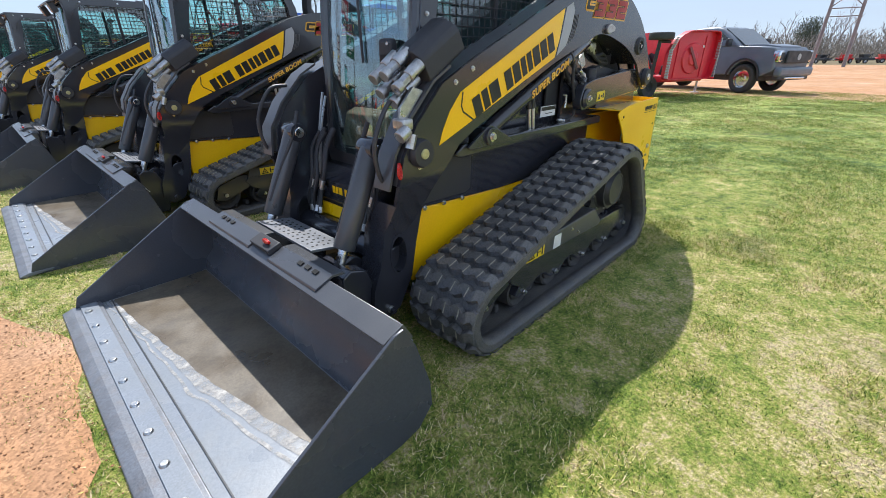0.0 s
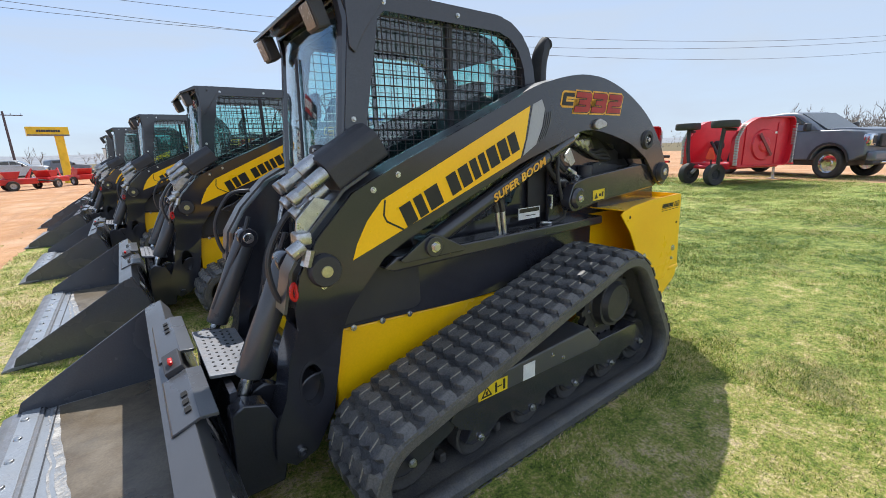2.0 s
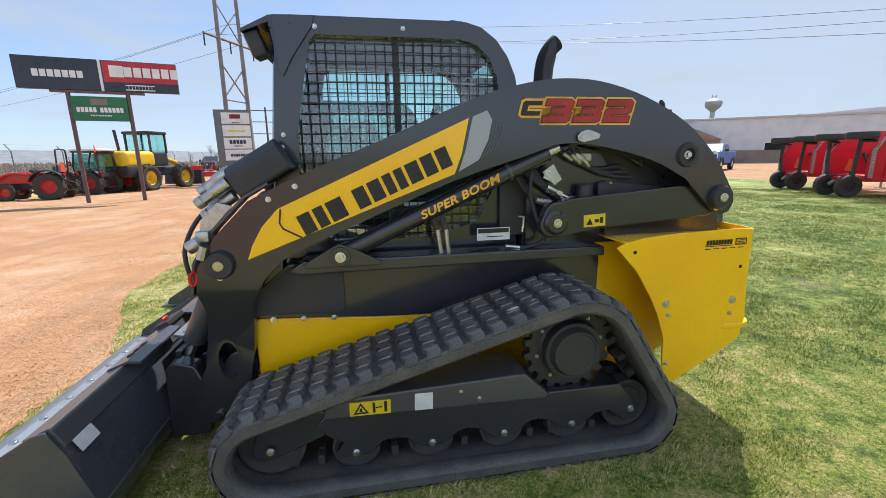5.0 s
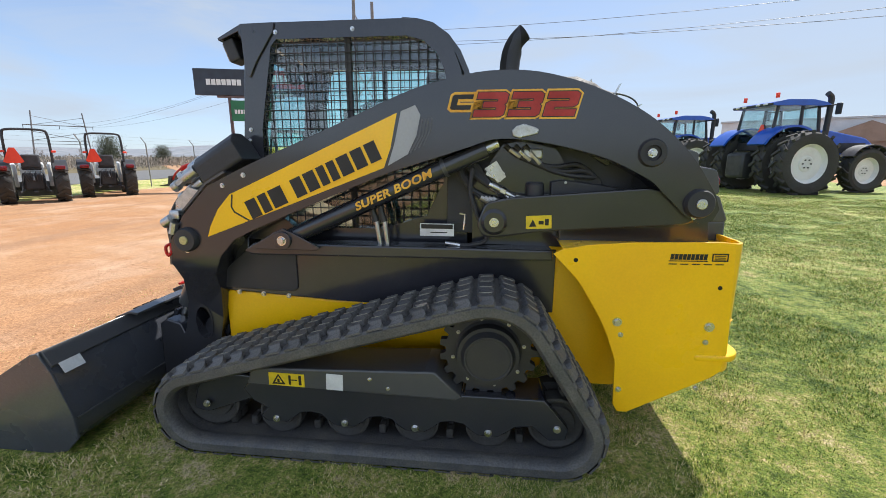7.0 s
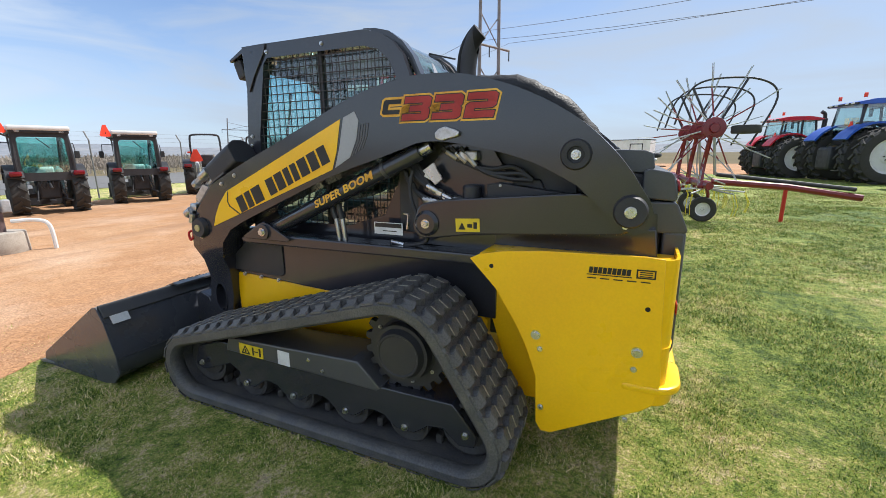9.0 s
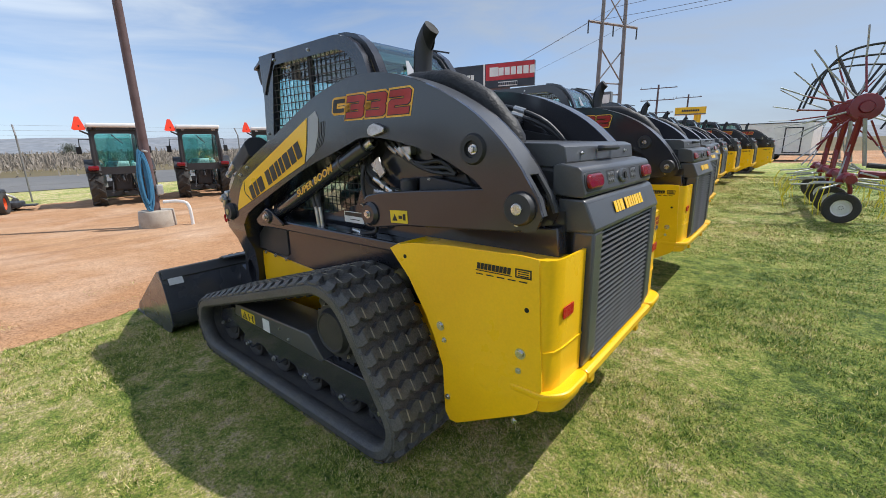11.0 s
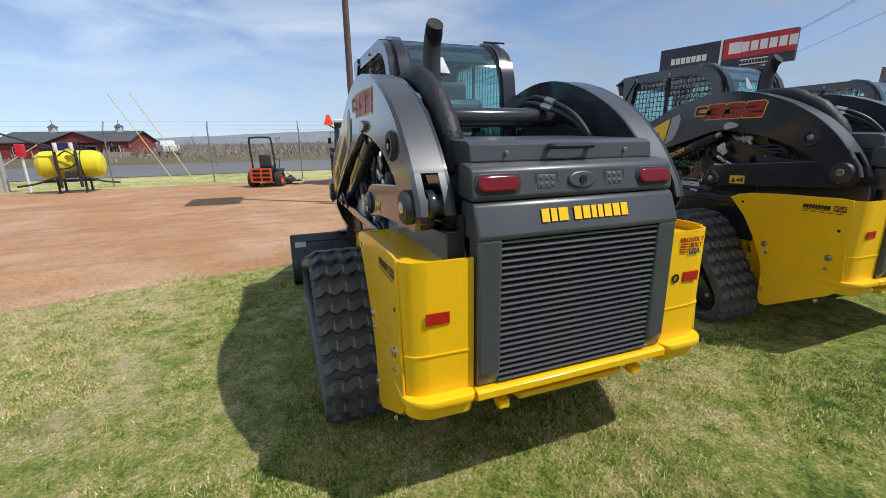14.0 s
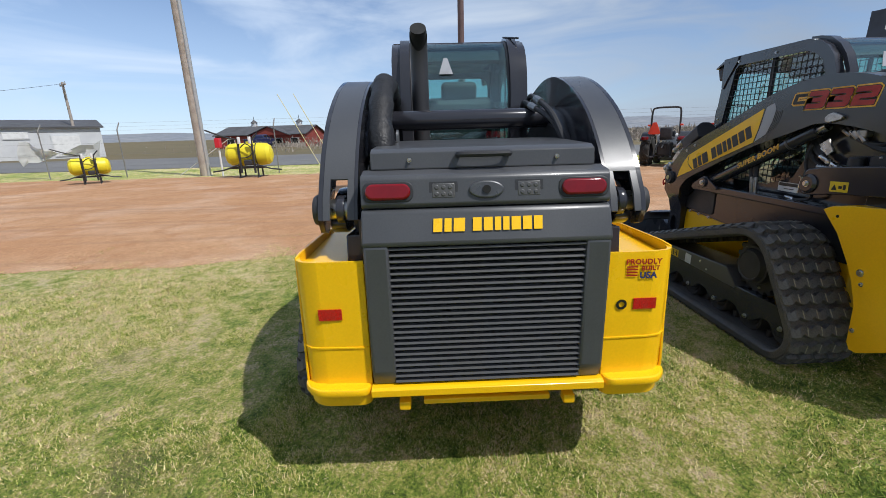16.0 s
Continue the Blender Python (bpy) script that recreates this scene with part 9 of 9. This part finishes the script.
building("metal_shed", "white metal shed with an open bay", -41.5, -42.0, 132, 14.0, 9, 3.1, M_SIDING, M_ROOF, 0.8, [(4.0, 0.3, 2.2, 2.0, M_CHALK, "roll_door"), (0.3, 2.1, 1.8, 0.6, M_CHALK, "wall_sign"), (-5.0, 0.0, 2.8, 2.9, M_HOLE, "open_bay")])
car = pickup(paint("car_navy", (0.02, 0.025, 0.08)), "dark blue car parked by the barn")
put(car, -60.5, -23.5, 170)


def cargo_trailer(x, y, heading):
    root = thing("cargo_trailer", "white enclosed cargo trailer parked on gravel", "trailer", "", "", pose(x, y, GROUND_Z, 0, 0, heading) @ Matrix.Scale(0.85, 4))
    part("box_body", box(B(), (0, 0, 1.65), (6.4, 2.4, 2.35), 0.04), M_CHALK, root)
    part("corner_trim", box(B(), (0, 0, 2.84), (6.46, 2.46, 0.06), 0.01), M_BLACK, root)
    part("bottom_rail", box(B(), (0, 0, 0.48), (6.44, 2.44, 0.10), 0.01), M_BLACK, root)
    for s in (-1, 1):
        for xx in (-0.5, 0.5):
            wheel("wheel", (xx, s * 1.1, 0.36), 0.36, 0.22, root, M_RIM)
        part("door_frame", plate(B(), [(-2.6, 0.6), (-1.5, 0.6), (-1.5, 2.5), (-2.6, 2.5)], [[(-2.52, 0.68), (-2.52, 2.42), (-1.58, 2.42), (-1.58, 0.68)]], s * 1.205 - 0.01, s * 1.205 + 0.01), M_BLACK, root)
    part("drawbar", tube(B(), [(-3.2, 0.8, 0.5), (-4.4, 0, 0.5), (-3.2, -0.8, 0.5)], 0.05), M_BLACK, root)
    part("badge", box(B(), (-0.6, -1.205, 1.5), (0.25, 0.02, 0.25), 0.005), M_BLACK, root)
    return root


cargo_trailer(2.7, 36.8, 168)

# lot machines far down the row: low red implements, a wheel loader and small cars
def implement(x, y, heading, mat_, name, label):
    root = thing(name, label, "implement", "far implements", "", pose(x, y, GROUND_Z, 0, 0, heading))
    part("deck", box(B(), (0, 0, 0.55), (1.8, 1.1, 0.35), 0.06), mat_, root)
    part("frame", tube(B(), [(0.9, 0, 0.6), (1.8, 0, 0.45)], 0.06), M_BLACK, root)
    part("mast", tube(B(), [(0.5, 0.3, 0.7), (0.8, 0, 1.25), (0.5, -0.3, 0.7)], 0.05), mat_, root)
    part("hopper", prism(B(), [(-0.5, 0.7), (-0.7, 1.15), (0.2, 1.15), (0.0, 0.7)], -0.45, 0.45, w=0.03), mat_, root)
    for s in (-1, 1):
        wheel("wheel", (-0.3, s * 0.6, 0.3), 0.3, 0.2, root, M_RIM)
    return root


r = random.Random(4)
one = implement(-4.6, 36.0, 20, M_ORRED, "lot_implement", "small red implement on the gravel lot")
for x, y, a in ((-3.2, 37.5, 60), (-1.8, 40.0, 120), (-9.8, 33.0, 20)):
    copy_thing(one, pose(x, y, GROUND_Z, 0, 0, a))
for k in range(9):
    copy_thing(one, pose(88 + 3 * r.uniform(-1, 1), 12 - 4.0 * k, GROUND_Z, 0, 0, r.uniform(0, 360)))
dark = implement(90, 10, 20, M_BLACK, "lot_implement", "small black implement in the far yard")
for k in range(9):
    copy_thing(dark, pose(85 + 3 * r.uniform(-1, 1), 10.5 - 4.3 * k, GROUND_Z, 0, 0, r.uniform(0, 360)))
for x, y, m_ in ((-8.0, 58, M_PALE), (-12, 60, M_CHALK), (-5, 62, M_TRUCK), (-16, 55, M_BLACK)):
    put(pickup(m_, "small parked vehicle at the far end of the lot"), x, y, 75 + 10 * x)


def wheel_loader():
    root = thing("wheel_loader", "yellow wheel loader on the gravel lot", "wheel loader", "", "", pose(-9.9, 25.6, GROUND_Z, 0, 0, 75) @ Matrix.Scale(1.2, 4))
    for s in (-1, 1):
        for x in (-1.1, 1.1):
            wheel("wheel", (x, s * 0.85, 0.55), 0.55, 0.42, root, M_SIGNYELLOW, 14)
    part("hood", box(B(), (-1.2, 0, 1.35), (1.7, 1.5, 0.7), 0.18, seg=4), M_SIGNYELLOW, root, "rounded yellow engine hood")
    part("counterweight", box(B(), (-1.75, 0, 0.85), (0.6, 1.6, 0.5), 0.1), M_BLACK, root)
    part("chassis", box(B(), (0, 0, 0.8), (2.8, 0.9, 0.4), 0.05), M_BLACK, root)
    part("cab_base", box(B(), (0.1, 0, 1.35), (1.0, 1.2, 0.6), 0.06), M_BLACK, root)
    part("cab_glass", box(B(), (0.1, 0, 2.05), (0.95, 1.15, 0.8), 0.05), M_GLASS, root)
    for x in (-0.38, 0.58):
        for s in (-1, 1):
            part("cab_post", box(B(), (x, s * 0.57, 2.05), (0.07, 0.07, 0.85)), M_BLACK, root)
    part("cab_roof", box(B(), (0.1, 0, 2.52), (1.15, 1.3, 0.12), 0.04), M_BLACK, root)
    part("lift_arm", tube(B(), [(0.7, 0, 1.5), (1.8, 0, 1.2), (2.3, 0, 0.5)], 0.12), M_SIGNYELLOW, root)
    part("bucket", prism(B(), [(2.2, 0.1), (2.9, 0.06), (2.5, 0.2), (2.4, 0.8), (2.3, 0.8)], -1.0, 1.0), M_BLACK, root)
    part("exhaust", cyl(B(), (-1.0, 0.4, 1.7), (-1.1, 0.4, 2.6), 0.06, n=10), M_BLACK, root)
    return root


wheel_loader()


# ---- far land: hedges, bare woods, low hills ----
def bare_wood(name, label, spots, seed, tall, material):
    """Leafless trees: trunks with forking limbs, joined."""
    rr = random.Random(seed)
    bm = B()
    def limb(p, d, length, r, depth):
        q = p + d * length
        tube(bm, [p, p.lerp(q, 0.5) + Vector((rr.uniform(-1, 1), rr.uniform(-1, 1), 0)) * length * 0.05, q], [r, r * 0.8, r * 0.6], 3)
        if depth:
            for _ in range(rr.choice((3, 3, 4))):
                e = (d + Vector((rr.uniform(-1, 1), rr.uniform(-1, 1), rr.uniform(-0.2, 0.6))) * 0.65).normalized()
                limb(p.lerp(q, rr.uniform(0.45, 1.0)), e, length * rr.uniform(0.5, 0.72), r * 0.5, depth - 1)
    for x, y in spots:
        h = tall * rr.uniform(0.7, 1.2)
        limb(Vector((x, y, GROUND_Z - 0.1)), Vector((rr.uniform(-0.06, 0.06), rr.uniform(-0.06, 0.06), 1)), h * 0.42, 0.02 * h, 3)
    return tagged(part(name, bm, material, None, label), "", "trees", "", "stuff")


r = random.Random(8)
bare_wood("bare_trees", "leafless brown woods beyond the yard", [(150 + r.uniform(0, 40), 40 - 2.2 * k + r.uniform(-2, 2)) for k in range(44)], 3, 12.5, M_TWIG)
bare_wood("bare_trees", "leafless brown thicket beyond the highway", [(-52 - r.uniform(0, 22), -10 + 3.2 * k + r.uniform(-2, 2)) for k in range(30)], 5, 3.0, M_TWIG)
bare_wood("bare_trees", "leafless trees at the far end of the lot", [(-60 + 3.0 * k + r.uniform(-2, 2), 130 + r.uniform(0, 30)) for k in range(24)], 6, 7.0, M_TWIG)


def clump_bank(name, label, line, deep, tall, n, seed, material, leaf=0.12):
    """Low scrub: many small crossed leaves of brush along a line, joined."""
    rr = np.random.default_rng(seed)
    t = rr.uniform(0, len(line) - 1.001, n)
    i = t.astype(int)
    f = (t - i)[:, None]
    L = np.array(line, dtype=float)
    p = L[i] * (1 - f) + L[i + 1] * f + rr.normal(0, deep, (n, 2))
    z = rr.uniform(0, 1, n) ** 1.4 * tall * (0.6 + 0.4 * np.sin(t * 9.0) ** 2)
    c = np.stack([p[:, 0], p[:, 1], z], 1)
    d = rr.normal(0, 1, (n, 3, 3)) * np.array([leaf * 0.5, leaf * 0.5, leaf * 1.6])
    co = c[:, None, :] + d
    co[:, :, 2] = np.maximum(co[:, :, 2], GROUND_Z)
    me = bpy.data.meshes.new(name)
    me.vertices.add(n * 3)
    me.vertices.foreach_set("co", co.reshape(-1))
    me.loops.add(n * 3)
    me.loops.foreach_set("vertex_index", np.arange(n * 3, dtype=np.int32))
    me.polygons.add(n)
    me.polygons.foreach_set("loop_start", np.arange(0, n * 3, 3, dtype=np.int32))
    me.polygons.foreach_set("loop_total", np.full(n, 3, dtype=np.int32))
    me.update()
    me.materials.append(material)
    return tagged(new(name, me), label, "scrub", "", "stuff")


clump_bank("scrub", "dry brown scrub beyond the highway", [(-60, -6), (-58, 30), (-62, 70), (-50, 120)], 9.0, 1.5, 90000, 2, M_BRUSH, 0.12)
clump_bank("scrub", "brown woodland floor beyond the yard", [(150, 50), (160, 0), (170, -60)], 9.0, 6.0, 60000, 3, M_BRUSH, 0.20)
# evergreen colour lifted towards grey for the haze in front of it
M_CEDAR = surface("hazed_cedar_green", (0.10, 0.11, 0.07), 0.9, scale=0.5, bump=0.2, fine=4)
for x, y, h in ((-58, 62, 4.8), (-52, 66, 3.4), (158, 16, 10.0), (-70, 12, 2.6)):
    ob = clump_bank("cedar_tree", "small dark evergreen tree", [(x, y), (x + 0.4, y + 0.3)], 0.15 * h, h, 16000, int(h * 10), M_CEDAR, 0.014 * h)
    tagged(ob, "", "tree", "evergreens")

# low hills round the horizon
# distance haze is mixed into the hill colour as a pale blue-grey
M_HILL = surface("haze_tinted_hills", (0.20, 0.215, 0.24), 1.0, other=(0.25, 0.255, 0.265), scale=0.02, bump=0.0, fine=0.08, grain=0.2)
bm = B()
n = 220
rows = [[], [], []]
for i in range(n):
    a = 2 * math.pi * i / n
    h = 20 + 12 * noise.noise((3 * math.cos(a), 3 * math.sin(a), 0.4)) + 4 * noise.noise((14 * math.cos(a), 14 * math.sin(a), 2.0))
    side_ = 0.5 - 0.5 * math.cos(a - radians(155))
    h = h * (1.25 - 0.75 * side_)
    for k, (rad, hh) in enumerate(((900, -1.0), (1250, h), (1800, -1.0))):
        rows[k].append(bm.verts.new((rad * math.cos(a), rad * math.sin(a), hh)))
for k in range(2):
    for i in range(n):
        j = (i + 1) % n
        bm.faces.new((rows[k][i], rows[k][j], rows[k + 1][j], rows[k + 1][i]))
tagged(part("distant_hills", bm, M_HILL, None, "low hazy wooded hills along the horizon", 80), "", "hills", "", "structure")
